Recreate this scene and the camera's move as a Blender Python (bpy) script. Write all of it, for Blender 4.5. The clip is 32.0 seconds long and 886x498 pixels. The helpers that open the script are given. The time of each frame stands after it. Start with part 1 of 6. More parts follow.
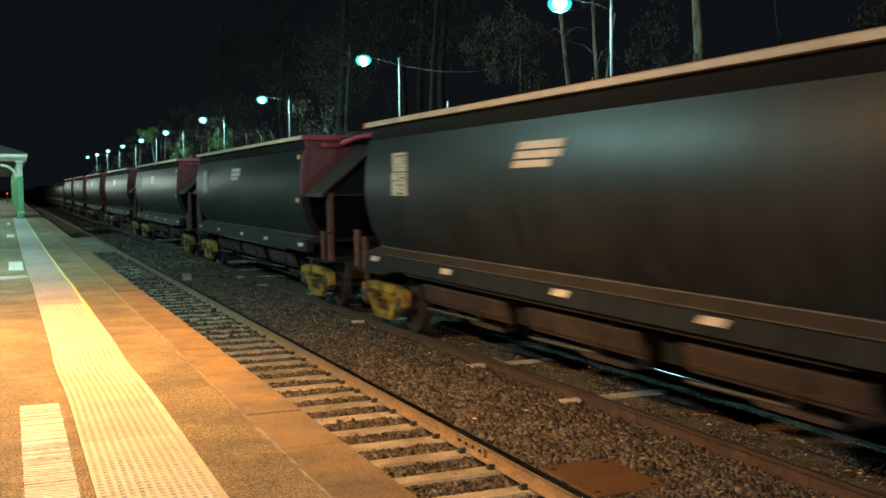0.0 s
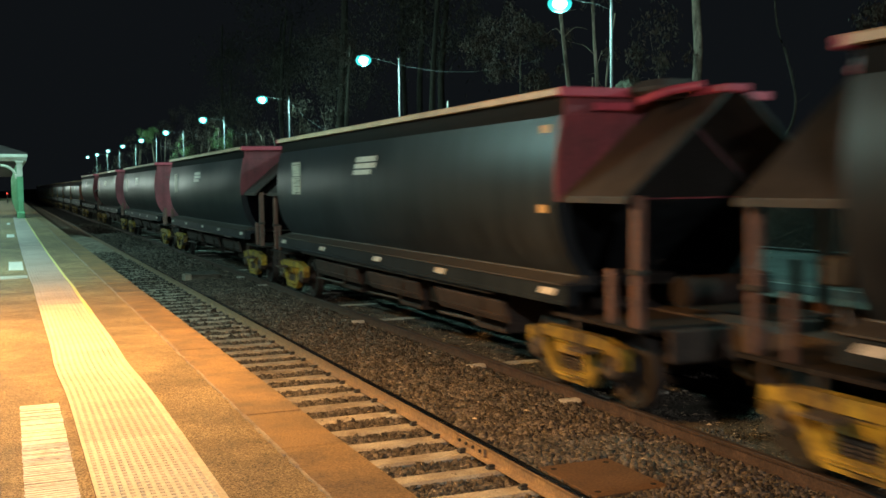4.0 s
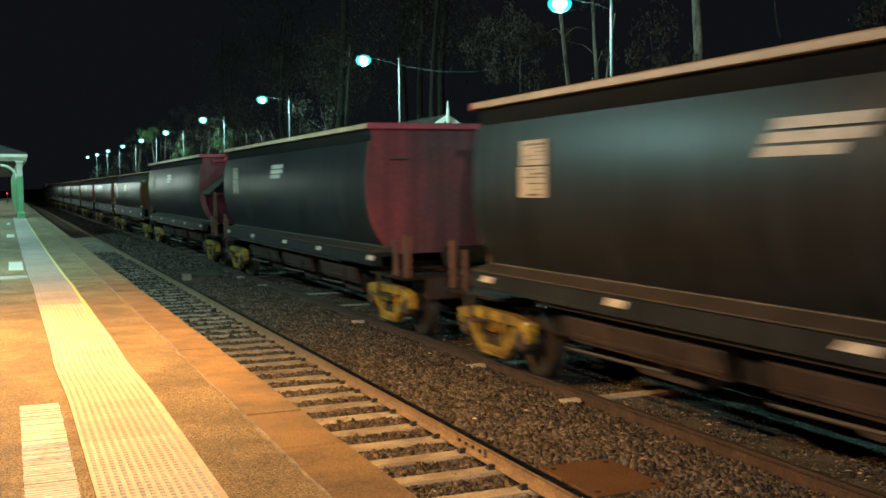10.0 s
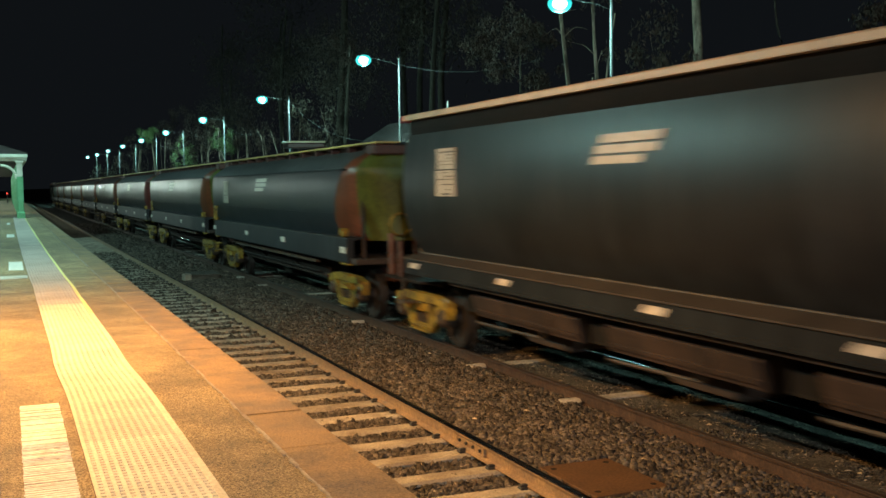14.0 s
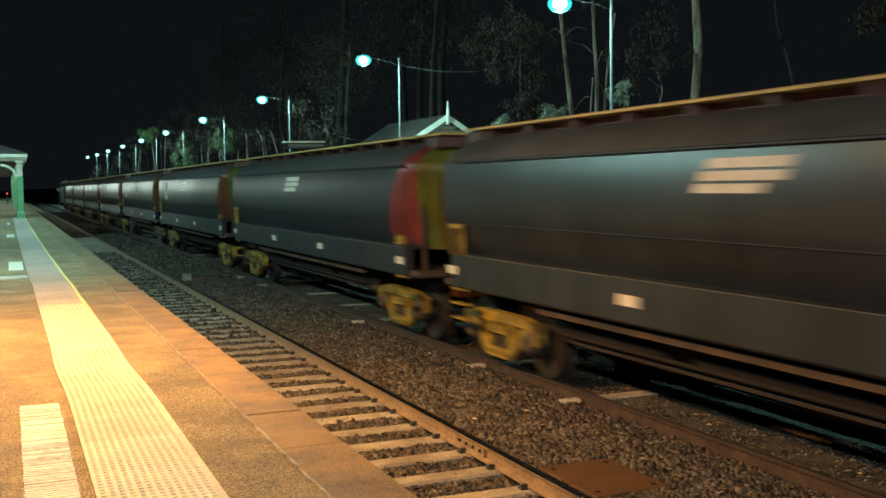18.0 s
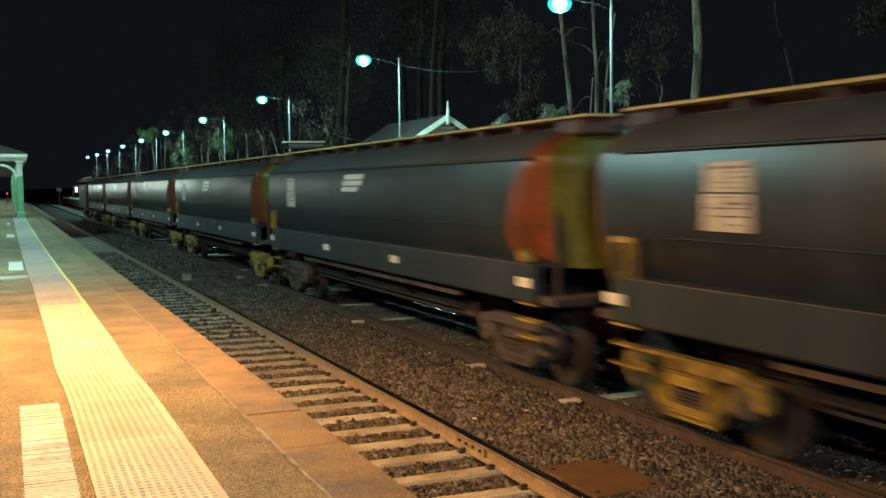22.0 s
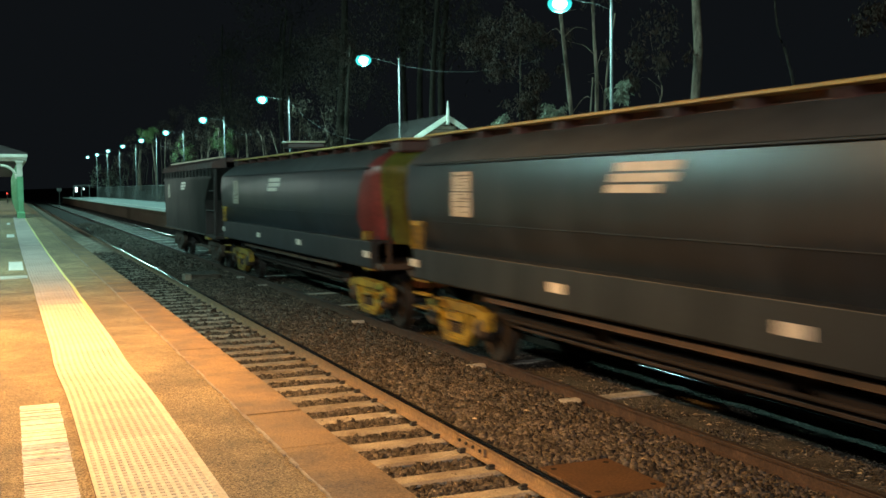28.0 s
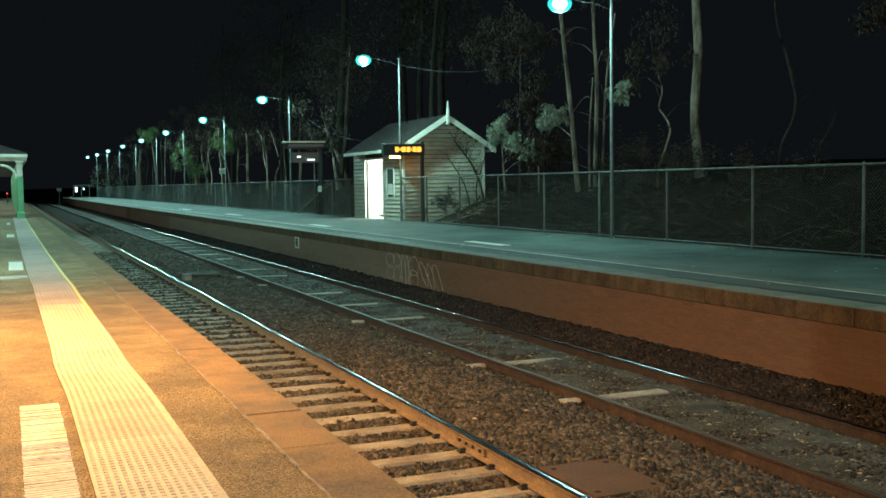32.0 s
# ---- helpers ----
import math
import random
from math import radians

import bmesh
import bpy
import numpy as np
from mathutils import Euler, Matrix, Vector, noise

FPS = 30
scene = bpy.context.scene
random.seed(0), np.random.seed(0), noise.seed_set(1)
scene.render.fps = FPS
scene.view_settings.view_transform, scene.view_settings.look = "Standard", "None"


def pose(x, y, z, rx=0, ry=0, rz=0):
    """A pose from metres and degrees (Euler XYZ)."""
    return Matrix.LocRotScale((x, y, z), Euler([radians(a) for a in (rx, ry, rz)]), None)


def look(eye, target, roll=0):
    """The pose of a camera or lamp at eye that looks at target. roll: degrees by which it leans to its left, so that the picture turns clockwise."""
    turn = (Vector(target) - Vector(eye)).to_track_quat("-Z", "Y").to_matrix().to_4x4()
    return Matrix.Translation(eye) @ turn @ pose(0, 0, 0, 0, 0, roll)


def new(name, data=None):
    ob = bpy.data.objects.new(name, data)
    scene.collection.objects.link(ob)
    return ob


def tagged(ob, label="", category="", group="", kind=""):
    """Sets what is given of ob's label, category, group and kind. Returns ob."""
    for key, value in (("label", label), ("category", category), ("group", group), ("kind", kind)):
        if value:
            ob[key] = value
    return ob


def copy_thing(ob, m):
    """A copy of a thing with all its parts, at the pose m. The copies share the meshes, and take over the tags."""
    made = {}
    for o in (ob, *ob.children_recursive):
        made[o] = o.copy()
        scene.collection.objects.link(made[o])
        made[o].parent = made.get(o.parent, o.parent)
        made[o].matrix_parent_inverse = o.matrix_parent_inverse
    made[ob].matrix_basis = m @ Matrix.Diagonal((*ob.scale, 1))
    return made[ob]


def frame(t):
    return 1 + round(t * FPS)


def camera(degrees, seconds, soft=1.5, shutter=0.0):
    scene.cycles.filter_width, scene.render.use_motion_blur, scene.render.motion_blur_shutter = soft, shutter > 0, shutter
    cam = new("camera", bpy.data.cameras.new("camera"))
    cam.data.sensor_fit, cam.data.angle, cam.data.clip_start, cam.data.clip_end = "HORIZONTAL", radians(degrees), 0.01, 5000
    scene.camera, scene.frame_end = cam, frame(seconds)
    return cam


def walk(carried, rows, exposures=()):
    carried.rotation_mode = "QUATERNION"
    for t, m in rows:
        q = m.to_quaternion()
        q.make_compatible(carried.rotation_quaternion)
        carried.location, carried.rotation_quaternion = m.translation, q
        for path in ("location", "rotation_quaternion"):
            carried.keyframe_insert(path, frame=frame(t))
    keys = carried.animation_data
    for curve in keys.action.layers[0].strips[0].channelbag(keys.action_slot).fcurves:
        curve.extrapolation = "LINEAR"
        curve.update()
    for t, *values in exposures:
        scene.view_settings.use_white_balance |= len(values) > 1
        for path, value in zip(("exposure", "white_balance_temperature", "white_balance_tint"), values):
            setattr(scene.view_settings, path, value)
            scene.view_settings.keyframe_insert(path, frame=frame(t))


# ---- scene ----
EYE = (0.0, 0.0, 2.462)
YAW, PITCH, ROLL = radians(22.583), radians(3.574), -0.802
AIM = (math.sin(YAW) * math.cos(PITCH), math.cos(YAW) * math.cos(PITCH), EYE[2] - math.sin(PITCH))
cam = camera(46.06, 32.0, soft=1.6, shutter=1.0)
# the picture darkens a little once the dark train has gone
walk(cam, [(0.0, look(EYE, AIM, ROLL)), (32.0, look(EYE, AIM, ROLL))], ((0.0, 0.1), (27.0, 0.09), (31.0, 0.0), (32.0, 0.0)))

# ---- plan, in metres: x across the tracks, y along them, z over the rail head ----
RAIL1, RAIL2, RAIL3, RAIL4 = 2.46, 4.098, 6.186, 7.786
C1, C2 = 3.29, 7.021
NEAR_Z, NEAR_EDGE, COPING_IN = 0.986, 1.733, 1.36
FAR_Z, FAR_EDGE, FENCE_X = 1.024, 8.612, 14.32
PLAT_END = 190.0
SODIUM = (1.0, 0.495, 0.145)
TEAL = (0.45, 1.0, 0.92)

# ---- night sky and lamps ----
world = bpy.data.worlds.new("night")
scene.world = world
world.use_nodes = True
world.node_tree.nodes["Background"].inputs[0].default_value = (0.8, 1.0, 1.22, 1)
world.node_tree.nodes["Background"].inputs[1].default_value = 0.0053


def lamp(name, kind, at, power, colour, radius=0.12, target=None, cone=160, blend=0.5):
    data = bpy.data.lights.new(name, kind)
    data.energy, data.color = power, colour
    data.shadow_soft_size = radius
    if kind == "SPOT":
        data.spot_size, data.spot_blend = radians(cone), blend
    ob = new(name, data)
    ob.matrix_world = look(at, target or (at[0], at[1] + 0.001, at[2] - 1))
    return ob


# far platform: mast y, lamp height
MASTS = [(6.9, 7.05), (22.8, 7.06), (38.2, 7.33), (55.3, 7.3), (73.6, 7.36), (92.0, 7.4), (109.8, 7.5),
         (128.4, 7.62), (147.9, 7.74), (166.3, 7.82), (186.8, 8.0)]
ARM, TURNED = 1.47, {38.2: (1.95, 27.0)}  # reach of the lantern; longer arms that are turned along the line, in degrees
for my, mz in MASTS:
    reach, turn = TURNED.get(my, (ARM, 0.0))
    turn = radians(turn)
    lamp("mast_light", "POINT", (14.15 - reach * math.cos(turn), my - reach * math.sin(turn), mz - 0.5), 1050 if my < 10 else 1350 if my < 30 else 2600 if my < 60 else 3000, TEAL, 0.14)
lamp("sodium_light", "SPOT", (-1.3, 10.2, 5.35), 5150, SODIUM, 0.12, cone=165, blend=0.7)
for ny, power in ((-10.0, 5600), (20.8, 2100), (38.0, 2100), (55.5, 1900)):
    if ny > 30:
        lamp("platform_light", "SPOT", (-3.0, ny, 8.2), power, (0.5, 1.0, 0.94), 0.14, cone=148, blend=0.3)
    else:
        lamp("platform_light", "POINT", (-3.0, ny, 5.9), power, (1.0, 0.98, 0.92) if ny < 0 else (0.55, 1.0, 0.9), 0.14)
for ny in (73.0, 91.0, 110.0, 130.0, 150.0):
    lamp("awning_light", "POINT", (-2.4, ny, 3.95), 560, (0.8, 1.0, 0.88), 0.14)
lamp("shed_light", "POINT", (15.9, 42.0, 3.2), 900, (0.85, 1.0, 0.92), 0.2)


# ---- materials ----
def mat(name, colour, rough=0.7, metal=0.0, colour2=None, scale=3.0, fine=40.0, amount=0.5, bump=0.0, bump_scale=60.0,
        emit=None, power=0.0, spec=None, island=0.0, objects=0.0, stretch=None, streaks=0.0, uneven=0.12):
    m = bpy.data.materials.new(name)
    m.use_nodes = True
    nt = m.node_tree
    n, l = nt.nodes, nt.links
    b = n["Principled BSDF"]
    b.inputs["Roughness"].default_value = rough
    b.inputs["Metallic"].default_value = metal
    b.inputs["Specular IOR Level"].default_value = spec if spec is not None else 0.12 if rough > 0.84 else 0.3 if rough > 0.68 else 0.5
    if emit:
        b.inputs["Base Color"].default_value = (*colour, 1)
        b.inputs["Emission Color"].default_value = (*emit, 1)
        b.inputs["Emission Strength"].default_value = power
        return m
    c2 = colour2 or tuple(c * 0.55 for c in colour)
    tc = n.new("ShaderNodeTexCoord")
    mp = n.new("ShaderNodeMapping")
    l.new(tc.outputs["Object"], mp.inputs[0])
    if stretch:
        mp.inputs["Scale"].default_value = stretch
    if objects:
        info = n.new("ShaderNodeObjectInfo")
        off = n.new("ShaderNodeVectorMath")
        off.operation = "SCALE"
        off.inputs[0].default_value = (31, 17, 23)
        l.new(info.outputs["Random"], off.inputs["Scale"])
        l.new(off.outputs[0], mp.inputs["Location"])
    big = n.new("ShaderNodeTexNoise")
    big.inputs["Scale"].default_value = scale
    big.inputs["Detail"].default_value = 6
    big.inputs["Roughness"].default_value = 0.62
    small = n.new("ShaderNodeTexNoise")
    small.inputs["Scale"].default_value = fine
    small.inputs["Detail"].default_value = 3
    l.new(mp.outputs[0], big.inputs[0])
    l.new(mp.outputs[0], small.inputs[0])
    ramp = n.new("ShaderNodeValToRGB")
    ramp.color_ramp.elements[0].position, ramp.color_ramp.elements[1].position = 0.36, 0.64
    ramp.color_ramp.elements[0].color, ramp.color_ramp.elements[1].color = (*c2, 1), (*colour, 1)
    l.new(big.outputs[0], ramp.inputs[0])
    grain = n.new("ShaderNodeMapRange")
    grain.inputs[1].default_value, grain.inputs[2].default_value = 0.3, 0.7
    grain.inputs[3].default_value, grain.inputs[4].default_value = 1 - amount, 1 + amount * 0.35
    l.new(small.outputs[0], grain.inputs[0])
    mul = n.new("ShaderNodeMix")
    mul.data_type, mul.blend_type = "RGBA", "MULTIPLY"
    mul.inputs[0].default_value = 1
    l.new(ramp.outputs[0], mul.inputs[6])
    l.new(grain.outputs[0], mul.inputs[7])
    last = mul.outputs[2]
    for on, kind, outp in ((island, "ShaderNodeNewGeometry", "Random Per Island"), (objects, "ShaderNodeObjectInfo", "Random")):
        if on:
            g = n.new(kind)
            r = n.new("ShaderNodeMapRange")
            r.inputs[3].default_value, r.inputs[4].default_value = 1 - on, 1 + on
            l.new(g.outputs[outp], r.inputs[0])
            k = n.new("ShaderNodeMix")
            k.data_type, k.blend_type = "RGBA", "MULTIPLY"
            k.inputs[0].default_value = 1
            l.new(last, k.inputs[6])
            l.new(r.outputs[0], k.inputs[7])
            last = k.outputs[2]
    if streaks:
        sm = n.new("ShaderNodeMapping")
        sm.inputs["Scale"].default_value = (2.2, 2.2, 0.18)
        l.new(tc.outputs["Object"], sm.inputs[0])
        sn = n.new("ShaderNodeTexNoise")
        sn.inputs["Scale"].default_value = 2.0
        sn.inputs["Detail"].default_value = 5
        l.new(sm.outputs[0], sn.inputs[0])
        sr = n.new("ShaderNodeMapRange")
        sr.inputs[1].default_value, sr.inputs[2].default_value = 0.35, 0.65
        sr.inputs[3].default_value, sr.inputs[4].default_value = 1 - streaks, 1 + streaks * 0.4
        l.new(sn.outputs[0], sr.inputs[0])
        k = n.new("ShaderNodeMix")
        k.data_type, k.blend_type = "RGBA", "MULTIPLY"
        k.inputs[0].default_value = 1
        l.new(last, k.inputs[6])
        l.new(sr.outputs[0], k.inputs[7])
        last = k.outputs[2]
    l.new(last, b.inputs["Base Color"])
    rr = n.new("ShaderNodeMapRange")
    rr.inputs[3].default_value, rr.inputs[4].default_value = max(0.02, rough - uneven), min(1, rough + uneven)
    l.new(big.outputs[0], rr.inputs[0])
    l.new(rr.outputs[0], b.inputs["Roughness"])
    if bump:
        bn = n.new("ShaderNodeTexNoise")
        bn.inputs["Scale"].default_value = bump_scale
        bn.inputs["Detail"].default_value = 4
        l.new(mp.outputs[0], bn.inputs[0])
        bp = n.new("ShaderNodeBump")
        bp.inputs["Strength"].default_value = bump
        bp.inputs["Distance"].default_value = 0.02
        l.new(bn.outputs[0], bp.inputs["Height"])
        l.new(bp.outputs[0], b.inputs["Normal"])
    return m


ZINC = mat("weathered_zinc", (0.165, 0.16, 0.15), 0.7, 0.2, (0.075, 0.073, 0.07), 4, 60, 0.25)
MAST_STEEL = mat("dull_mast_steel", (0.125, 0.13, 0.127), 0.65, 0.2, (0.07, 0.07, 0.068), 4, 60, 0.25)
TWIG = mat("dry_twig", (0.14, 0.095, 0.068), 0.9, 0, (0.07, 0.05, 0.036), 3, 20, 0.3, island=0.4, spec=0.1)
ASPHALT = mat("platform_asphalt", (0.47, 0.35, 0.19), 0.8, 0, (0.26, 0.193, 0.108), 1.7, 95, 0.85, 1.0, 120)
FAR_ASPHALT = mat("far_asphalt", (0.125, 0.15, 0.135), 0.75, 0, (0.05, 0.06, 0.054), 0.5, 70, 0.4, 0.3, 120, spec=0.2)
COPING = mat("coping_stone", (0.32, 0.205, 0.09), 0.75, 0, (0.165, 0.112, 0.064), 2.4, 80, 0.5, 0.3, 90, objects=0.12)
FAR_COPING = mat("far_coping", (0.165, 0.105, 0.062), 0.85, 0, (0.09, 0.06, 0.038), 2.2, 30, 0.3, 0.25, 70, objects=0.1, streaks=0.3)
TILE = mat("tactile_cream", (0.7, 0.64, 0.5), 0.6, 0, (0.54, 0.48, 0.36), 1.3, 50, 0.25, objects=0.06)
# dark brown that puts the dots' shadows into the tile base
TILE_SHADE = mat("tactile_pit_shade", (0.11, 0.055, 0.02), 0.85, 0, (0.07, 0.036, 0.014), 2, 50, 0.3)
# duller copy of the tile: the sodium lamp's fall-off put into colour
TILE_DULLED = mat("tactile_dulled", (0.55, 0.46, 0.41), 0.65, 0, (0.42, 0.35, 0.31), 1.3, 50, 0.3, objects=0.08)
FADED = mat("faded_line_paint", (0.62, 0.6, 0.53), 0.7, 0, (0.32, 0.31, 0.27), 2.2, 30, 0.4)
YELLOW_TILE = mat("tactile_yellow", (0.85, 0.8, 0.3), 0.6, 0, (0.7, 0.64, 0.22), 2, 50, 0.25)
WHITE_PAINT = mat("worn_white_paint", (0.8, 0.78, 0.72), 0.6, 0, (0.55, 0.5, 0.42), 3, 30, 0.3)
CONCRETE = mat("sleeper_concrete", (0.4, 0.36, 0.29), 0.85, 0, (0.22, 0.18, 0.14), 3, 50, 0.35, 0.3, 60, objects=0.12)
OLD_SLEEPER = mat("pale_sleeper", (0.48, 0.46, 0.41), 0.85, 0, (0.2, 0.185, 0.16), 3, 40, 0.35, 0.3, 60)
STONE = mat("ballast_stone", (0.125, 0.104, 0.085), 0.88, 0, (0.055, 0.046, 0.038), 4, 60, 0.4, 0.3, 50, island=0.62)
BED = mat("ballast_bed", (0.05, 0.041, 0.035), 0.9, 0, (0.022, 0.018, 0.015), 9, 45, 0.6, 1.0, 22)
DIRT = mat("track_dirt", (0.12, 0.11, 0.095), 0.9, 0, (0.055, 0.05, 0.042), 2.5, 40, 0.5, 0.7, 35)
RUST = mat("rusty_rail", (0.085, 0.052, 0.036), 0.7, 0.15, (0.045, 0.028, 0.02), 5, 40, 0.35, 0.2, 50)
RUST_LIGHT = mat("tan_rust_rail", (0.28, 0.19, 0.1), 0.65, 0.1, (0.18, 0.12, 0.075), 5, 40, 0.35, 0.2, 50)
HEAD = mat("polished_rail_head", (0.082, 0.072, 0.084), 0.18, 1.0, (0.115, 0.103, 0.117), 6, 30, 0.2, stretch=(1, 0.08, 1), uneven=0.02)
HEAD_OLD = mat("dull_rail_head", (0.024, 0.022, 0.023), 0.22, 1.0, (0.015, 0.014, 0.014), 6, 30, 0.2, stretch=(1, 0.08, 1), uneven=0.02)
HEAD_RUSTY = mat("rusty_rail_head", (0.065, 0.045, 0.036), 0.6, 0.5, (0.045, 0.032, 0.026), 6, 30, 0.2, stretch=(1, 0.08, 1), uneven=0.02)
COPING_TOP = mat("pale_coping_top", (0.22, 0.205, 0.17), 0.8, 0, (0.12, 0.11, 0.09), 1.2, 40, 0.4, 0.3, 70)
BRICK = mat("red_brown_brick", (0.186, 0.1, 0.063), 0.9, 0, (0.152, 0.084, 0.054), 3, 40, 0.2, 0.15, 60, objects=0.045, stretch=(1, 0.2, 1.5))
BRICK_REST = mat("red_brown_brick_rest", (0.184, 0.1, 0.065), 0.9, 0, (0.15, 0.083, 0.053), 0.9, 40, 0.2, 0.15, 60, island=0.045, stretch=(1, 0.2, 2.5))
# paler brick copy: lamp light on the far wall put into its colour
BRICK_LIT = mat("lamp_paled_brick", (0.235, 0.158, 0.115), 0.9, 0, (0.185, 0.122, 0.088), 0.9, 40, 0.2, 0.15, 60, island=0.045, stretch=(1, 0.2, 2.5))
MORTAR = mat("mortar", (0.19, 0.12, 0.085), 0.95, 0, (0.16, 0.1, 0.07), 1.2, 50, 0.3)
PLATE = mat("brown_cover_plate", (0.12, 0.066, 0.034), 0.72, 0.0, (0.08, 0.046, 0.026), 2.5, 40, 0.35, 0.15, 30, spec=0.12)
GALV = mat("galvanised_steel", (0.42, 0.44, 0.44), 0.5, 0.6, (0.28, 0.29, 0.29), 4, 60, 0.2)
WIRE = mat("fence_wire", (0.16, 0.155, 0.145), 0.55, 0.5, (0.1, 0.097, 0.09), 3, 20, 0.2)
SCRUB = mat("scrub_bank", (0.021, 0.0115, 0.0075), 0.95, 0, (0.009, 0.0052, 0.0036), 0.8, 14, 0.6, 1.0, 9, spec=0.05)
GREEN_POST = mat("green_paint", (0.2, 0.5, 0.27), 0.5, 0, (0.15, 0.4, 0.2), 2, 30, 0.2)
CREAM = mat("cream_paint", (0.75, 0.72, 0.62), 0.55, 0, (0.6, 0.57, 0.48), 2, 30, 0.2)
BOARDS = mat("weatherboard_cream", (0.5, 0.45, 0.35), 0.65, 0, (0.36, 0.32, 0.25), 2, 30, 0.25, objects=0.08)
# dark sheet behind the boards, painting the shadow line under each lap
BACKING = mat("lap_gap_shade", (0.07, 0.06, 0.045), 0.9)
PALE_BAND = mat("worn_pale_asphalt", (0.18, 0.165, 0.14), 0.8, 0, (0.09, 0.085, 0.075), 0.9, 60, 0.4, 0.2, 90)
DARK_BAND = mat("tarred_edge_asphalt", (0.085, 0.088, 0.082), 0.8, 0, (0.045, 0.047, 0.044), 0.9, 60, 0.4, 0.2, 90)
ROOF = mat("shed_roof_sheet", (0.06, 0.046, 0.044), 0.6, 0.1, (0.04, 0.031, 0.03), 1.2, 20, 0.3, spec=0.1)
INSIDE = mat("white_inside", (0.85, 0.85, 0.82), 0.6)
DARK = mat("dark_steel", (0.035, 0.033, 0.032), 0.55, 0.2, (0.02, 0.019, 0.018), 3, 40, 0.3)
LENS = mat("lamp_lens", (0.9, 0.95, 0.95), 0.3, emit=(0.45, 1.0, 0.95), power=5.0)
# half-clear teal emission that stands in for the halo around a lamp
HALO = mat("teal_lamp_halo", (0.01, 0.03, 0.03), 0.9, emit=(0.03, 0.8, 0.76), power=1.0, spec=0.0)
nodes, links = HALO.node_tree.nodes, HALO.node_tree.links
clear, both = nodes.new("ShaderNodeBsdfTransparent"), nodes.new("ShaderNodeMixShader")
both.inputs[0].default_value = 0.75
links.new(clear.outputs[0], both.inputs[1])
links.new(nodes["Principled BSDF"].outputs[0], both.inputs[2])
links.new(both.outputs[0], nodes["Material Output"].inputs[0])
CORE = mat("hot_lamp_glass", (0.02, 0.02, 0.02), 0.9, emit=(0.85, 1.0, 0.98), power=14.0, spec=0.0)
SODIUM_LENS = mat("sodium_glass", (0.9, 0.7, 0.4), 0.3, emit=(1.0, 0.5, 0.12), power=6)
# darker stones for the strip along the platform wall
DARK_STONE = mat("dark_stone", (0.062, 0.053, 0.05), 0.9, 0, (0.03, 0.026, 0.025), 4, 60, 0.4, 0.3, 50, island=0.55)
LED = mat("amber_led", (0.9, 0.5, 0.1), 0.4, emit=(1.0, 0.34, 0.03), power=2.4)
LED_STRIP = mat("amber_strip_light", (0.9, 0.5, 0.1), 0.4, emit=(1.0, 0.4, 0.04), power=110)
SIGN_LIGHT = mat("lit_sign", (0.9, 0.9, 0.9), 0.4, emit=(0.9, 1.0, 1.0), power=1.4)
RED_GLOW = mat("red_lamp", (0.6, 0.02, 0.02), 0.4, emit=(1.0, 0.08, 0.05), power=1.2)
BARK = mat("pale_gum_bark", (0.34, 0.25, 0.19), 0.8, 0, (0.05, 0.033, 0.025), 3.4, 30, 0.4, 0.4, 20, stretch=(1, 1, 0.22), spec=0.15)
DARK_BARK = mat("dark_bark", (0.055, 0.042, 0.034), 0.9, 0, (0.026, 0.02, 0.016), 4, 24, 0.4, 0.5, 20, stretch=(1, 1, 0.3), spec=0.1)
# bright leaves for lamp-lit clumps; LEAF_DARK puts the shade into the leaf colour
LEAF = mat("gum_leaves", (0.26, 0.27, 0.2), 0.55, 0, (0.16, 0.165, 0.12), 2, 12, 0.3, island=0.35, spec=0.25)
LEAF_DARK = mat("shaded_gum_leaves", (0.06, 0.036, 0.028), 0.6, 0, (0.028, 0.021, 0.017), 2, 12, 0.3, island=0.35, spec=0.05)
# shade of the far crowns, put into a darker leaf colour
LEAF_HIGH = mat("shaded_high_foliage", (0.068, 0.052, 0.04), 0.7, 0, (0.036, 0.028, 0.022), 2, 12, 0.3, island=0.35, spec=0.05)
LEAF_GREEN = mat("green_gum_leaves", (0.15, 0.21, 0.075), 0.55, 0, (0.08, 0.12, 0.045), 2, 12, 0.3, island=0.4, spec=0.2)
LITTER = mat("dry_litter", (0.4, 0.34, 0.25), 0.9, 0, (0.2, 0.16, 0.11), 3, 20, 0.3, island=0.5)
GRAVEL = mat("fine_gravel", (0.105, 0.094, 0.08), 0.9, 0, (0.042, 0.038, 0.032), 4, 60, 0.4, island=0.75)
PID_BROWN = mat("brown_sign_paint", (0.13, 0.055, 0.05), 0.55, 0, (0.08, 0.036, 0.034), 2, 20, 0.2)
WAG_A = mat("wagon_paint_dark", (0.0222, 0.0262, 0.0312), 0.4, 0.0, (0.0162, 0.019, 0.0224), 0.7, 26, 0.18, objects=0.1, streaks=0.35, spec=0.2, uneven=0.06)
WAG_B = mat("wagon_paint_slate", (0.0207, 0.026, 0.0345), 0.36, 0.0, (0.0143, 0.0174, 0.0228), 0.7, 26, 0.18, objects=0.1, streaks=0.4, spec=0.42, uneven=0.07)
WAG_C = mat("wagon_paint_grey", (0.0225, 0.0232, 0.0235), 0.55, 0.0, (0.0155, 0.016, 0.0162), 0.8, 26, 0.25, streaks=0.5, spec=0.15)
SILL_B = mat("wagon_sill_grey", (0.027, 0.032, 0.038), 0.5, 0.0, (0.02, 0.0235, 0.0275), 0.9, 26, 0.2, streaks=0.3, spec=0.28)
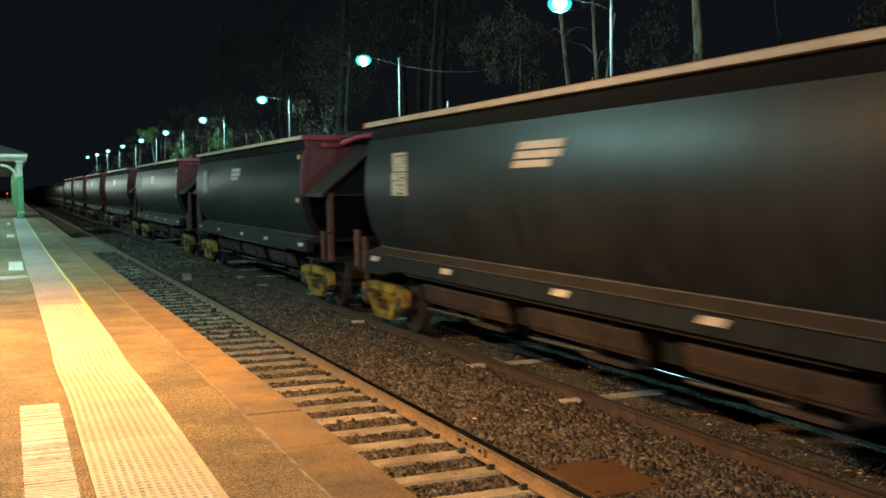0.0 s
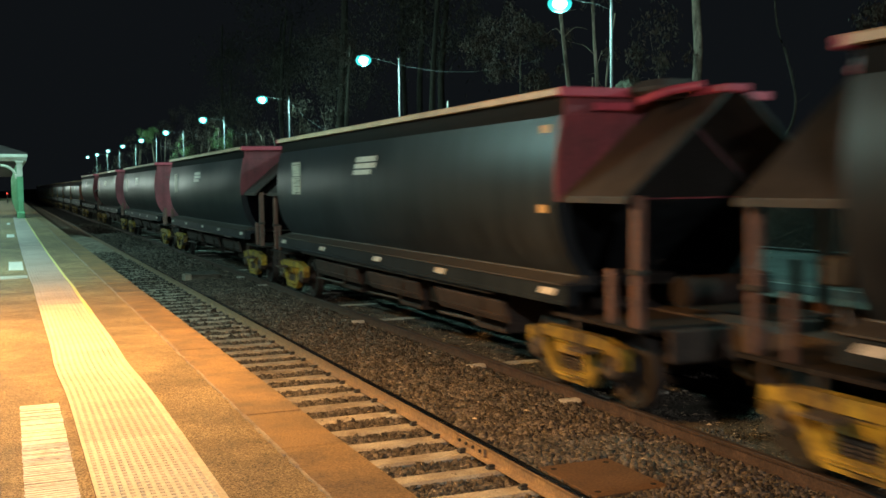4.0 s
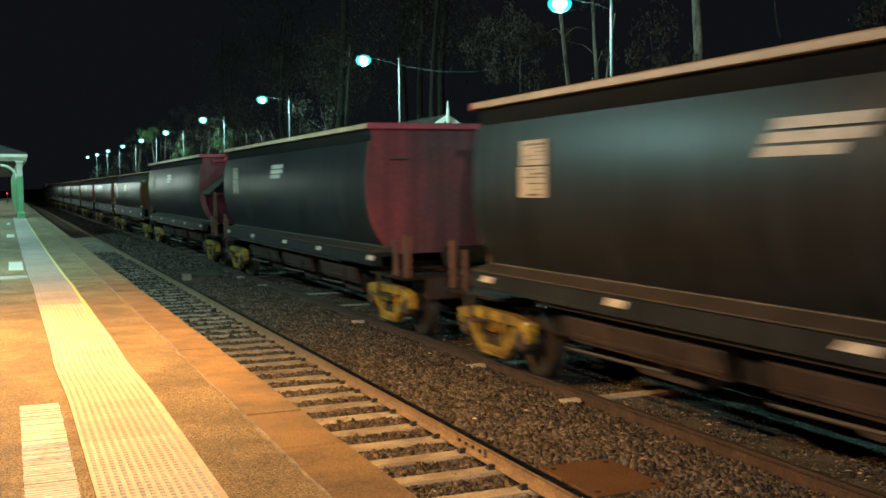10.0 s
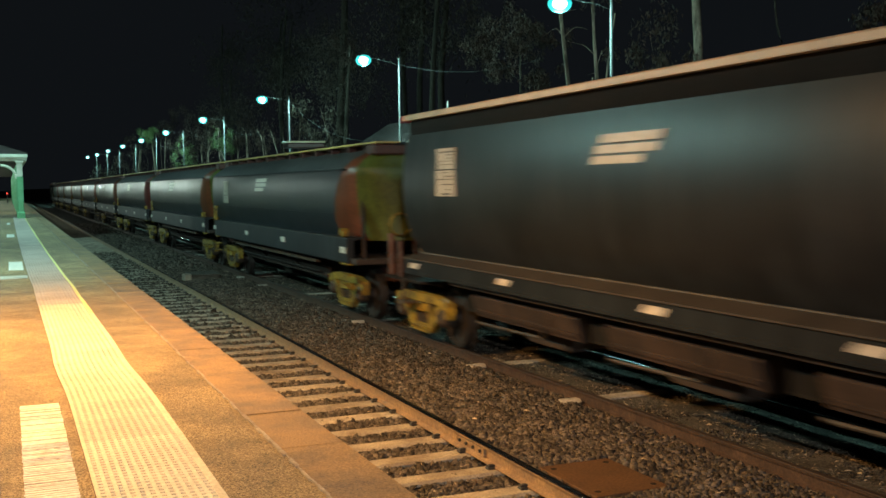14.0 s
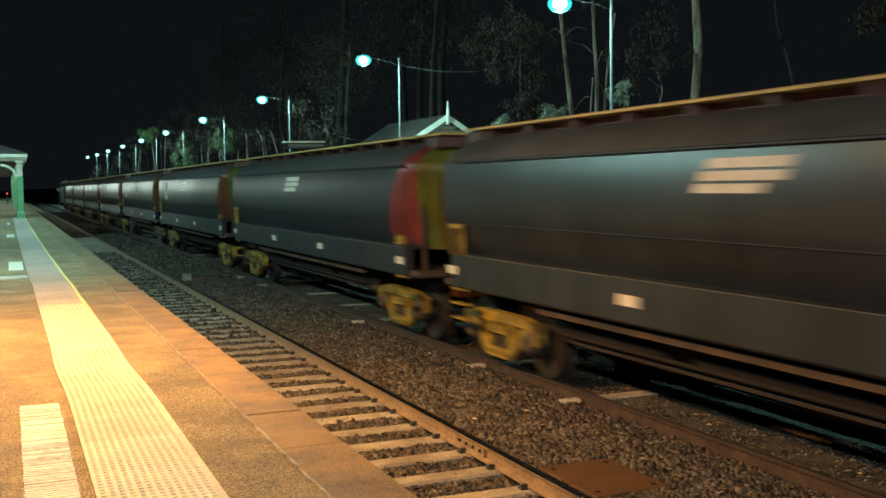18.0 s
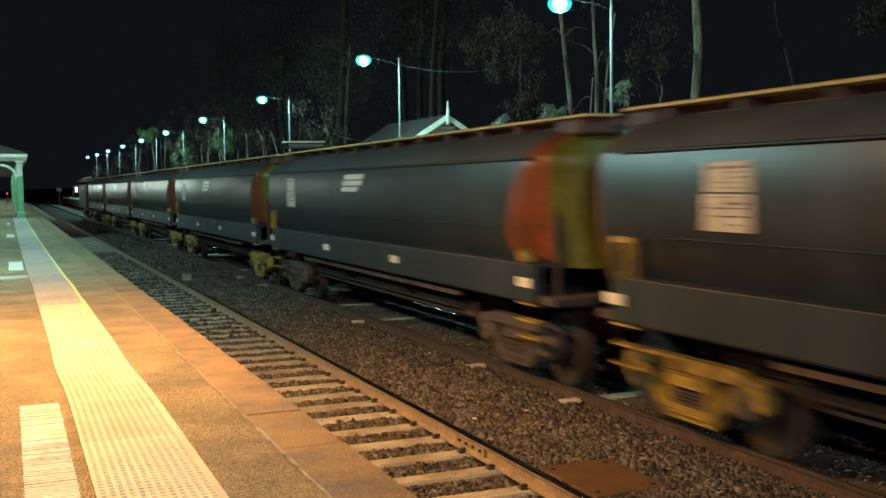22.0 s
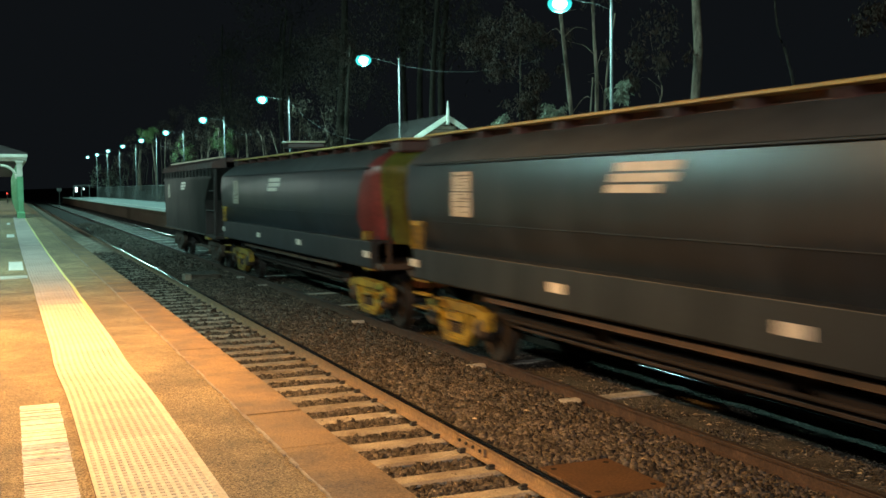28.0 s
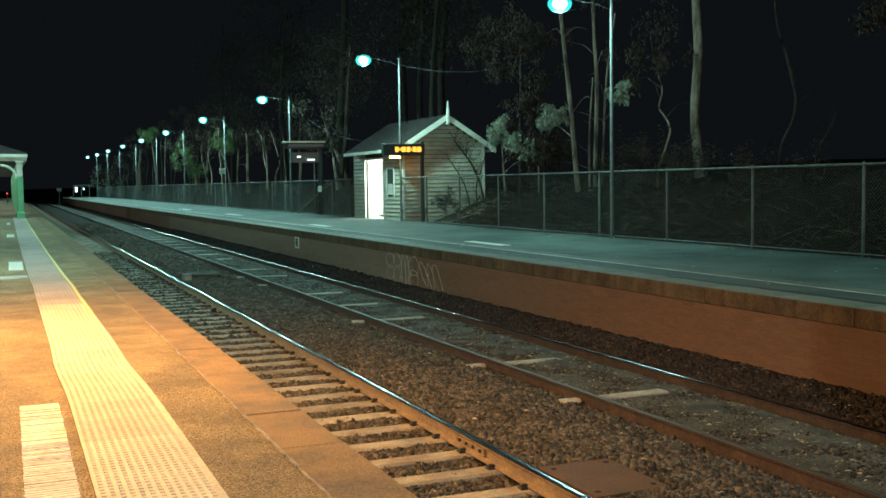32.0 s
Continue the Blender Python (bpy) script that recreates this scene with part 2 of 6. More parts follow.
MAROON = mat("maroon_end_paint", (0.225, 0.04, 0.053), 0.62, 0, (0.115, 0.034, 0.041), 0.8, 20, 0.25, streaks=0.35)
ORANGE = mat("ochre_end_paint", (0.185, 0.042, 0.013), 0.5, 0, (0.1, 0.03, 0.009), 1.2, 20, 0.3, streaks=0.3)
CRIMSON = mat("crimson_end_paint", (0.2, 0.026, 0.022), 0.5, 0, (0.11, 0.018, 0.015), 1.2, 20, 0.3, streaks=0.3)
OLIVE = mat("olive_end_paint", (0.1, 0.122, 0.013), 0.5, 0, (0.058, 0.07, 0.009), 1.2, 20, 0.3, streaks=0.3)
WALK = mat("yellow_walkway_edge", (0.6, 0.44, 0.14), 0.55, 0, (0.4, 0.28, 0.1), 1.5, 30, 0.25)
ALU = mat("pale_top_chord", (0.76, 0.57, 0.4), 0.5, 0.0, (0.5, 0.36, 0.24), 1.5, 30, 0.2)
# paler than the sides, in place of lamp light that misses the slopes
WAG_ROOF = mat("wagon_roof_grey", (0.07, 0.072, 0.076), 0.6, 0, (0.05, 0.052, 0.055), 0.8, 26, 0.2, streaks=0.3)
# maroon raised to crimson: lamp light on the end chords put into colour
CHORD_RED = mat("lit_maroon_chord", (0.56, 0.085, 0.125), 0.55, 0, (0.38, 0.05, 0.08), 1.2, 20, 0.25)
POST_RED = mat("worn_red_post", (0.165, 0.08, 0.057), 0.6, 0, (0.085, 0.043, 0.033), 2, 24, 0.3)
AMBER = mat("amber_reflector", (0.7, 0.42, 0.14), 0.4, 0, (0.55, 0.32, 0.1), 6, 40, 0.2)
RED_ROOF = mat("oxide_roof_edge", (0.085, 0.033, 0.027), 0.65, 0, (0.045, 0.022, 0.019), 1.2, 20, 0.3)
BOGIE = mat("bogie_yellow", (0.45, 0.3, 0.026), 0.5, 0, (0.075, 0.046, 0.02), 3.8, 16, 0.55, objects=0.25)
BOGIE_OLD = mat("bogie_grimy", (0.085, 0.064, 0.048), 0.7, 0, (0.045, 0.035, 0.027), 4, 30, 0.35)
GRIME = mat("underframe_grime", (0.075, 0.058, 0.05), 0.75, 0.05, (0.04, 0.031, 0.028), 2, 30, 0.4)
BROWN = mat("brown_hood_paint", (0.05, 0.04, 0.034), 0.55, 0, (0.034, 0.028, 0.025), 1.2, 20, 0.25, streaks=0.3)
STEEL = mat("wheel_steel", (0.034, 0.029, 0.027), 0.6, 0.2, (0.018, 0.0155, 0.0145), 4, 30, 0.3)
REFLECT = mat("pale_reflector", (0.7, 0.67, 0.62), 0.4, 0, (0.5, 0.46, 0.4), 6, 40, 0.2)
PANEL = mat("dusty_pale_plate", (0.56, 0.5, 0.42), 0.5, 0, (0.4, 0.35, 0.28), 3, 30, 0.3)
# black of the recessed band, used as well to paint shade elsewhere
COAMING_SHADE = mat("coaming_and_shade_black", (0.016, 0.0145, 0.014), 0.85, 0, (0.01, 0.0095, 0.009), 1.5, 30, 0.3)
LEDGE = mat("pale_ledge", (0.062, 0.051, 0.043), 0.6, 0, (0.038, 0.032, 0.028), 2.2, 30, 0.35, spec=0.25)
SOOT = mat("sooty_underframe", (0.028, 0.022, 0.02), 0.85, 0, (0.016, 0.013, 0.012), 2, 30, 0.4)
DOOR_RUST = mat("rust_brown_door", (0.055, 0.036, 0.029), 0.75, 0, (0.032, 0.023, 0.02), 1.8, 26, 0.35, streaks=0.3)
BEARER = mat("lit_rust_steel", (0.085, 0.05, 0.028), 0.7, 0, (0.028, 0.019, 0.014), 1.6, 30, 0.35)
PIPE = mat("worn_pipe_steel", (0.2, 0.17, 0.15), 0.4, 0.5, (0.11, 0.09, 0.08), 2, 30, 0.3)
INK = mat("dark_lettering", (0.05, 0.05, 0.05), 0.6)


# ---- mesh builder ----
class Build:
    def __init__(self):
        self.v, self.f = [], []

    def add(self, vs, fs):
        k = len(self.v)
        self.v += [tuple(p) for p in vs]
        self.f += [tuple(i + k for i in q) for q in fs]
        return self

    def box(self, x0, x1, y0, y1, z0, z1, c=0.0):
        """A box; c: width of the chamfer along its edges."""
        c = min(c, abs(x1 - x0) * 0.45, abs(y1 - y0) * 0.45, abs(z1 - z0) * 0.45)
        if c <= 0:
            vs = [(x, y, z) for x in (x0, x1) for y in (y0, y1) for z in (z0, z1)]
            return self.add(vs, [(0, 1, 3, 2), (4, 6, 7, 5), (0, 4, 5, 1), (2, 3, 7, 6), (0, 2, 6, 4), (1, 5, 7, 3)])
        rings = []
        for z, d in ((z0, c), (z0 + c, 0), (z1 - c, 0), (z1, c)):
            a, b, e, g = x0 + d, x1 - d, y0 + d, y1 - d
            rings.append([(a + c, e, z), (b - c, e, z), (b, e + c, z), (b, g - c, z), (b - c, g, z), (a + c, g, z), (a, g - c, z), (a, e + c, z)])
        return self.loft(rings)

    def loft(self, rings, caps=True, close=True):
        n = len(rings[0])
        vs = [p for r in rings for p in r]
        fs = []
        for i in range(len(rings) - 1):
            for j in range(n if close else n - 1):
                k = (j + 1) % n
                fs.append((i * n + j, i * n + k, (i + 1) * n + k, (i + 1) * n + j))
        if caps:
            k = len(vs)
            vs = vs + list(rings[0]) + list(rings[-1])
            fs.append(tuple(range(k, k + n))[::-1])
            fs.append(tuple(range(k + n, k + 2 * n)))
        return self.add(vs, fs)

    def prof_y(self, prof, y0, y1):
        """A profile of (x, z) drawn out along y."""
        return self.loft([[(x, y, z) for x, z in prof] for y in (y0, y1)])

    def prof_x(self, prof, x0, x1):
        """A profile of (y, z) drawn out along x."""
        return self.loft([[(x, y, z) for y, z in prof] for x in (x0, x1)])

    def tube(self, pts, radii, n=8):
        pts = [Vector(p) for p in pts]
        if not isinstance(radii, (list, tuple)):
            radii = [radii] * len(pts)
        rings = []
        for i, p in enumerate(pts):
            d = (pts[min(i + 1, len(pts) - 1)] - pts[max(i - 1, 0)]).normalized()
            up = Vector((0, 0, 1)) if abs(d.z) < 0.9 else Vector((0, 1, 0))
            a = d.cross(up).normalized()
            b = d.cross(a)
            rings.append([p + (a * math.cos(u) + b * math.sin(u)) * radii[i] for u in [2 * math.pi * j / n for j in range(n)]])
        return self.loft(rings)

    def data(self, name, material, smooth=False, weld=False):
        me = bpy.data.meshes.new(name)
        me.from_pydata(self.v, [], self.f)
        bm = bmesh.new()
        bm.from_mesh(me)
        if weld:
            bmesh.ops.remove_doubles(bm, verts=bm.verts, dist=1e-4)
        bmesh.ops.recalc_face_normals(bm, faces=bm.faces)
        bm.to_mesh(me)
        bm.free()
        me.materials.append(material)
        if smooth:
            me.polygons.foreach_set("use_smooth", [True] * len(me.polygons))
        return me


def part(name, b, material, parent=None, label="", smooth=False, weld=False):
    """Links a build as one mesh object, under a thing or a part."""
    ob = new(name, b.data(name, material, smooth, weld))
    if parent:
        ob.parent = parent
    if label:
        ob["label"] = label
    return ob


def thing(name, at=(0, 0, 0), label="", category="", group="", kind=""):
    ob = new(name)
    ob.empty_display_size = 0.2
    ob.location = at
    return tagged(ob, label, category, group, kind)


def piece(name, me, at, parent, turn=0.0):
    ob = new(name, me)
    ob.location = at
    ob.rotation_euler = (0, 0, turn)
    ob.parent = parent
    return ob


rnd = random.Random(7)

# ---- ground: one sheet to the horizon ----
def ground_z(x, y):
    if x < 2.0:
        z = -0.42
    elif x < 8.7:
        z = -0.31
    elif x < 14.0:
        z = 0.3
    else:
        u = min(max((x - 14.2) / 5.5, 0), 1)
        z = 0.8 + 1.75 * u * u * (3 - 2 * u) + max(0, min(x, 70) - 20) * 0.03
        z -= 0.5 * u * math.exp(-((y - 38.5) / 4.5) ** 2)
        z += noise.noise(Vector((x * 0.45, y * 0.45, 0))) * 0.28 * u + noise.noise(Vector((x * 1.4, y * 1.4, 5))) * 0.09
    return z


def ground():
    xs = [-2500, -600, -150, -40, -12, -3, 1.5, 2.0, 8.65, 8.75, 13.9, 14.0] + [14.2 + 0.45 * i for i in range(34)] + [32, 40, 55, 80, 150, 600, 2500]
    ys = [-2500, -600, -150, -40, -10] + [0.6 * i for i in range(120)] + [72 + 4 * i for i in range(36)] + [230, 300, 600, 1200, 2500]
    vs = [(x, y, ground_z(x, y)) for y in ys for x in xs]
    n = len(xs)
    fs = [(j * n + i, j * n + i + 1, (j + 1) * n + i + 1, (j + 1) * n + i) for j in range(len(ys) - 1) for i in range(n - 1)]
    ob = part("ground", Build().add(vs, fs), SCRUB, smooth=True)
    tagged(ob, "dark scrubby earth bank with leaf litter behind the fence", "ground", kind="structure")


ground()


# ---- ballast ----
def bed(x, y):
    """Height of the stone bed across the two tracks."""
    z = -0.215
    if RAIL2 + 0.05 < x < RAIL3 - 0.05:
        u = (x - RAIL2) / (RAIL3 - RAIL2)
        z = -0.16 + 0.05 * math.sin(math.pi * u)
    elif x > RAIL3 and x < RAIL4:
        z = -0.135
    elif x >= RAIL4:
        z = -0.16 + 0.25 * min(1, max(0, x - RAIL4 - 0.06) / 0.6)
    elif x < RAIL1:
        z = -0.24
    return z + 0.018 * noise.noise(Vector((x * 2.2, y * 2.2, 0)))


def ballast():
    root = thing("ballast_bed", label="dark brown crushed-stone ballast between and beside the rails", category="ballast", kind="structure")
    xs = [1.78 + 0.11 * i for i in range(63)]
    xs = [x for x in xs if x < 8.6] + [8.6]
    ys = [-12, -4] + [2 + 0.25 * i for i in range(110)] + [30 + 1.0 * i for i in range(60)] + [92 + 6 * i for i in range(30)]
    n = len(xs)
    vs = [(x, y, bed(x, y)) for y in ys for x in xs]
    fs = [(j * n + i, j * n + i + 1, (j + 1) * n + i + 1, (j + 1) * n + i) for j in range(len(ys) - 1) for i in range(n - 1)]
    part("bed", Build().add(vs, fs), BED, root, smooth=True)
    dirt = Build()
    ys2 = [-4] + [2 + 0.2 * i for i in range(200)] + [42.5 + 3 * i for i in range(48)]
    xd = [RAIL3 + 0.07 + i * (RAIL4 - RAIL3 - 0.14) / 12 for i in range(13)]
    n = len(xd)
    vs = [(x, y, -0.118 + 0.02 * noise.noise(Vector((x * 2, y * 2, 3))) + 0.012 * noise.noise(Vector((x * 7, y * 7, 3)))) for y in ys2 for x in xd]
    fs = [(j * n + i, j * n + i + 1, (j + 1) * n + i + 1, (j + 1) * n + i) for j in range(len(ys2) - 1) for i in range(n - 1)]
    part("dirt_fill", dirt.add(vs, fs), DIRT, root, "grey-brown dirt and fine gravel packed between the rails", smooth=True)
    # loose stones
    g = np.random.default_rng(3)
    ico = np.array([(a, b, c) for a in (-1, 1) for b in (-1, 1) for c in (-1, 1)]) * 0.72
    tri = np.array([(0, 1, 3), (0, 3, 2), (4, 6, 7), (4, 7, 5), (0, 4, 5), (0, 5, 1), (2, 3, 7), (2, 7, 6), (0, 2, 6), (0, 6, 4), (1, 5, 7), (1, 7, 3)])

    def scatter(name, x0, x1, y0, y1, per, size, sink=0.3, material=STONE, keep=None):
        count = int((x1 - x0) * (y1 - y0) * per)
        px, py = g.uniform(x0, x1, count), g.uniform(y0, y1, count)
        if keep:
            ok = np.array([keep(a, b) for a, b in zip(px, py)])
            px, py = px[ok], py[ok]
            count = len(px)
        pz = np.array([bed(a, b) for a, b in zip(px, py)])
        s = size * g.uniform(0.55, 1.25, (count, 1, 1)) * g.uniform(0.65, 1.2, (count, 1, 3))
        v = (ico[None] + g.uniform(-0.5, 0.5, (count, 8, 3))) * s
        a, c = g.uniform(0, 6.283, count), g.uniform(-1.2, 1.2, count)
        ca, sa, cb, sb = np.cos(a), np.sin(a), np.cos(c), np.sin(c)
        y1_, z1_ = v[..., 1] * cb[:, None] - v[..., 2] * sb[:, None], v[..., 1] * sb[:, None] + v[..., 2] * cb[:, None]
        x2, y2 = v[..., 0] * ca[:, None] - y1_ * sa[:, None], v[..., 0] * sa[:, None] + y1_ * ca[:, None]
        v = np.stack([x2 + px[:, None], y2 + py[:, None], z1_ + (pz + size * (0.5 - sink) * g.uniform(0.2, 1.6, count))[:, None]], -1).reshape(-1, 3)
        f = (tri[None] + 8 * np.arange(count)[:, None, None]).reshape(-1, 3)
        me = bpy.data.meshes.new(name)
        me.vertices.add(len(v))
        me.vertices.foreach_set("co", v.astype(np.float32).ravel())
        me.loops.add(f.size)
        me.loops.foreach_set("vertex_index", f.astype(np.int32).ravel())
        me.polygons.add(len(f))
        me.polygons.foreach_set("loop_start", np.arange(0, f.size, 3, dtype=np.int32))
        me.update(calc_edges=True)
        me.materials.append(material)
        ob = new(name, me)
        ob.parent = root
        tagged(ob, kind="stuff")

    sleeper = lambda y: abs((y - 11.873 + 0.33) % 0.6603 - 0.33)
    near = lambda x, y: sleeper(y) > 0.15 or rnd.random() < 0.12
    plate = lambda x, y: not (4.3 < x < 5.06 and 7.2 < y < 8.26)
    scatter("loose_stones", RAIL2 + 0.06, RAIL3 - 0.1, 4.5, 16, 1400, 0.031, keep=plate)
    scatter("loose_stones", RAIL2 + 0.06, RAIL3 - 0.1, 16, 34, 900, 0.031)
    scatter("loose_stones", RAIL2 + 0.06, RAIL3 - 0.1, 34, 80, 110, 0.065)
    scatter("loose_stones", 2.6, RAIL2 - 0.08, 4.5, 18, 1250, 0.03, keep=near)
    scatter("loose_stones", 2.6, RAIL2 - 0.08, 18, 45, 240, 0.046, keep=near)
    scatter("loose_stones", RAIL4 + 0.08, FAR_EDGE - 0.02, 6.5, 24, 1500, 0.027, material=DARK_STONE)
    scatter("loose_stones", RAIL4 + 0.08, FAR_EDGE - 0.02, 24, 60, 320, 0.044, material=DARK_STONE)
    clear = lambda x, y: abs((y - 10.63 + 1.34) % 2.68 - 1.34) > 0.12 or rnd.random() < 0.15
    scatter("fine_gravel", RAIL3 + 0.09, RAIL4 - 0.09, 6.5, 22, 1300, 0.015, 0.0, GRAVEL, clear)
    scatter("fine_gravel", RAIL3 + 0.09, RAIL4 - 0.09, 22, 50, 260, 0.019, 0.0, GRAVEL, clear)
    # dry leaves, straw and twigs blown over the track
    lit = Build()
    q = random.Random(17)
    for k in range(4600):
        y = 6 + 30 * q.random() ** 1.6
        x = q.choice((q.uniform(2.7, RAIL2), q.uniform(RAIL2 + 0.1, RAIL3 - 0.1), q.uniform(RAIL3 + 0.1, RAIL4 - 0.1), q.uniform(RAIL3 + 0.1, RAIL4 - 0.1), q.uniform(RAIL4 + 0.1, FAR_EDGE)))
        if not plate(x, y):
            continue
        a, L, w = q.uniform(0, 6.283), q.uniform(0.025, 0.1), q.uniform(0.003, 0.008)
        z = bed(x, y) + q.uniform(0.02, 0.042)
        dx, dy = math.cos(a) * L, math.sin(a) * L
        ex, ey = -math.sin(a) * w, math.cos(a) * w
        lit.add([(x, y, z), (x + dx / 2 + ex, y + dy / 2 + ey, z + 0.012), (x + dx, y + dy, z), (x + dx / 2 - ex, y + dy / 2 - ey, z + 0.006)], [(0, 1, 2, 3)])
    for k in range(420):
        x = q.choice((q.uniform(2.7, RAIL2), q.uniform(RAIL2 + 0.1, RAIL3 - 0.1), q.uniform(RAIL3 + 0.1, RAIL4 - 0.1), q.uniform(RAIL3 + 0.1, RAIL4 - 0.1)))
        y = 6 + 28 * q.random() ** 1.4
        if not plate(x, y):
            continue
        a, L, w = q.uniform(0, 6.283), q.uniform(0.03, 0.09), q.uniform(0.009, 0.02)
        z = bed(x, y) + q.uniform(0.03, 0.05)
        dx, dy, ex, ey = math.cos(a) * L, math.sin(a) * L, -math.sin(a) * w, math.cos(a) * w
        lit.add([(x, y, z), (x + dx / 2 + ex, y + dy / 2 + ey, z + 0.016), (x + dx, y + dy, z), (x + dx / 2 - ex, y + dy / 2 - ey, z + 0.004)], [(0, 1, 2, 3)])
    tagged(part("dry_litter", lit, LITTER, root), kind="stuff")
    # leaves swept against the fence on the far platform
    edge = Build()
    for k in range(900):
        y = 8 + 60 * q.random() ** 1.5
        x = FENCE_X - 0.03 - abs(q.gauss(0, 0.35)) if k % 3 else q.uniform(9.3, 14)
        a, L, w = q.uniform(0, 6.283), q.uniform(0.03, 0.1), q.uniform(0.006, 0.016)
        z = FAR_Z + 0.004
        dx, dy, ex, ey = math.cos(a) * L, math.sin(a) * L, -math.sin(a) * w, math.cos(a) * w
        edge.add([(x, y, z), (x + dx / 2 + ex, y + dy / 2 + ey, z + 0.012), (x + dx, y + dy, z + 0.003), (x + dx / 2 - ex, y + dy / 2 - ey, z + 0.002)], [(0, 1, 2, 3)])
    tagged(part("fallen_leaves", edge, LITTER), "dry fallen leaves scattered over the far platform", "leaves", kind="stuff")


ballast()


# ---- tracks ----
def rail_thing(x, head, label):
    root = thing("rail", (x, 0, 0), label, "rail", "rails of the two tracks", "structure")
    y0, y1 = -12, 270
    foot = [(-0.064, -0.158), (0.064, -0.158), (0.064, -0.148), (0.012, -0.128), (0.009, -0.045), (0.034, -0.036), (0.034, -0.015), (-0.034, -0.008), (-0.034, -0.036), (-0.009, -0.045), (-0.012, -0.128), (-0.064, -0.148)]
    # worn crown: flat middle, rounder shoulders, tight corners
    half = [(0.0, 0.0)]
    slope = 0.0
    for k in range(1, 25):
        step = 0.0345 / 24
        u = k * step
        slope += step / (0.3 if u < 0.011 else 0.055 if u < 0.029 else 0.008)
        half.append((u, half[-1][1] - step * slope))
    crown = [(-a, b) for a, b in reversed(half)] + half[1:] + [(0.0345, -0.02), (-0.0345, -0.02)]
    part("rail_web", Build().prof_y(foot, y0, y1), RUST_LIGHT if x < 5 else RUST, root)
    part("rail_head", Build().prof_y(crown, y0, y1), head, root, "polished running surface", smooth=True)
    return root


def tracks():
    for x, head, label in ((RAIL1, HEAD, "rusty steel rail with a polished head beside the platform"), (RAIL2, HEAD, "rusty steel rail with a bright polished head on concrete sleepers"),
                           (RAIL3, HEAD_RUSTY, "rust-brown steel rail of the goods track in dirt"), (RAIL4, HEAD_OLD, "dark steel rail along the brick platform wall")):
        r = rail_thing(x, head, label)
        if x == RAIL2:
            jy = 9.15
            fp = Build()
            for s in (-1, 1):
                fp.box(s * 0.012, s * 0.034, jy - 0.32, jy + 0.32, -0.118, -0.045, 0.006)
            part("fishplate", fp, RUST_LIGHT, r, "bolted joint plate")
            for k in range(4):
                part("bolt", Build().tube([(-0.034, jy - 0.24 + 0.16 * k, -0.08), (-0.055, jy - 0.24 + 0.16 * k, -0.08)], 0.016, 6), DARK, r)
    track = thing("sleeper_row", label="pale concrete sleepers half sunk in brown ballast", category="sleepers", kind="structure")
    prof = [(-0.125, -0.4), (0.125, -0.4), (0.125, -0.19), (0.1, -0.168), (-0.1, -0.168), (-0.125, -0.19)]
    sl = Build().prof_x(prof, -1.25, 1.25).data("sleeper", CONCRETE)
    clip = Build().box(-0.13, -0.055, -0.04, 0.035, -0.17, -0.148, 0.006).box(-0.11, -0.05, -0.02, 0.024, -0.15, -0.126, 0.006).box(-0.12, -0.09, -0.015, 0.045, -0.155, -0.136, 0.004).data("rail_clip", DARK)
    for i in range(-12, 82):
        y = 11.873 + 0.6603 * i
        s = piece("sleeper", sl, (C1, y, rnd.uniform(-0.006, 0.004)), track, rnd.uniform(-0.012, 0.012))
        if y < 40:
            c = new("rail_clip", clip)
            c.parent = s
            c.location = (RAIL2 - C1, 0, 0)
    rest = Build()
    for i in range(82, 330):
        y = 11.873 + 0.6603 * i
        rest.box(C1 - 1.25, C1 + 1.25, y - 0.12, y + 0.12, -0.3, -0.168)
    part("sleeper_rest", rest, CONCRETE, track)
    old = thing("buried_sleeper_row", label="pale sleepers showing through the dirt of the goods track", category="sleepers", kind="structure")
    b1 = Build().prof_x([(-0.11, -0.3), (0.11, -0.3), (0.105, -0.112), (0.09, -0.1), (-0.09, -0.1), (-0.105, -0.112)], -0.62, 0.33).data("sleeper", OLD_SLEEPER)
    b2 = Build().prof_x([(-0.1, -0.25), (0.1, -0.25), (0.09, -0.115), (0.05, -0.085), (-0.06, -0.08), (-0.1, -0.11)], -0.12, 0.12).data("sleeper_end", OLD_SLEEPER)
    for k in range(32):
        y = 10.63 + 2.68 * k + rnd.uniform(-0.06, 0.06)
        if k not in (2, 6, 9):
            piece("sleeper", b1, (C2 - 0.02, y, rnd.uniform(-0.006, 0.006)), old, rnd.uniform(-0.02, 0.02))
        if k in (0, 1, 3, 6, 7, 10):
            piece("sleeper_end", b2, (6.0, y, 0), old, rnd.uniform(-0.3, 0.3))
    pl = thing("cover_plate", (4.68, 7.72, -0.095), "rusty steel cover plate lying on the ballast", "cover plate")
    part("plate", Build().box(-0.36, 0.36, -0.5, 0.5, -0.06, 0.0, 0.006), PLATE, pl)
    for a, c in ((-0.27, 0.38), (0.27, 0.38), (-0.27, -0.38), (0.27, -0.38)):
        part("lifting_hole", Build().tube([(a, c, -0.002), (a, c, 0.0015)], 0.03, 8), COAMING_SHADE, pl)
    bx = thing("trackside_box", (4.4, 29.1, -0.15), "low concrete cable pit with a pale end box beside the rail", "trackside box")
    part("box_body", Build().box(0, 0.2, 0.0, 0.5, -0.1, 0.22, 0.02), CONCRETE, bx, "pale end box")
    part("pit_wall", Build().box(0.2, 0.98, 0.03, 1.1, -0.1, 0.16, 0.015), GRAVEL, bx)
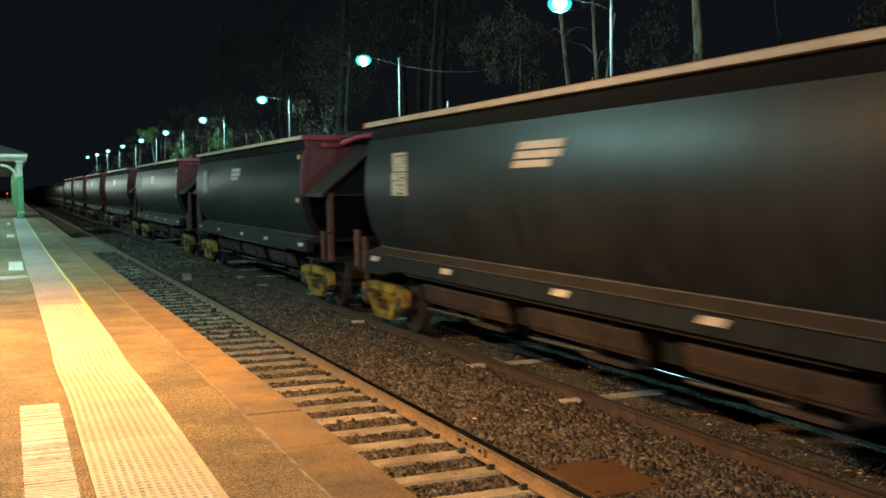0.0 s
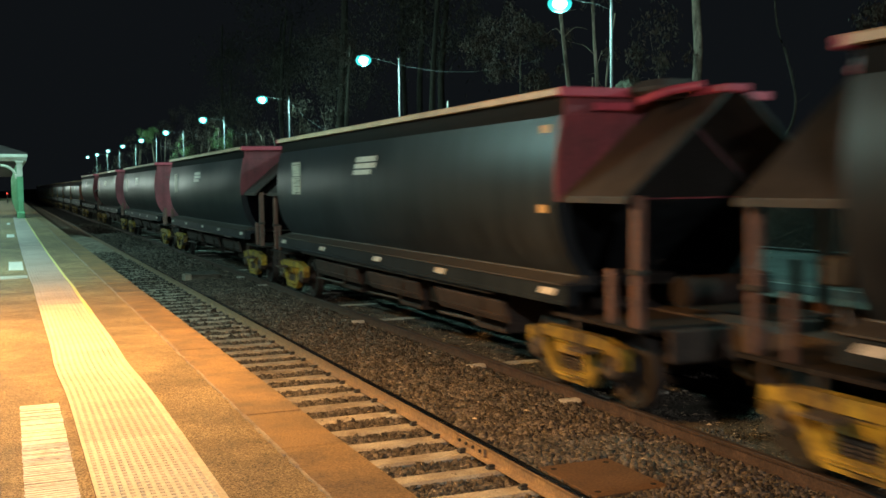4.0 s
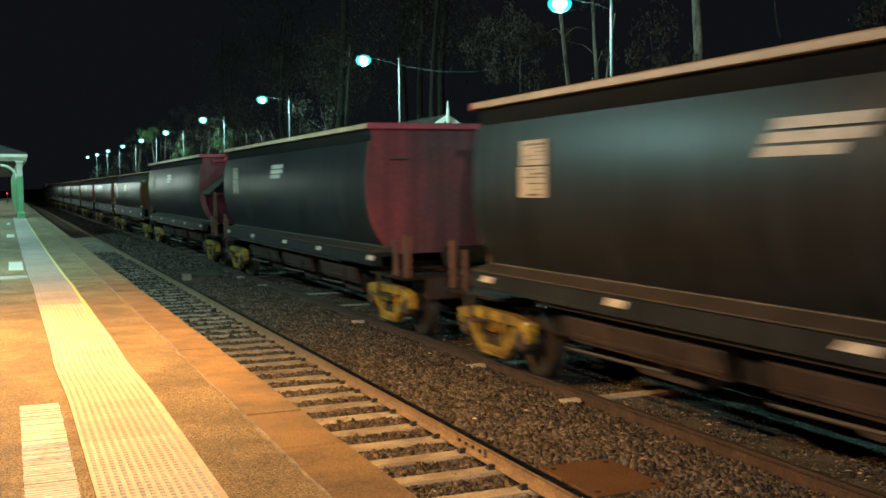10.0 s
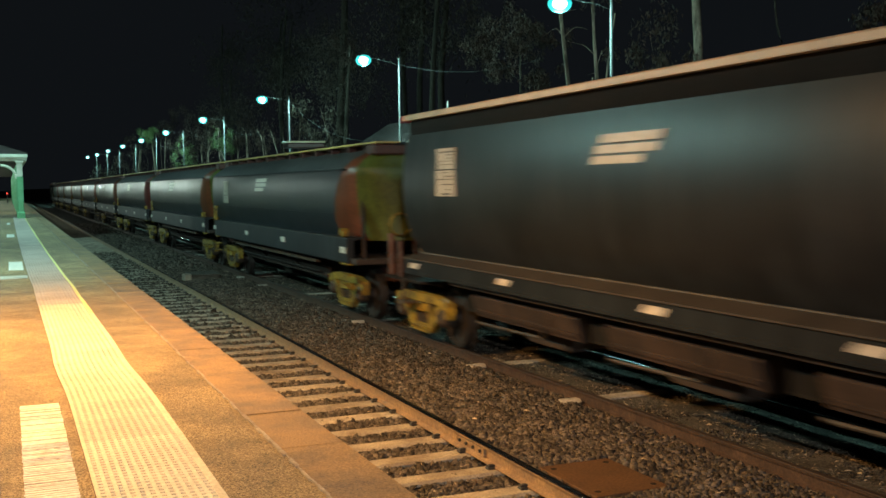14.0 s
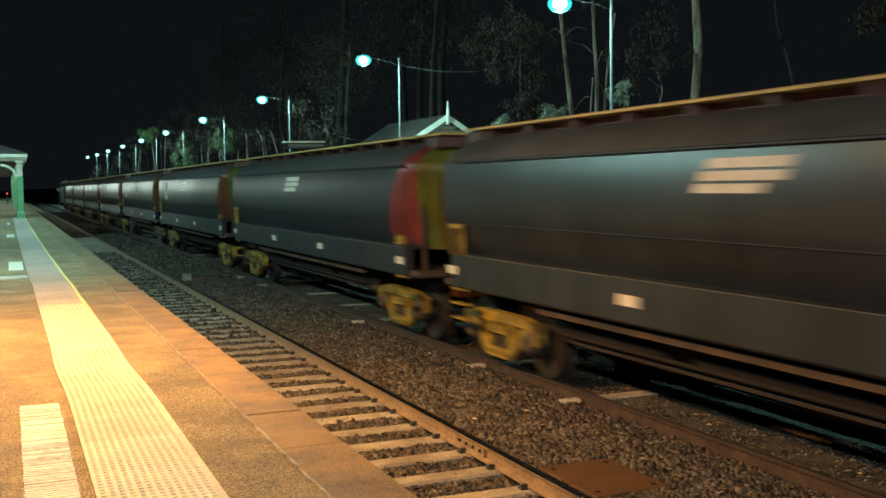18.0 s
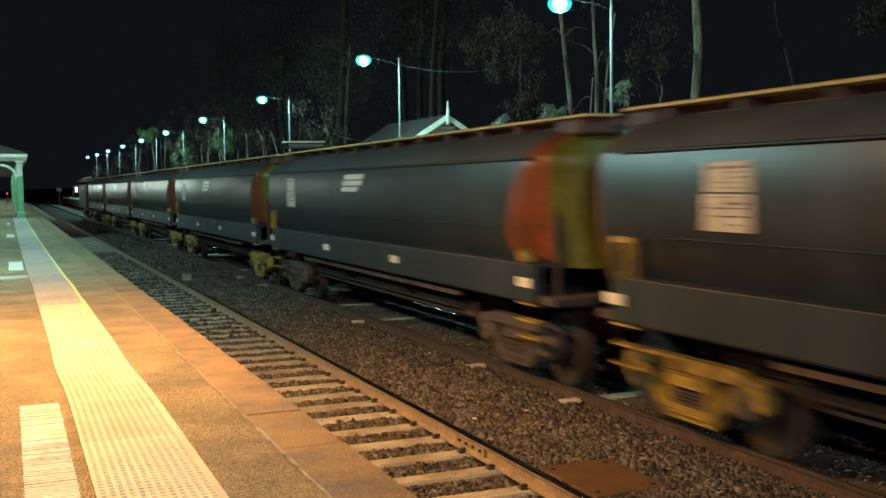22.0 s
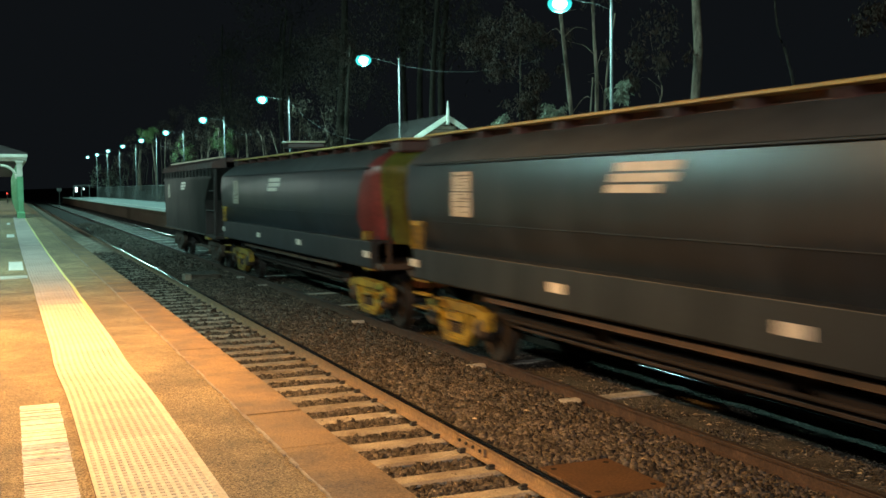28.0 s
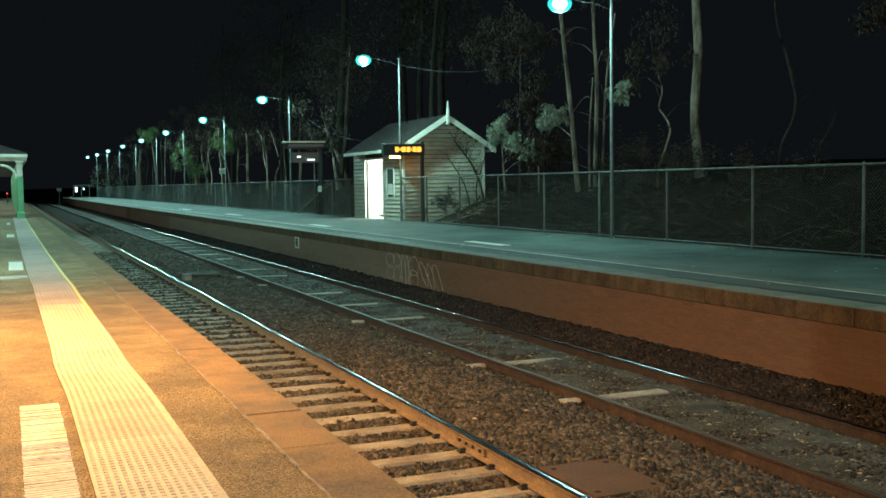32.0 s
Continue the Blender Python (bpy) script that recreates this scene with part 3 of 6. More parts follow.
    part("pit_cover", Build().box(0.18, 1.02, 0.0, 1.15, 0.16, 0.205, 0.012), DIRT, bx, "flat grey cover slab")


tracks()


# ---- near platform ----
def near_platform():
    root = thing("platform_near", label="asphalt station platform with a stone edge under orange light", category="platform", kind="structure")
    ys = [-12 + 0.5 * i for i in range(180)] + [78 + 10 * i for i in range(14)]
    xs = [-9, -6, -4, -3] + [-2.5 + 0.25 * i for i in range(15)] + [COPING_IN + 0.02]
    n = len(xs)
    top = [(x, y, NEAR_Z - 0.003 + 0.004 * noise.noise(Vector((x, y * 0.7, 0)))) for y in ys for x in xs]
    fs = [(j * n + i, j * n + i + 1, (j + 1) * n + i + 1, (j + 1) * n + i) for j in range(len(ys) - 1) for i in range(n - 1)]
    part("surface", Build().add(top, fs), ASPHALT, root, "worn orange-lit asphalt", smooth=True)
    part("platform_core", Build().box(-9, NEAR_EDGE - 0.09, -12, 208, -0.42, NEAR_Z - 0.13), MORTAR, root)
    # edge slabs
    cuts = [-12, -10.5, -9, -7.5, -6, -4.5, -3, -1.5, 0, 1.45, 2.9, 4.25, 5.68, 6.62, 8.13, 9.54]
    while cuts[-1] < 70:
        cuts.append(cuts[-1] + rnd.choice((1.4, 1.45, 1.5, 1.2)))
    for a, b in zip(cuts, cuts[1:]):
        sl = Build().box(-0.373 + rnd.uniform(-0.012, 0.006), 0, 0.003, b - a - 0.003, -0.125, rnd.uniform(0.005, 0.010), 0.007).data("edge_slab", COPING)
        piece("edge_slab", sl, (NEAR_EDGE, a, NEAR_Z), root)
    part("edge_rest", Build().box(COPING_IN, NEAR_EDGE, cuts[-1] + 0.02, 208, NEAR_Z - 0.13, NEAR_Z, 0.01), COPING, root)
    rag = Build()
    y = 2.0
    while y < 40:
        L = rnd.uniform(0.03, 0.16)
        rag.box(COPING_IN - rnd.uniform(0.006, 0.022), COPING_IN + 0.004, y, y + L, NEAR_Z - 0.01, NEAR_Z + rnd.uniform(0.005, 0.009))
        y += L
    part("ragged_edge", rag, CONCRETE, root, "crumbled asphalt lip along the stone edge")
    # tactile strip
    strip = thing("tactile_strip", label="cream raised-dot warning strip with a yellow border", category="tactile paving", kind="structure")
    # this base shows between the ribs as painted shadow
    tm = Build().box(0, 0.535, 0.0, 0.6, -0.02, 0.0).data("tactile_tile", TILE_SHADE)
    ribs = Build()
    for i in range(12):
        x = 0.002 + 0.0443 * i
        ribs.box(x, x + 0.0205, 0.0, 0.6, -0.002, 0.0095)
        for j in range(11):
            ribs.box(x + 0.0195, min(x + 0.0453, 0.535), 0.0545 * j, 0.0545 * j + 0.029, -0.002, 0.009)
    rb = ribs.data("raised_ribs", TILE)
    rw = ribs.data("raised_ribs", TILE_DULLED)
    plain = Build().box(0, 0.535, 0.002, 0.598, -0.02, 0.006, 0.003)
    for i in range(12):
        plain.box(0.018 + 0.0439 * i, 0.034 + 0.0439 * i, 0.01, 0.59, 0.005, 0.010)
    pm = plain.data("tactile_tile", TILE_DULLED)
    bord = Build().box(0.537, 0.58, 0.002, 0.598, -0.02, 0.008, 0.003).data("border_strip", YELLOW_TILE)
    pale = Build().box(0.537, 0.58, 0.002, 0.598, -0.02, 0.008, 0.003).data("border_strip", TILE)

    bends = ((7.8, 0.335), (8.4, 0.32), (9.0, 0.297), (10.3, 0.314), (12.0, 0.307), (14.3, 0.3), (15.0, 0.293), (16.8, 0.3), (18.5, 0.275), (21.3, 0.258), (25.8, 0.236), (32.0, 0.225), (44.0, 0.21))

    def shift(y):
        """The strip's inner edge wanders along the platform."""
        if y <= bends[0][0]:
            return bends[0][1]
        for (ya, xa), (yb, xb) in zip(bends, bends[1:]):
            if y <= yb:
                return xa + (xb - xa) * (y - ya) / (yb - ya)
        return bends[-1][1]
    for k in range(-20, 100):
        y = 0.9 + 0.6 * k
        t = piece("tactile_tile", tm if y < 30 else pm, (shift(y), y, NEAR_Z + 0.002), strip, -(shift(y + 0.6) - shift(y)) / 0.6)
        if y < 30:
            # from 14 m on, ribs coloured for the weaker lamp light
            d = new("raised_ribs", rb if y < 14 else rw)
            d.parent = t
        e = new("border_strip", bord if y > 12.5 else pale)
        e.parent = t
    # worn white markings
    wm = thing("painted_marking", label="worn white hatched paint patch on asphalt", category="marking", kind="structure")
    y = 4.2
    while y < 7.58:
        h = rnd.choice((0.012, 0.018, 0.024, 0.03)) if y < 6.4 else rnd.choice((0.03, 0.05, 0.09, 0.14))
        b = Build()
        x = 0.02 + rnd.uniform(-0.003, 0.003)
        while x < 0.262:
            w = rnd.choice((0.25, 0.25, 0.25, 0.25, 0.25, 0.25, 0.25, 0.17)) if y < 6.5 else 0.26
            e = min(x + w, 0.272 + rnd.uniform(-0.004, 0.004))
            b.box(x, e, y, min(y + h, 7.6), NEAR_Z - 0.01, NEAR_Z + 0.0035)
            x = e + rnd.uniform(0.012, 0.04)
        part("paint_band", b, WHITE_PAINT, wm)
        y += h + (rnd.choice((0.01, 0.016, 0.024)) if y < 6.4 else rnd.choice((0.008, 0.014, 0.026)))
    part("patched_strip", Build().box(-0.3, 0.255, 18.6, 19.3, NEAR_Z - 0.01, NEAR_Z + 0.006), FADED, wm, "pale patched trench")
    for x0, x1, y0, y1 in ((-0.04, 0.215, 20.6, 23.0), (-0.09, 0.14, 35.1, 37.4), (-0.1, 0.04, 48, 50.5)):
        part("paint_patch", Build().box(x0, x1, y0, y1, NEAR_Z - 0.01, NEAR_Z + 0.006), WHITE_PAINT, wm)


near_platform()


def near_lamps():
    """Short lamp standards behind the camera's line of sight, along the station side."""
    for y, sod in ((-10.0, False), (10.2, True), (20.8, False), (38.0, False), (55.5, False)):
        h = 5.35 if sod else 8.2 if y > 30 else 5.9
        x = -1.3 if sod else -3.0
        t = thing("platform_lamp", (x - 1.6, y, NEAR_Z), "steel platform lamp standard with a %s lantern" % ("sodium" if sod else "white"), "street lamp", "lamps on the near platform")
        part("pole", Build().tube([(0, 0, -0.05), (0, 0, h - 0.6)], [0.07, 0.045], 10), GALV, t, smooth=True)
        part("arm", Build().tube([(0, 0, h - 0.7), (0.5, 0, h - 0.62), (1.3, 0, h - 0.6)], 0.028, 8), GALV, t, smooth=True)
        part("lantern", Build().loft([[(1.3 + 0.6 * u, s * wd, h - 0.6 + z) for s, z in ((-1, -0.06), (-1, 0.02), (-0.5, 0.09), (0.5, 0.09), (1, 0.02), (1, -0.06))] for u, wd in ((0, 0.07), (0.25, 0.15), (0.8, 0.16), (1, 0.1))]), GALV, t, smooth=True)
        part("lens", Build().loft([[(1.6 + 0.2 * q * math.cos(a), 0.13 * q * math.sin(a), h - 0.6 + z) for a in [math.pi / 5 * k for k in range(10)]] for q, z in ((0.95, -0.05), (1.0, -0.1), (0.8, -0.16), (0.4, -0.19))]), SODIUM_LENS if sod else LENS, t, "glowing lamp glass", smooth=True)


near_lamps()


# ---- far platform ----
def far_platform():
    root = thing("platform_far", label="opposite platform with a red-brown brick face and stone coping", category="platform", kind="structure")
    ys = [-14 + 1.0 * i for i in range(90)] + [76 + 6 * i for i in range(19)] + [PLAT_END]
    xs = [FAR_EDGE + 0.47, 9.6, 10.2, 11, 12, 13, 14, 14.5]
    n = len(xs)
    top = [(x, y, FAR_Z - 0.004 + 0.006 * noise.noise(Vector((x, y * 0.5, 9)))) for y in ys for x in xs]
    fs = [(j * n + i, j * n + i + 1, (j + 1) * n + i + 1, (j + 1) * n + i) for j in range(len(ys) - 1) for i in range(n - 1)]
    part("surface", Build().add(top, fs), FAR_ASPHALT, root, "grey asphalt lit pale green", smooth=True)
    part("platform_core", Build().box(FAR_EDGE + 0.002, 14.5, -14, PLAT_END, -0.4, FAR_Z - 0.06), MORTAR, root)
    y = -12.0
    while y < 66:
        L = rnd.uniform(1.2, 1.42)
        sl = Build().box(-0.02, 0.47, 0.002, L - 0.002, -0.215, rnd.uniform(-0.004, 0.004), 0.008).data("coping_slab", FAR_COPING)
        c = piece("coping_slab", sl, (FAR_EDGE + rnd.uniform(-0.003, 0.003), y, FAR_Z), root)
        part("slab_top", Build().box(-0.004, 0.466, 0.012, L - 0.012, -0.01, 0.008, 0.004), COPING_TOP, c, "paler top layer")
        y += L
    part("coping_rest", Build().box(FAR_EDGE - 0.02, FAR_EDGE + 0.47, y, PLAT_END, FAR_Z - 0.215, FAR_Z, 0.01), FAR_COPING, root)
    part("slab_top", Build().box(FAR_EDGE - 0.004, FAR_EDGE + 0.466, y, PLAT_END, FAR_Z - 0.01, FAR_Z + 0.006), COPING_TOP, root)
    # painted line, dark joint strip and pale patches
    part("edge_line", Build().box(9.8, 9.86, -14, PLAT_END, FAR_Z - 0.02, FAR_Z + 0.006), FADED, root, "worn pale safety line")
    part("worn_band", Build().box(9.87, 10.2, -14, PLAT_END, FAR_Z - 0.02, FAR_Z + 0.0045), PALE_BAND, root, "paler worn strip behind the line")
    part("tarred_band", Build().box(9.205, 9.79, -14, PLAT_END, FAR_Z - 0.02, FAR_Z + 0.0045), DARK_BAND, root, "darker tarred strip along the coping")
    part("dark_joint", Build().box(9.13, 9.2, -14, PLAT_END, FAR_Z - 0.02, FAR_Z + 0.004), DARK, root)
    for x0, x1, y0, y1 in ((10.42, 10.68, 21.6, 23.7), (10.2, 10.5, 35.2, 37.6), (10.6, 10.9, 52, 56), (10.6, 10.9, 68, 72)):
        part("paint_patch", Build().box(x0, x1, y0, y1, FAR_Z - 0.02, FAR_Z + 0.0065), WHITE_PAINT if y0 < 30 else FADED, root)
    # brick face
    wall = thing("platform_wall", label="red-brown brick platform face, sooty and stained", category="wall", kind="structure")
    bm = Build().box(0, 0.06, 0.0012, 0.2288, 0.002, 0.076).data("brick", BRICK)
    # the second build takes the far bricks in the lamp-paled colour
    rest, paled = Build(), Build()
    made = 0
    for r in range(11):
        z = FAR_Z - 0.215 - 0.078 * (r + 1)
        y = 4.0 + (0.115 if r % 2 else 0)
        while y < 62:
            jut = rnd.uniform(-0.0006, 0.0006)
            if 9.2 < y < 15.6:
                made += 1
                if made <= 300:
                    piece("brick", bm, (FAR_EDGE + jut, y, z), wall)
                    y += 0.23
                    continue
            (rest if y < 22.5 else paled).box(FAR_EDGE + jut, FAR_EDGE + 0.06, y + 0.0012, y + 0.2288, z + 0.002, z + 0.076)
            y += 0.23
    tagged(part("brick_rest", rest, BRICK_REST, wall), kind="stuff")
    tagged(part("brick_rest", paled, BRICK_LIT, wall, "brick past the joint, paled for the lamp light on it"), kind="stuff")
    part("wall_rest", Build().box(FAR_EDGE + 0.004, FAR_EDGE + 0.06, 62, PLAT_END, -0.35, FAR_Z - 0.215), BRICK_LIT, wall)
    part("wall_rest", Build().box(FAR_EDGE + 0.004, FAR_EDGE + 0.06, -14, 4, -0.35, FAR_Z - 0.215), BRICK_REST, wall)
    for y, w in ((13.0, 0.02), (22.6, 0.02)):
        part("expansion_joint", Build().box(FAR_EDGE - 0.006, FAR_EDGE + 0.02, y, y + w, -0.1, FAR_Z - 0.22), MORTAR, wall)
    v = thing("wall_vent", (FAR_EDGE - 0.004, 33.0, 0.63), "small square vent plate set in brick wall", "vent")
    part("vent_back", Build().box(-0.012, 0, -0.21, 0.21, -0.15, 0.15), DARK, v)
    for y0, y1, z0, z1 in ((-0.24, 0.24, 0.14, 0.175), (-0.24, 0.24, -0.175, -0.14), (-0.24, -0.185, -0.14, 0.14), (0.185, 0.24, -0.14, 0.14)):
        part("vent_frame", Build().box(-0.024, 0, y0, y1, z0, z1, 0.006), CREAM, v)
    for k in range(5):
        part("vent_slat", Build().box(-0.022, -0.01, -0.185, 0.185, -0.12 + 0.055 * k, -0.1 + 0.055 * k), ZINC, v)
    # scrawl on the brick
    gr = thing("graffiti", (FAR_EDGE - 0.012, 0, 0), "pale scribbled graffiti outline on the brick wall", "graffiti")
    q = random.Random(23)
    loops = []
    # tall overlapping outlines, then a slanted group; u runs to the right along the wall
    for cu, hw, zc, hz, turns, lean in ((0.28, 0.24, 0.62, 0.17, 1.15, 0.0), (0.3, 0.2, 0.33, 0.16, 1.0, 0.0), (0.66, 0.2, 0.62, 0.16, 1.2, 0.02), (0.68, 0.17, 0.3, 0.2, 1.1, 0.0), (1.02, 0.1, 0.4, 0.38, 1.3, 0.03),
                                         (1.22, 0.08, 0.42, 0.36, 1.1, 0.02), (1.55, 0.26, 0.56, 0.2, 1.0, 0.0), (1.56, 0.22, 0.26, 0.21, 1.1, 0.0), (2.08, 0.14, 0.44, 0.24, 1.2, 0.16), (2.42, 0.1, 0.4, 0.28, 1.25, 0.12), (2.74, 0.15, 0.38, 0.3, 1.1, 0.18)):
        a0 = q.uniform(0, 6.28)
        loops.append([(cu + (hw + q.uniform(-0.03, 0.03)) * math.cos(a0 + turns * 6.28 * i / 15) - lean * math.sin(a0 + turns * 6.28 * i / 15), zc + (hz + q.uniform(-0.03, 0.03)) * math.sin(a0 + turns * 6.28 * i / 15)) for i in range(16)])
    for lp in loops:
        pts = [(0, 24.4 - 1.24 * u, 1.05 * v - 0.02) for u, v in lp]
        sm = []
        for i in range(len(pts) - 1):
            p0, p1, p2, p3 = pts[max(i - 1, 0)], pts[i], pts[i + 1], pts[min(i + 2, len(pts) - 1)]
            for k in range(5):
                s = k / 5
                sm.append(tuple(0.5 * (2 * b + (c - a) * s + (2 * a - 5 * b + 4 * c - d) * s * s + (3 * b - a - 3 * c + d) * s ** 3) for a, b, c, d in zip(p0, p1, p2, p3)))
        sm.append(pts[-1])
        part("stroke", Build().tube(sm, 0.005, 4), PANEL, gr)


far_platform()


# ---- fence ----
def fence():
    f = thing("chain_link_fence", (FENCE_X, 0, FAR_Z), "galvanised chain-link fence with a tube top rail along the platform", "fence")
    H = 1.69
    breaks = [14.53 + 3.055 * k for k in range(-3, 60)]
    post = Build().tube([(0, 0, -0.1), (0, 0, H + 0.02)], 0.03, 8).tube([(0, 0, H + 0.02), (0, 0, H + 0.05)], [0.035, 0.02], 8).data("post", ZINC, True)
    for y in breaks:
        if y < PLAT_END and not 38.9 < y < 45.3:
            piece("post", post, (0, y, 0), f)
    for a, b in ((5, 38.7), (45.2, PLAT_END)):
        part("top_rail", Build().tube([(0, a, H), (0, b, H)], 0.026, 8), ZINC, f, smooth=True)
        part("bottom_rail", Build().tube([(0, a, 0.05), (0, b, 0.05)], 0.018, 6), ZINC, f, smooth=True)
        step = 0.075 if a < 40 else 0.11
        w = Build()
        r = 0.0021
        y = a - H
        while y < b:
            for d in (1, -1):
                ya, yb = (y, y + H) if d > 0 else (y + H, y)
                za, zb = 0.0, H
                lo, hi = min(ya, yb), max(ya, yb)
                # clip to the bay
                if lo < a:
                    if d > 0:
                        za, ya = (a - ya), a
                    else:
                        zb, yb = (ya - a), a
                if hi > b:
                    if d > 0:
                        zb, yb = (b - y), b
                    else:
                        za, ya = (y + H - b), b
                if zb - za > 0.02:
                    w.add([(r * d, ya, za), (-r * d, ya - r, za), (-r * d, ya + r, za), (r * d, yb, zb), (-r * d, yb - r, zb), (-r * d, yb + r, zb)],
                          [(0, 1, 4, 3), (1, 2, 5, 4), (2, 0, 3, 5)])
            y += step
        part("wire_mesh", w, WIRE, f, "woven diamond wire")
    # barrier across the platform's end
    e = thing("end_barrier", (0, PLAT_END, FAR_Z), "mesh barrier with white notices across the platform end", "fence")
    for x in (10.4, 11.7, 13.0, 14.3):
        part("post", Build().tube([(x, 0, -0.05), (x, 0, 2.05)], 0.04, 6), ZINC, e)
    part("top_rail", Build().tube([(10.4, 0, 2.05), (14.3, 0, 2.05)], 0.035, 6), ZINC, e)
    # both notices emit a little, standing in for lamp light on them
    part("notice", Build().box(10.65, 11.05, -0.06, -0.03, 0.9, 1.75, 0.01), SIGN_LIGHT, e, "white notice board, glowing in place of lamp light")
    part("notice", Build().box(12.0, 12.2, -0.06, -0.03, 1.3, 1.65, 0.01), SIGN_LIGHT, e, "white notice board, glowing in place of lamp light")


fence()


# ---- lamp masts ----
def mast(reach):
    root = thing("lamp_mast", (14.15, 0, FAR_Z), "tall galvanised lamp mast with a bracket arm and bright lantern", "street lamp", "lamp masts on the platform")
    h, e = 6.25, reach - 0.35
    part("pole", Build().tube([(0, 0, -0.9), (0, 0, 2.5), (0, 0, h)], [0.054, 0.047, 0.038], 12), MAST_STEEL, root, smooth=True)
    part("arm", Build().tube([(0, 0, h - 0.3), (-0.4, 0, h - 0.18), (-e, 0, h - 0.1)], 0.011, 8), DARK, root, smooth=True)
    part("cap", Build().tube([(0, 0, h - 0.01), (0, 0, h + 0.03)], [0.046, 0.03], 10), DARK, root)
    lan = part("lantern", Build().loft([[(-e - 0.56 * u, s * wd, h + z) for s, z in ((-1, -0.07), (-1, 0.0), (-0.5, 0.06), (0.5, 0.06), (1, 0.0), (1, -0.07))] for u, wd in ((0, 0.05), (0.3, 0.11), (0.8, 0.12), (1, 0.07))]), DARK, root, smooth=True)

    def bowl(rx, rz, n=7):
        """A rounded bowl under the lantern, for its glass and for the halo shell."""
        rings = []
        for k in range(n + 1):
            a = math.pi * (0.2 + 0.72 * k / n)
            rings.append([(-reach + rx * math.sin(a) * math.cos(u), rx * 0.95 * math.sin(a) * math.sin(u), h - 0.22 + rz * math.cos(a)) for u in [math.pi / 7 * j for j in range(14)]])
        return Build().loft(rings)
    part("lens", bowl(0.19, 0.145), CORE, lan, "glowing lamp glass", smooth=True)
    # larger glowing shell, added only as the lamp's halo
    part("outer_glass", bowl(0.3, 0.22), HALO, lan, "teal glowing shell imitating the lamp's halo", smooth=True)
    return root


def masts():
    first = None
    for my, mz in MASTS:
        at = pose(14.15, my, mz - 6.25, 0, 0, TURNED.get(my, (0, 0.0))[1])
        if my in TURNED:
            mast(TURNED[my][0]).matrix_basis = at
        elif first:
            copy_thing(first, at)
        else:
            first = mast(ARM)
            first.matrix_basis = at


masts()

# ---- waiting shed ----
def shed():
    X0, X1, Y0, Y1, Z0, ZE, ZR = 14.45, 17.95, 38.75, 45.0, 1.0, 4.06, 5.15
    D0, D1, DH = 41.1, 43.4, 3.53
    r = thing("waiting_shed", (0, 0, 0), "cream weatherboard waiting shed, gabled roof, lit open doorway", "shed")
    XM = (X0 + X1) / 2
    body = Build()
    body.box(X0 + 0.02, X0 + 0.1, Y0 + 0.02, D0, Z0, ZE)
    body.box(X0 + 0.02, X0 + 0.1, D1, Y1, Z0, ZE)
    body.box(X0 + 0.02, X0 + 0.1, D0, D1, DH, ZE)
    body.box(X1 - 0.1, X1, Y0, Y1, Z0, ZE)
    body.prof_x([(Y1 - 0.1, Z0), (Y1, Z0), (Y1, ZE), (Y1 - 0.1, ZE)], X0, X1)
    body.prof_y([(X0 + 0.02, Z0), (X1 - 0.02, Z0), (X1 - 0.02, ZE), (XM, ZR - 0.05), (X0 + 0.02, ZE)], Y0 + 0.02, Y0 + 0.1)
    body.prof_y([(X0 + 0.02, ZE), (X1 - 0.02, ZE), (XM, ZR - 0.05)], Y1 - 0.08, Y1 - 0.02)
    part("wall", body, BACKING, r)
    part("floor", Build().box(X0 + 0.05, X1, Y0, Y1, Z0 - 0.3, Z0 + 0.03), INSIDE, r)
    part("inner_lining", Build().box(X1 - 0.16, X1 - 0.12, Y0 + 0.12, Y1 - 0.12, Z0, ZE).box(X0 + 0.12, X1 - 0.16, Y1 - 0.14, Y1 - 0.11, Z0, ZE)
         .box(X0 + 0.12, X1 - 0.16, Y0 + 0.11, Y0 + 0.14, Z0, ZE).box(X0 + 0.12, X1 - 0.16, Y0 + 0.12, Y1 - 0.12, ZE, ZE + 0.03), INSIDE, r, "white painted inside")
    # lapped boards on the gable and the front
    z = Z0
    while z < ZR - 0.1:
        h = 0.165
        w = (X1 - X0) / 2 if z < ZE else (X1 - X0) / 2 * max(0.03, (ZR - z - h) / (ZR - ZE))
        part("board", Build().prof_x([(Y0 - 0.04, z + 0.018), (Y0 - 0.04, z + 0.035), (Y0 - 0.012, z + h), (Y0 + 0.018, z + h), (Y0 + 0.018, z + 0.018)], XM - w, XM + w), BOARDS, r)
        if z < ZE - 0.1:
            for a, b in ((Y0, D0 - 0.06), (D1 + 0.06, Y1)):
                part("board", Build().prof_y([(X0 - 0.04, z + 0.018), (X0 - 0.04, z + 0.035), (X0 - 0.012, z + h), (X0 + 0.018, z + h), (X0 + 0.018, z + 0.018)], a, b), BOARDS, r)
        z += h
    part("corner_trim", Build().box(X0 - 0.05, X0 + 0.06, Y0 - 0.05, Y0 + 0.06, Z0, ZE, 0.01), CREAM, r)
    part("corner_trim", Build().box(X1 - 0.06, X1 + 0.04, Y0 - 0.05, Y0 + 0.06, Z0, ZE, 0.01), CREAM, r)
    part("door_frame", Build().box(X0 - 0.05, X0 + 0.12, D0 - 0.07, D0, Z0, DH + 0.07, 0.008).box(X0 - 0.05, X0 + 0.12, D1, D1 + 0.07, Z0, DH + 0.07, 0.008).box(X0 - 0.05, X0 + 0.12, D0, D1, DH, DH + 0.07, 0.008), CREAM, r)
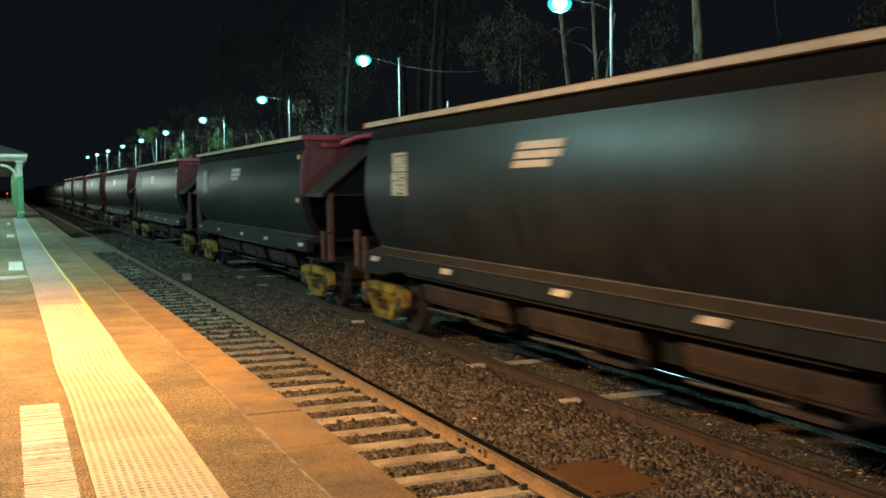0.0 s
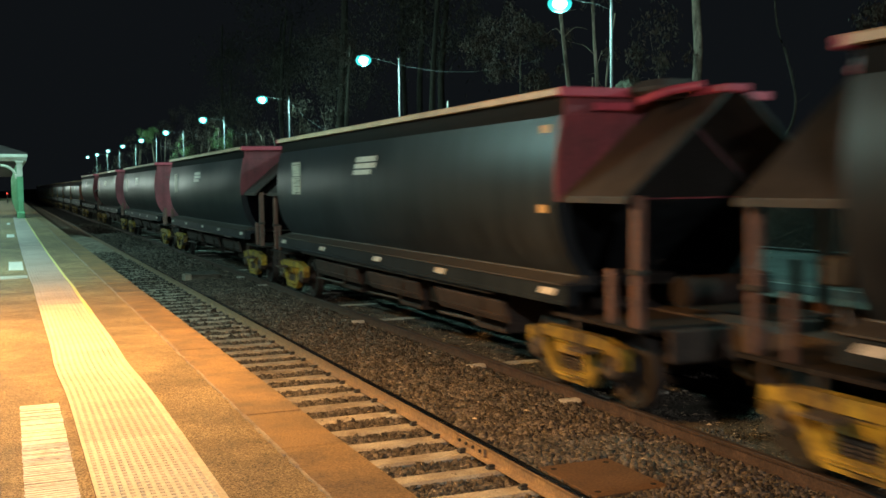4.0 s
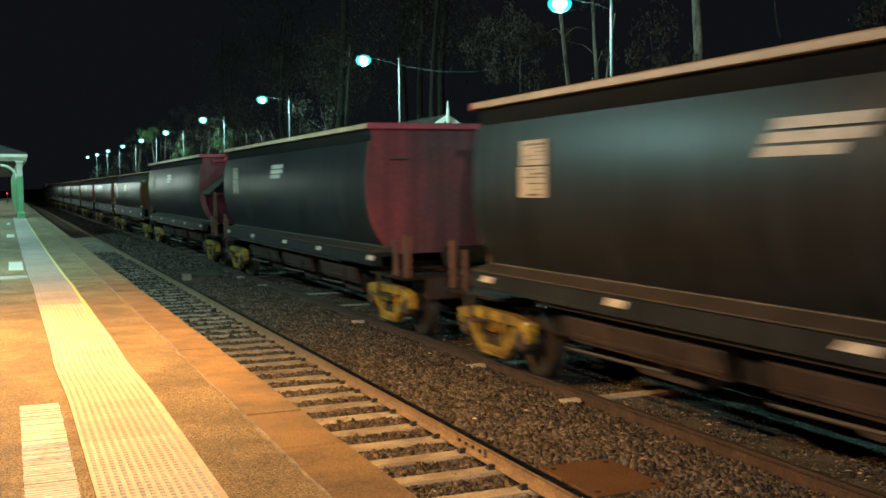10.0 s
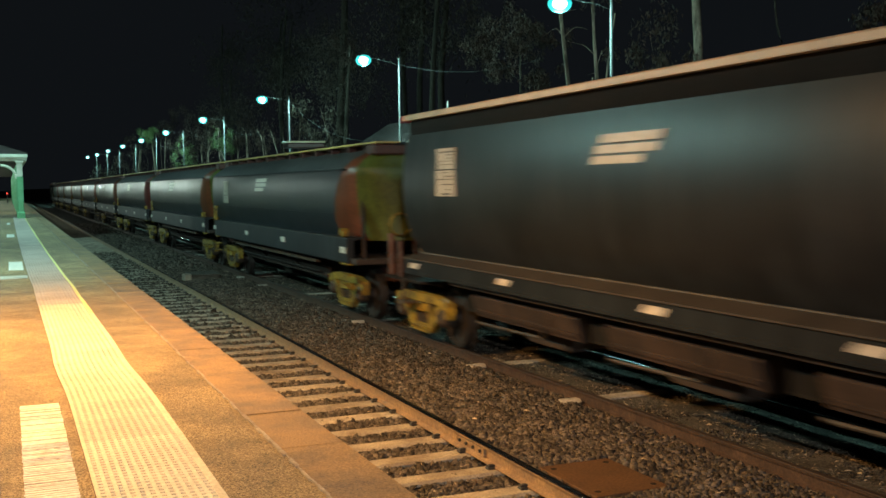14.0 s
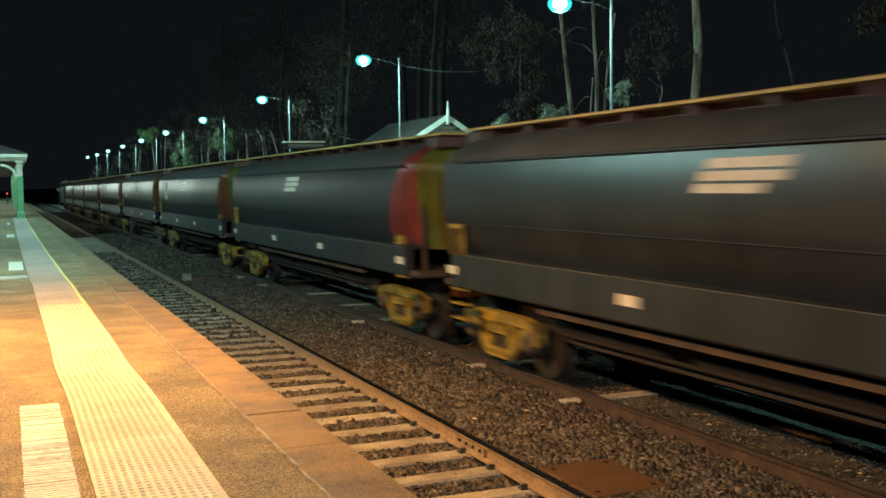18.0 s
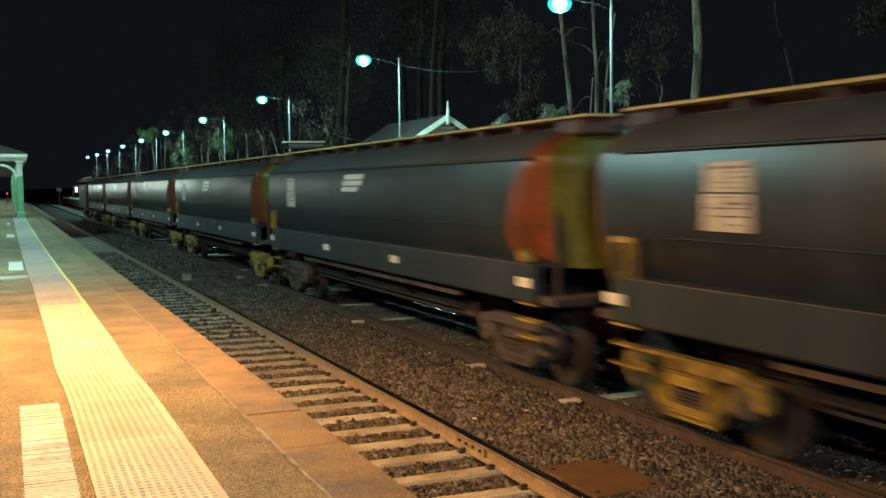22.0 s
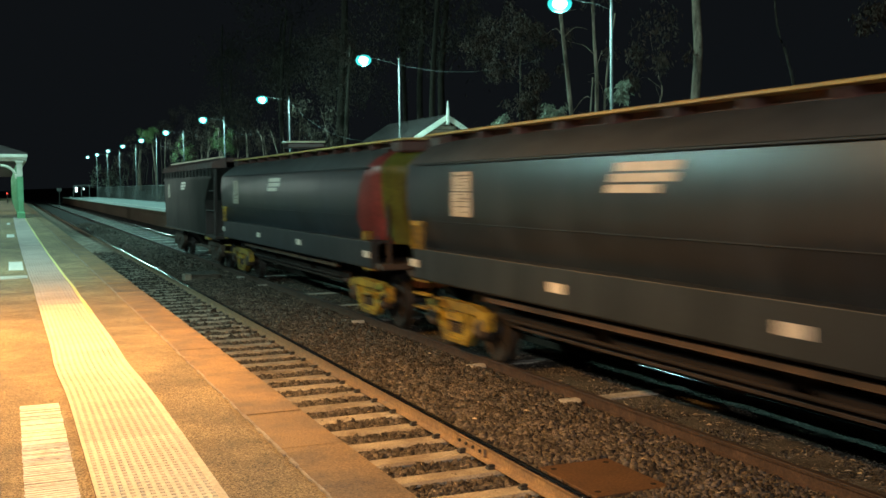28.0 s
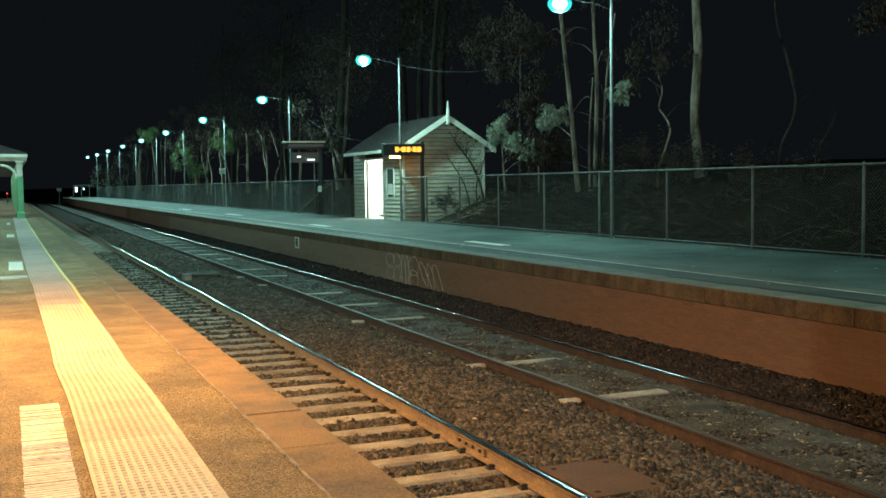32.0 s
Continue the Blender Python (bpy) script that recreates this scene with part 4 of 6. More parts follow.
    ws = part("window", Build().box(X0 - 0.045, X0 - 0.02, 39.75, 40.5, 2.0, 3.1, 0.008), DARK, r, "dark barred window hatch")
    part("window_frame", Build().box(X0 - 0.06, X0 - 0.02, 39.68, 39.75, 1.95, 3.15).box(X0 - 0.06, X0 - 0.02, 40.5, 40.57, 1.95, 3.15).box(X0 - 0.06, X0 - 0.02, 39.68, 40.57, 3.1, 3.17), CREAM, ws)
    part("notice", Build().box(X0 - 0.055, X0 - 0.046, 39.85, 40.4, 2.05, 2.5), REFLECT, ws, "pale notice sheet")
    # roof
    ov, oe = 0.42, 0.35
    sl = (ZR - ZE) / ((X1 - X0) / 2)
    for s in (-1, 1):
        xe = XM + s * ((X1 - X0) / 2 + oe)
        ze = ZR - sl * ((X1 - X0) / 2 + oe)
        rf = part("roof", Build().prof_y([(XM, ZR), (xe, ze), (xe, ze + 0.06), (XM, ZR + 0.06)], Y0 - ov, Y1 + 0.3), ROOF, r, "dark ribbed sheet roof")
        for i in range(24):
            yy = Y0 - ov + (Y1 + 0.3 - Y0 + ov) * i / 24
            part("roof_rib", Build().prof_y([(XM, ZR + 0.058), (xe, ze + 0.058), (xe, ze + 0.085), (XM, ZR + 0.085)], yy, yy + 0.05), ROOF, rf)
        part("barge_board", Build().prof_y([(XM, ZR - 0.16), (xe, ze - 0.16), (xe, ze + 0.07), (XM, ZR + 0.07)], Y0 - ov - 0.035, Y0 - ov - 0.003), CREAM, r, "cream barge board")
        part("gutter", Build().box(xe - 0.06 if s < 0 else xe - 0.03, xe + 0.03 if s < 0 else xe + 0.06, Y0 - ov, Y1 + 0.3, ze - 0.1, ze + 0.03, 0.015), CREAM, r)
    part("finial", Build().box(XM - 0.06, XM + 0.06, Y0 - ov - 0.1, Y0 - ov - 0.04, ZR - 0.35, ZR + 0.2, 0.02).loft([[(XM + q * a, Y0 - ov - 0.07 + q * c, zz) for a, c in ((-1, -1), (1, -1), (1, 1), (-1, 1))] for q, zz in ((0.04, ZR + 0.2), (0.008, ZR + 0.6))]), CREAM, r, "white pointed finial")


def shed_lamp():
    f = thing("ceiling_lamp", (15.9, 42.0, 4.06), "white batten lamp inside the waiting shed", "ceiling lamp")
    part("housing", Build().box(-0.07, 0.07, -0.6, 0.6, -0.07, 0.0, 0.01), CREAM, f)
    part("diffuser", Build().box(-0.055, 0.055, -0.57, 0.57, -0.12, -0.07, 0.02), LENS, f, "glowing diffuser")


shed()
shed_lamp()


# ---- signs on the far platform ----
def signs():
    d = thing("departure_display", (0, 0, 0), "amber dot-matrix train display in a dark case on a post", "display")
    Y = 37.2
    part("post", Build().box(14.6, 14.72, Y - 0.06, Y + 0.06, FAR_Z - 0.05, 4.1, 0.012), DARK, d)
    part("case", Build().box(13.05, 14.72, Y - 0.14, Y + 0.14, 3.56, 4.0, 0.02), DARK, d)
    part("bracket", Build().box(13.35, 13.75, Y - 0.05, Y + 0.05, 3.46, 3.54, 0.01), LED_STRIP, d, "small amber lit strip")
    x = 13.52
    for w, kind in ((0.13, 1), (0.05, 2), (0.18, 1), (0.14, 1), (0.03, 2), (0.15, 1), (0.16, 1)):
        part("led_block", Build().box(x, x + w, Y - 0.152, Y - 0.14, 3.69 if kind == 1 else 3.74, 3.88 if kind == 1 else 3.84), LED, d, "glowing amber digits")
        part("led_block", Build().box(x, x + w, Y + 0.14, Y + 0.152, 3.69 if kind == 1 else 3.74, 3.88 if kind == 1 else 3.84), LED, d, "glowing amber digits")
        x += w + 0.035
    p = thing("passenger_information_sign", (0, 0, 0), "dark canopy sign with lit white panels on two posts", "sign")
    Y = 50.0
    part("canopy", Build().box(12.56, 14.4, Y - 0.5, Y + 0.5, 4.3, 4.55, 0.05), PID_BROWN, p)
    part("canopy_top", Build().box(12.5, 14.45, Y - 0.55, Y + 0.55, 4.56, 4.64, 0.02), ALU, p, "pale lamp-lit top edge")
    part("panel", Build().box(12.85, 14.2, Y - 0.12, Y + 0.12, 3.6, 4.1, 0.02), PID_BROWN, p)
    part("lit_text_bar", Build().box(13.1, 13.28, Y - 0.135, Y - 0.12, 3.84, 3.93), SIGN_LIGHT, p)
    part("lit_text_bar", Build().box(13.6, 13.98, Y - 0.135, Y - 0.12, 3.7, 3.78), SIGN_LIGHT, p)
    part("post", Build().tube([(14.28, Y, FAR_Z - 0.05), (14.28, Y, 4.4)], 0.13, 10), DARK, p)
    part("post", Build().tube([(12.9, Y, 3.6), (12.9, Y, 4.4)], 0.04, 8), DARK, p)
    part("help_point", Build().box(14.1, 14.3, Y - 0.19, Y - 0.12, 2.15, 2.45, 0.02), REFLECT, p, "small pale help point")
    s = thing("platform_notice", (13.9, 73.0, FAR_Z), "small white notice on a mast", "sign")
    part("plate", Build().box(-0.3, 0.08, -0.1, -0.07, 2.35, 2.72, 0.01), FADED, s)
    part("stem", Build().tube([(0.12, -0.05, 0), (0.12, -0.05, 2.8)], 0.03, 6), GALV, s)
    # slack cables between the masts
    for (xa, ya, za), (xb, yb, zb), sag in (((14.15, 38.2, 7.1), (17.9, 34, 6.9), 0.35), ((14.15, 55.3, 7.0), (15.3, 46, 4.5), 0.5), ((14.15, 73.6, 6.9), (15.0, 66, 6.0), 0.5), ((14.15, 109.8, 7.0), (16.0, 104, 6.6), 0.4)):
        c = thing("overhead_cable", (0, 0, 0), "thin slack black cable hung from a lamp mast", "cable")
        pts = [(xa + (xb - xa) * u, ya + (yb - ya) * u, za + (zb - za) * u - sag * 4 * u * (1 - u)) for u in [i / 14 for i in range(15)]]
        part("wire", Build().tube(pts, 0.008, 5), DARK, c)


signs()


# ---- awning at the end of the near platform ----
def awning():
    a = thing("platform_awning", (0, 0, NEAR_Z), "station awning with a pale green post and cream curved bracket", "awning")
    Y = 58.0
    part("post", Build().loft([[(0.59 + s * q, Y + t * q, z) for s, t in ((-1, -0.6), (-0.6, -1), (0.6, -1), (1, -0.6), (1, 0.6), (0.6, 1), (-0.6, 1), (-1, 0.6))] for q, z in ((0.2, -0.02), (0.2, 0.3), (0.15, 0.36), (0.15, 2.15))]), GREEN_POST, a, "pale green square post")
    part("post_top", Build().box(0.45, 0.73, Y - 0.14, Y + 0.14, 2.15, 2.85, 0.02).box(0.4, 0.78, Y - 0.19, Y + 0.19, 2.85, 2.95, 0.02), CREAM, a, "cream capital")
    pts = [(0.44 - 0.75 * (1 - math.cos(u)), Y, 2.05 + 0.68 * math.sin(u)) for u in [math.pi / 2 * i / 10 for i in range(11)]]
    part("bracket", Build().tube(pts, 0.075, 6), CREAM, a, "cream curved bracket")
    part("beam", Build().box(-5, 0.95, Y - 0.1, Y + 0.1, 2.95, 3.2, 0.02), CREAM, a)
    part("gutter", Build().box(-5, 1.0, Y - 0.2, Y - 0.1, 3.12, 3.3, 0.02), CREAM, a)
    part("beam", Build().box(0.8, 0.95, Y, Y + 100, 2.95, 3.2, 0.02), CREAM, a)
    part("roof", Build().loft([[(-5, Y - 0.15, 3.3), (1.0, Y - 0.15, 3.3), (1.0, Y + 100, 3.3), (-5, Y + 100, 3.3)], [(-5, Y - 0.15, 3.36), (1.0, Y - 0.15, 3.36), (1.0, Y + 100, 3.36), (-5, Y + 100, 3.36)], [(-5, Y + 1, 4.0), (-0.8, Y + 1.2, 4.0), (-0.8, Y + 100, 4.0), (-5, Y + 100, 4.0)]]), ROOF, a)
    for k in range(1, 12):
        part("post", Build().box(0.44, 0.74, Y + 9 * k - 0.15, Y + 9 * k + 0.15, 0, 2.95, 0.02), GREEN_POST, a, "pale green square post")
    for ny in (73.0, 91.0, 110.0, 130.0, 150.0):
        f = thing("awning_lamp", (-2.4, ny, 4.28), "white batten lamp under the awning roof", "ceiling lamp", "lamps under the awning")
        part("housing", Build().box(-0.08, 0.08, -0.6, 0.6, -0.07, 0.0, 0.01), CREAM, f)
        part("diffuser", Build().box(-0.06, 0.06, -0.57, 0.57, -0.13, -0.07, 0.02), LENS, f, "glowing diffuser")
    s = thing("distant_sign", (6.4, 150, -0.2), "small grey trackside board far down the line", "sign")
    part("board", Build().box(-0.3, 0.3, -0.05, 0, 2.4, 2.8, 0.01), ZINC, s)
    part("stem", Build().tube([(0, 0.03, 0), (0, 0.03, 2.6)], 0.05, 6), DARK, s)
    g = thing("signal_lamp", (-0.1, 130, NEAR_Z), "small red signal lamp on a post", "signal")
    part("post", Build().tube([(0, 0, -0.05), (0, 0, 1.1)], 0.05, 6), DARK, g)
    part("lens", Build().tube([(0, -0.12, 1.1), (0, 0.05, 1.1)], 0.1, 8), RED_GLOW, g)


awning()


# ---- trees ----
def leaf_mesh(name, spots, seed, material, parent=None, size=0.085, droop=1.0):
    """Hanging narrow leaves in clumps; spots: (x, y, z, spread, count)."""
    g = np.random.default_rng(seed)
    allv = []
    for x, y, z, sp, n in spots:
        # a clump is made of several sprays
        n = int(n * 1.7)
        k = max(4, n // 60)
        c = g.normal(0, 1, (k, 3)) * sp * np.array((1, 1, 0.75)) + (x, y, z)
        p = c[g.integers(0, k, n)] + g.normal(0, 1, (n, 3)) * sp * 0.3 * np.array((1, 1, 1.25))
        d = g.uniform(-0.7, 0.7, (n, 3))
        d[:, 2] = -droop * g.uniform(0.3, 1.0, n)
        d /= np.linalg.norm(d, axis=1)[:, None]
        s = np.cross(d, g.normal(0, 1, (n, 3)))
        s /= np.linalg.norm(s, axis=1)[:, None]
        L = (size * 1.3 * g.uniform(0.6, 1.4, n))[:, None]
        allv.append(np.stack([p, p + d * L * 0.45 + s * L * 0.15, p + d * L, p + d * L * 0.45 - s * L * 0.15], 1).reshape(-1, 3))
    v = np.concatenate(allv)
    f = np.arange(len(v)).reshape(-1, 4)
    me = bpy.data.meshes.new(name)
    me.from_pydata(v.tolist(), [], f.tolist())
    me.materials.append(material)
    ob = new(name, me)
    if parent:
        ob.parent = parent
    return ob


def spline(pts, k=4):
    out = []
    for i in range(len(pts) - 1):
        p0, p1, p2, p3 = pts[max(i - 1, 0)], pts[i], pts[i + 1], pts[min(i + 2, len(pts) - 1)]
        for j in range(k):
            u = j / k
            out.append(Vector([0.5 * (2 * b + (c - a) * u + (2 * a - 5 * b + 4 * c - d) * u * u + (3 * b - a - 3 * c + d) * u ** 3) for a, b, c, d in zip(p0, p1, p2, p3)]))
    return out + [Vector(pts[-1])]


def gum(path, r0, r1, clumps=(), bark=None, label="", seed=1, size=0.125, leaf=None, bare=0, lit_leaf=None):
    """A tree: its trunk along path, a limb to each clump of leaves, and a few bare twigs."""
    g = random.Random(seed)
    base = Vector(path[0])
    base.z = min(base.z, ground_z(base.x, base.y)) - 0.15
    t = thing("gum_tree", base, label or "slender gum tree with pale bark and thin hanging leaves", "tree", "trees behind the fence")
    pts = spline([tuple(base)] + [tuple(p) for p in path[1:]])
    n = len(pts) - 1
    loc = [p - base for p in pts]
    part("trunk", Build().tube(loc, [(r0 + (r1 - r0) * i / n) * (1.25 if i == 0 else 1) for i in range(n + 1)], 9), bark or BARK, t, smooth=True)
    targets = [(Vector(c[:3]), c[3]) for c in clumps]
    for k in range(bare):
        p = pts[g.randrange(n // 3, n)]
        targets.append((p + Vector((g.uniform(-1, 1), g.uniform(-1, 1), g.uniform(0.1, 1.1))) * g.uniform(0.5, 1.3), 0))
    for c, sp in targets:
        i = min(range(n // 4, n + 1), key=lambda j: (pts[j] - c).length + max(0, pts[j].z - c.z + 0.4) * 1.5)
        a = pts[i]
        mid = a.lerp(c, 0.5) + Vector((g.uniform(-0.2, 0.2), g.uniform(-0.2, 0.2), g.uniform(0.0, 0.35)))
        rr = (r0 + (r1 - r0) * i / n) * (0.3 if sp else 0.2)
        lp = [p - base for p in spline([tuple(a), tuple(mid), tuple(c)], 4)]
        part("limb", Build().tube(lp, [rr * (1 - 0.8 * j / (len(lp) - 1)) for j in range(len(lp))], 6), bark or BARK, t, smooth=True)
    if clumps:
        # a clump's sixth value picks the lit leaf colour, otherwise the shaded one
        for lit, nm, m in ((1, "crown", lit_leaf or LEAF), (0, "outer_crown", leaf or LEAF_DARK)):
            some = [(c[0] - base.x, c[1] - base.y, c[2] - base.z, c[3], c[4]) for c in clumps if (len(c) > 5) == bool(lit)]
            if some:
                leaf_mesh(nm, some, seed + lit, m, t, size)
    return t


def woods():
    gum([(19.2, 37.9, 2.2), (19.1, 37.7, 4.5), (19.0, 37.4, 6.5), (18.9, 37.2, 9.2)], 0.07, 0.03, [(18.6, 36.1, 8.3, 0.38, 520), (18.6, 36.9, 7.6, 0.38, 560), (18.7, 38.5, 7.1, 0.36, 520), (18.7, 39.7, 8.8, 0.4, 640), (18.7, 40.3, 8.2, 0.36, 520), (18.9, 38.0, 8.9, 0.4, 420)], seed=44, bark=DARK_BARK, size=0.11, label="dim slender gum behind the shed")
    gum([(18, 31.1, 2.0), (18, 31.28, 2.72), (18, 31.54, 4.39), (18, 31.83, 5.98), (18, 32.24, 7.95), (18.1, 32.7, 9.8), (18.2, 33.0, 12)], 0.1, 0.045,
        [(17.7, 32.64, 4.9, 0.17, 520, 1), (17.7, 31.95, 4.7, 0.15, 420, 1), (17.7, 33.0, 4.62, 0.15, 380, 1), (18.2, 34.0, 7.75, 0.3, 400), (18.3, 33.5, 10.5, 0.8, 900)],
        seed=3, bare=5, label="tall slender gum tree with mottled pale trunk")
    gum([(18.4, 30.7, 2.2), (18.4, 30.68, 3.36), (18.4, 30.58, 5.72), (18.4, 30.78, 7.76), (18.5, 31.1, 11)], 0.085, 0.04, [(18.5, 29.6, 9.5, 0.6, 500), (18.9, 31.0, 10.6, 0.7, 600)], seed=4, bare=4)
    gum([(18.6, 30.6, 2.2), (18.6, 30.54, 3.2), (18.6, 30.3, 5.85), (18.7, 29.9, 8.0)], 0.055, 0.025, [(17.8, 27.94, 5.35, 0.15, 330, 1), (17.8, 28.4, 5.2, 0.12, 200, 1)], seed=5, bare=4)
    gum([(18.4, 31.05, 2.2), (18.4, 31.1, 4.0), (18.5, 31.0, 6.0)], 0.05, 0.02, seed=15, bare=3)
    gum([(20, 27.05, 2.4), (20, 27.12, 2.81), (20, 27.33, 4.58), (20, 27.16, 6.49), (20, 27.28, 8.07), (20.1, 27.4, 12), (20.3, 27.2, 17)], 0.165, 0.12, [(20.8, 25, 15, 1.2, 900), (19, 29, 16, 1.2, 900)], seed=6, label="thick pale smooth-barked gum trunk behind the fence")
    gum([(18.5, 27.2, 2.3), (18.5, 27.14, 2.82), (18.5, 26.75, 3.46), (18.5, 26.51, 4.03), (18.5, 26.83, 4.44), (18.5, 27.1, 4.72), (18.5, 26.92, 5.22), (18.5, 27.13, 5.66)], 0.04, 0.018,
        [(18.6, 28.4, 5.7, 0.3, 130), (18.6, 27.8, 6.7, 0.45, 200), (18.7, 27.0, 6.3, 0.4, 160), (18.6, 27.7, 7.5, 0.5, 220)], seed=7, bare=3, label="thin crooked pale sapling behind the fence")
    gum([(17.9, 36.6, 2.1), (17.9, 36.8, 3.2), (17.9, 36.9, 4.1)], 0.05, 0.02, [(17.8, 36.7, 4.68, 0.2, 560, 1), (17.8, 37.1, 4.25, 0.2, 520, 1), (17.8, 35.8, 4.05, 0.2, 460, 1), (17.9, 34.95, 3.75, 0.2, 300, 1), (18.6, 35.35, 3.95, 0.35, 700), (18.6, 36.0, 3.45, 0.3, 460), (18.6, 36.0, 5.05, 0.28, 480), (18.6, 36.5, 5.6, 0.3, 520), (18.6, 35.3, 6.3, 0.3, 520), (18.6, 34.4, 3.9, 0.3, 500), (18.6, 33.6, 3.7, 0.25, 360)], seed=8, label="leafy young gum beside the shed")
    gum([(18.3, 34.6, 2.2), (18.4, 34.8, 3.0), (18.5, 34.9, 3.8)], 0.04, 0.02, [(18.6, 34.8, 3.6, 0.4, 420), (18.6, 33.6, 3.6, 0.35, 350)], seed=9, label="leafy young gum behind the fence")
    gum([(17.44, 37.5, 1.5), (17.23, 37.5, 2.46), (16.85, 37.5, 3.24), (16.37, 37.4, 3.8), (16.08, 37.4, 4.13)], 0.055, 0.018, seed=10, bare=90, bark=DARK_BARK, label="bare thin shrub in front of the shed")
    gum([(17.2, 37.6, 1.5), (17.1, 37.6, 2.3), (17.35, 37.5, 3.2), (17.55, 37.5, 3.9)], 0.035, 0.012, seed=40, bare=40, bark=DARK_BARK, label="bare thin shrub in front of the shed")
    gum([(16.9, 37.6, 1.4), (16.6, 37.6, 2.4), (16.2, 37.5, 3.0), (15.85, 37.5, 3.5)], 0.03, 0.01, seed=41, bare=44, bark=DARK_BARK, label="bare thin shrub in front of the shed")
    gum([(21.5, 25.3, 2.6), (21.5, 25.08, 3.5), (21.5, 24.62, 4.17), (21.5, 24.51, 4.89), (21.5, 24.9, 6.1), (21.5, 25.33, 7.11), (21.6, 25.6, 9.0), (21.6, 25.4, 12)], 0.05, 0.025, [(22, 24.4, 11, 0.7, 500), (21.2, 26.2, 11.6, 0.7, 500)], seed=11, bark=DARK_BARK, bare=7, label="thin dark crooked gum deep in the trees")
    gum([(20.6, 22.7, 2.5), (20.5, 22.5, 3.2), (20.5, 22.1, 3.7), (20.5, 21.8, 4.2)], 0.04, 0.012, seed=19, bark=DARK_BARK, bare=14, label="bare thin dark shrub among the trees")
    gum([(21.8, 20.3, 2.6), (21.7, 20.3, 6.0), (21.9, 20.4, 10)], 0.11, 0.05, [(21, 20.95, 6.75, 0.3, 420), (21.1, 20.9, 7.6, 0.35, 420), (21.2, 20.8, 8.6, 0.4, 400)], seed=12, bark=DARK_BARK)
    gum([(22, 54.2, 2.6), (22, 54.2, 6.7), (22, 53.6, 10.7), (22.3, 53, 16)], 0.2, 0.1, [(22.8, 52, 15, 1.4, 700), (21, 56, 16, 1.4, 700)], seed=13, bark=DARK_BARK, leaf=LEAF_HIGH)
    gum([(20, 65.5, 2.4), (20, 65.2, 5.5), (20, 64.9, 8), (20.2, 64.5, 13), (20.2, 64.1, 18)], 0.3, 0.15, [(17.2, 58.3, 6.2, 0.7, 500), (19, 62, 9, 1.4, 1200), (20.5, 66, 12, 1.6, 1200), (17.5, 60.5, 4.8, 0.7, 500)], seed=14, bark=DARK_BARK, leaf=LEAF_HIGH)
    gum([(19, 60.5, 2.4), (18.8, 61.5, 4), (18.2, 62.4, 6)], 0.14, 0.07, seed=16, bare=5)
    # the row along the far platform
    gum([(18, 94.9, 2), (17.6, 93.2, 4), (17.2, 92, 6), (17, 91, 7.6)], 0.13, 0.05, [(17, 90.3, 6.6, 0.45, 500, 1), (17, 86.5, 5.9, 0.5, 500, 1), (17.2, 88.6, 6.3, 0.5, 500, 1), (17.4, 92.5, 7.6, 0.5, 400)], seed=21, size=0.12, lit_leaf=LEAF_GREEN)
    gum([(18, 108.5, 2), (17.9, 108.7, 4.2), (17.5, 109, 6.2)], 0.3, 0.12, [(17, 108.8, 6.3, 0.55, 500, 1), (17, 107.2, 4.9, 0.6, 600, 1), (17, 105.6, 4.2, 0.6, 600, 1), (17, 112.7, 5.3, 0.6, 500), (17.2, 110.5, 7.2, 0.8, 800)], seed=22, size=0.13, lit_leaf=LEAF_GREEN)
    gum([(18, 102.2, 1.6), (18, 103.3, 3.5), (18.3, 104, 5.5), (18.6, 104.6, 8)], 0.16, 0.06, [(18.6, 104.2, 8.2, 0.9, 700)], seed=23, size=0.13, bare=4)
    gum([(18, 159, 2.4), (17.8, 158, 5), (18.1, 157.2, 8)], 0.3, 0.12, [(17.4, 162, 5.3, 0.9, 600)], seed=24, size=0.17, bare=5)
    gum([(17.2, 196, 2.4), (17.1, 199, 4.4)], 0.2, 0.1, [(17, 200, 4.4, 1.2, 700, 1), (17, 197, 5.0, 1.0, 500)], seed=25, size=0.2)
    gum([(15.9, 123, 1.6), (15.6, 122.8, 5), (15.3, 122.7, 8)], 0.15, 0.06, [(14.6, 119.5, 8.6, 0.5, 700, 1), (14.3, 118.3, 8.3, 0.35, 420, 1)], seed=26, size=0.13, lit_leaf=LEAF_GREEN)
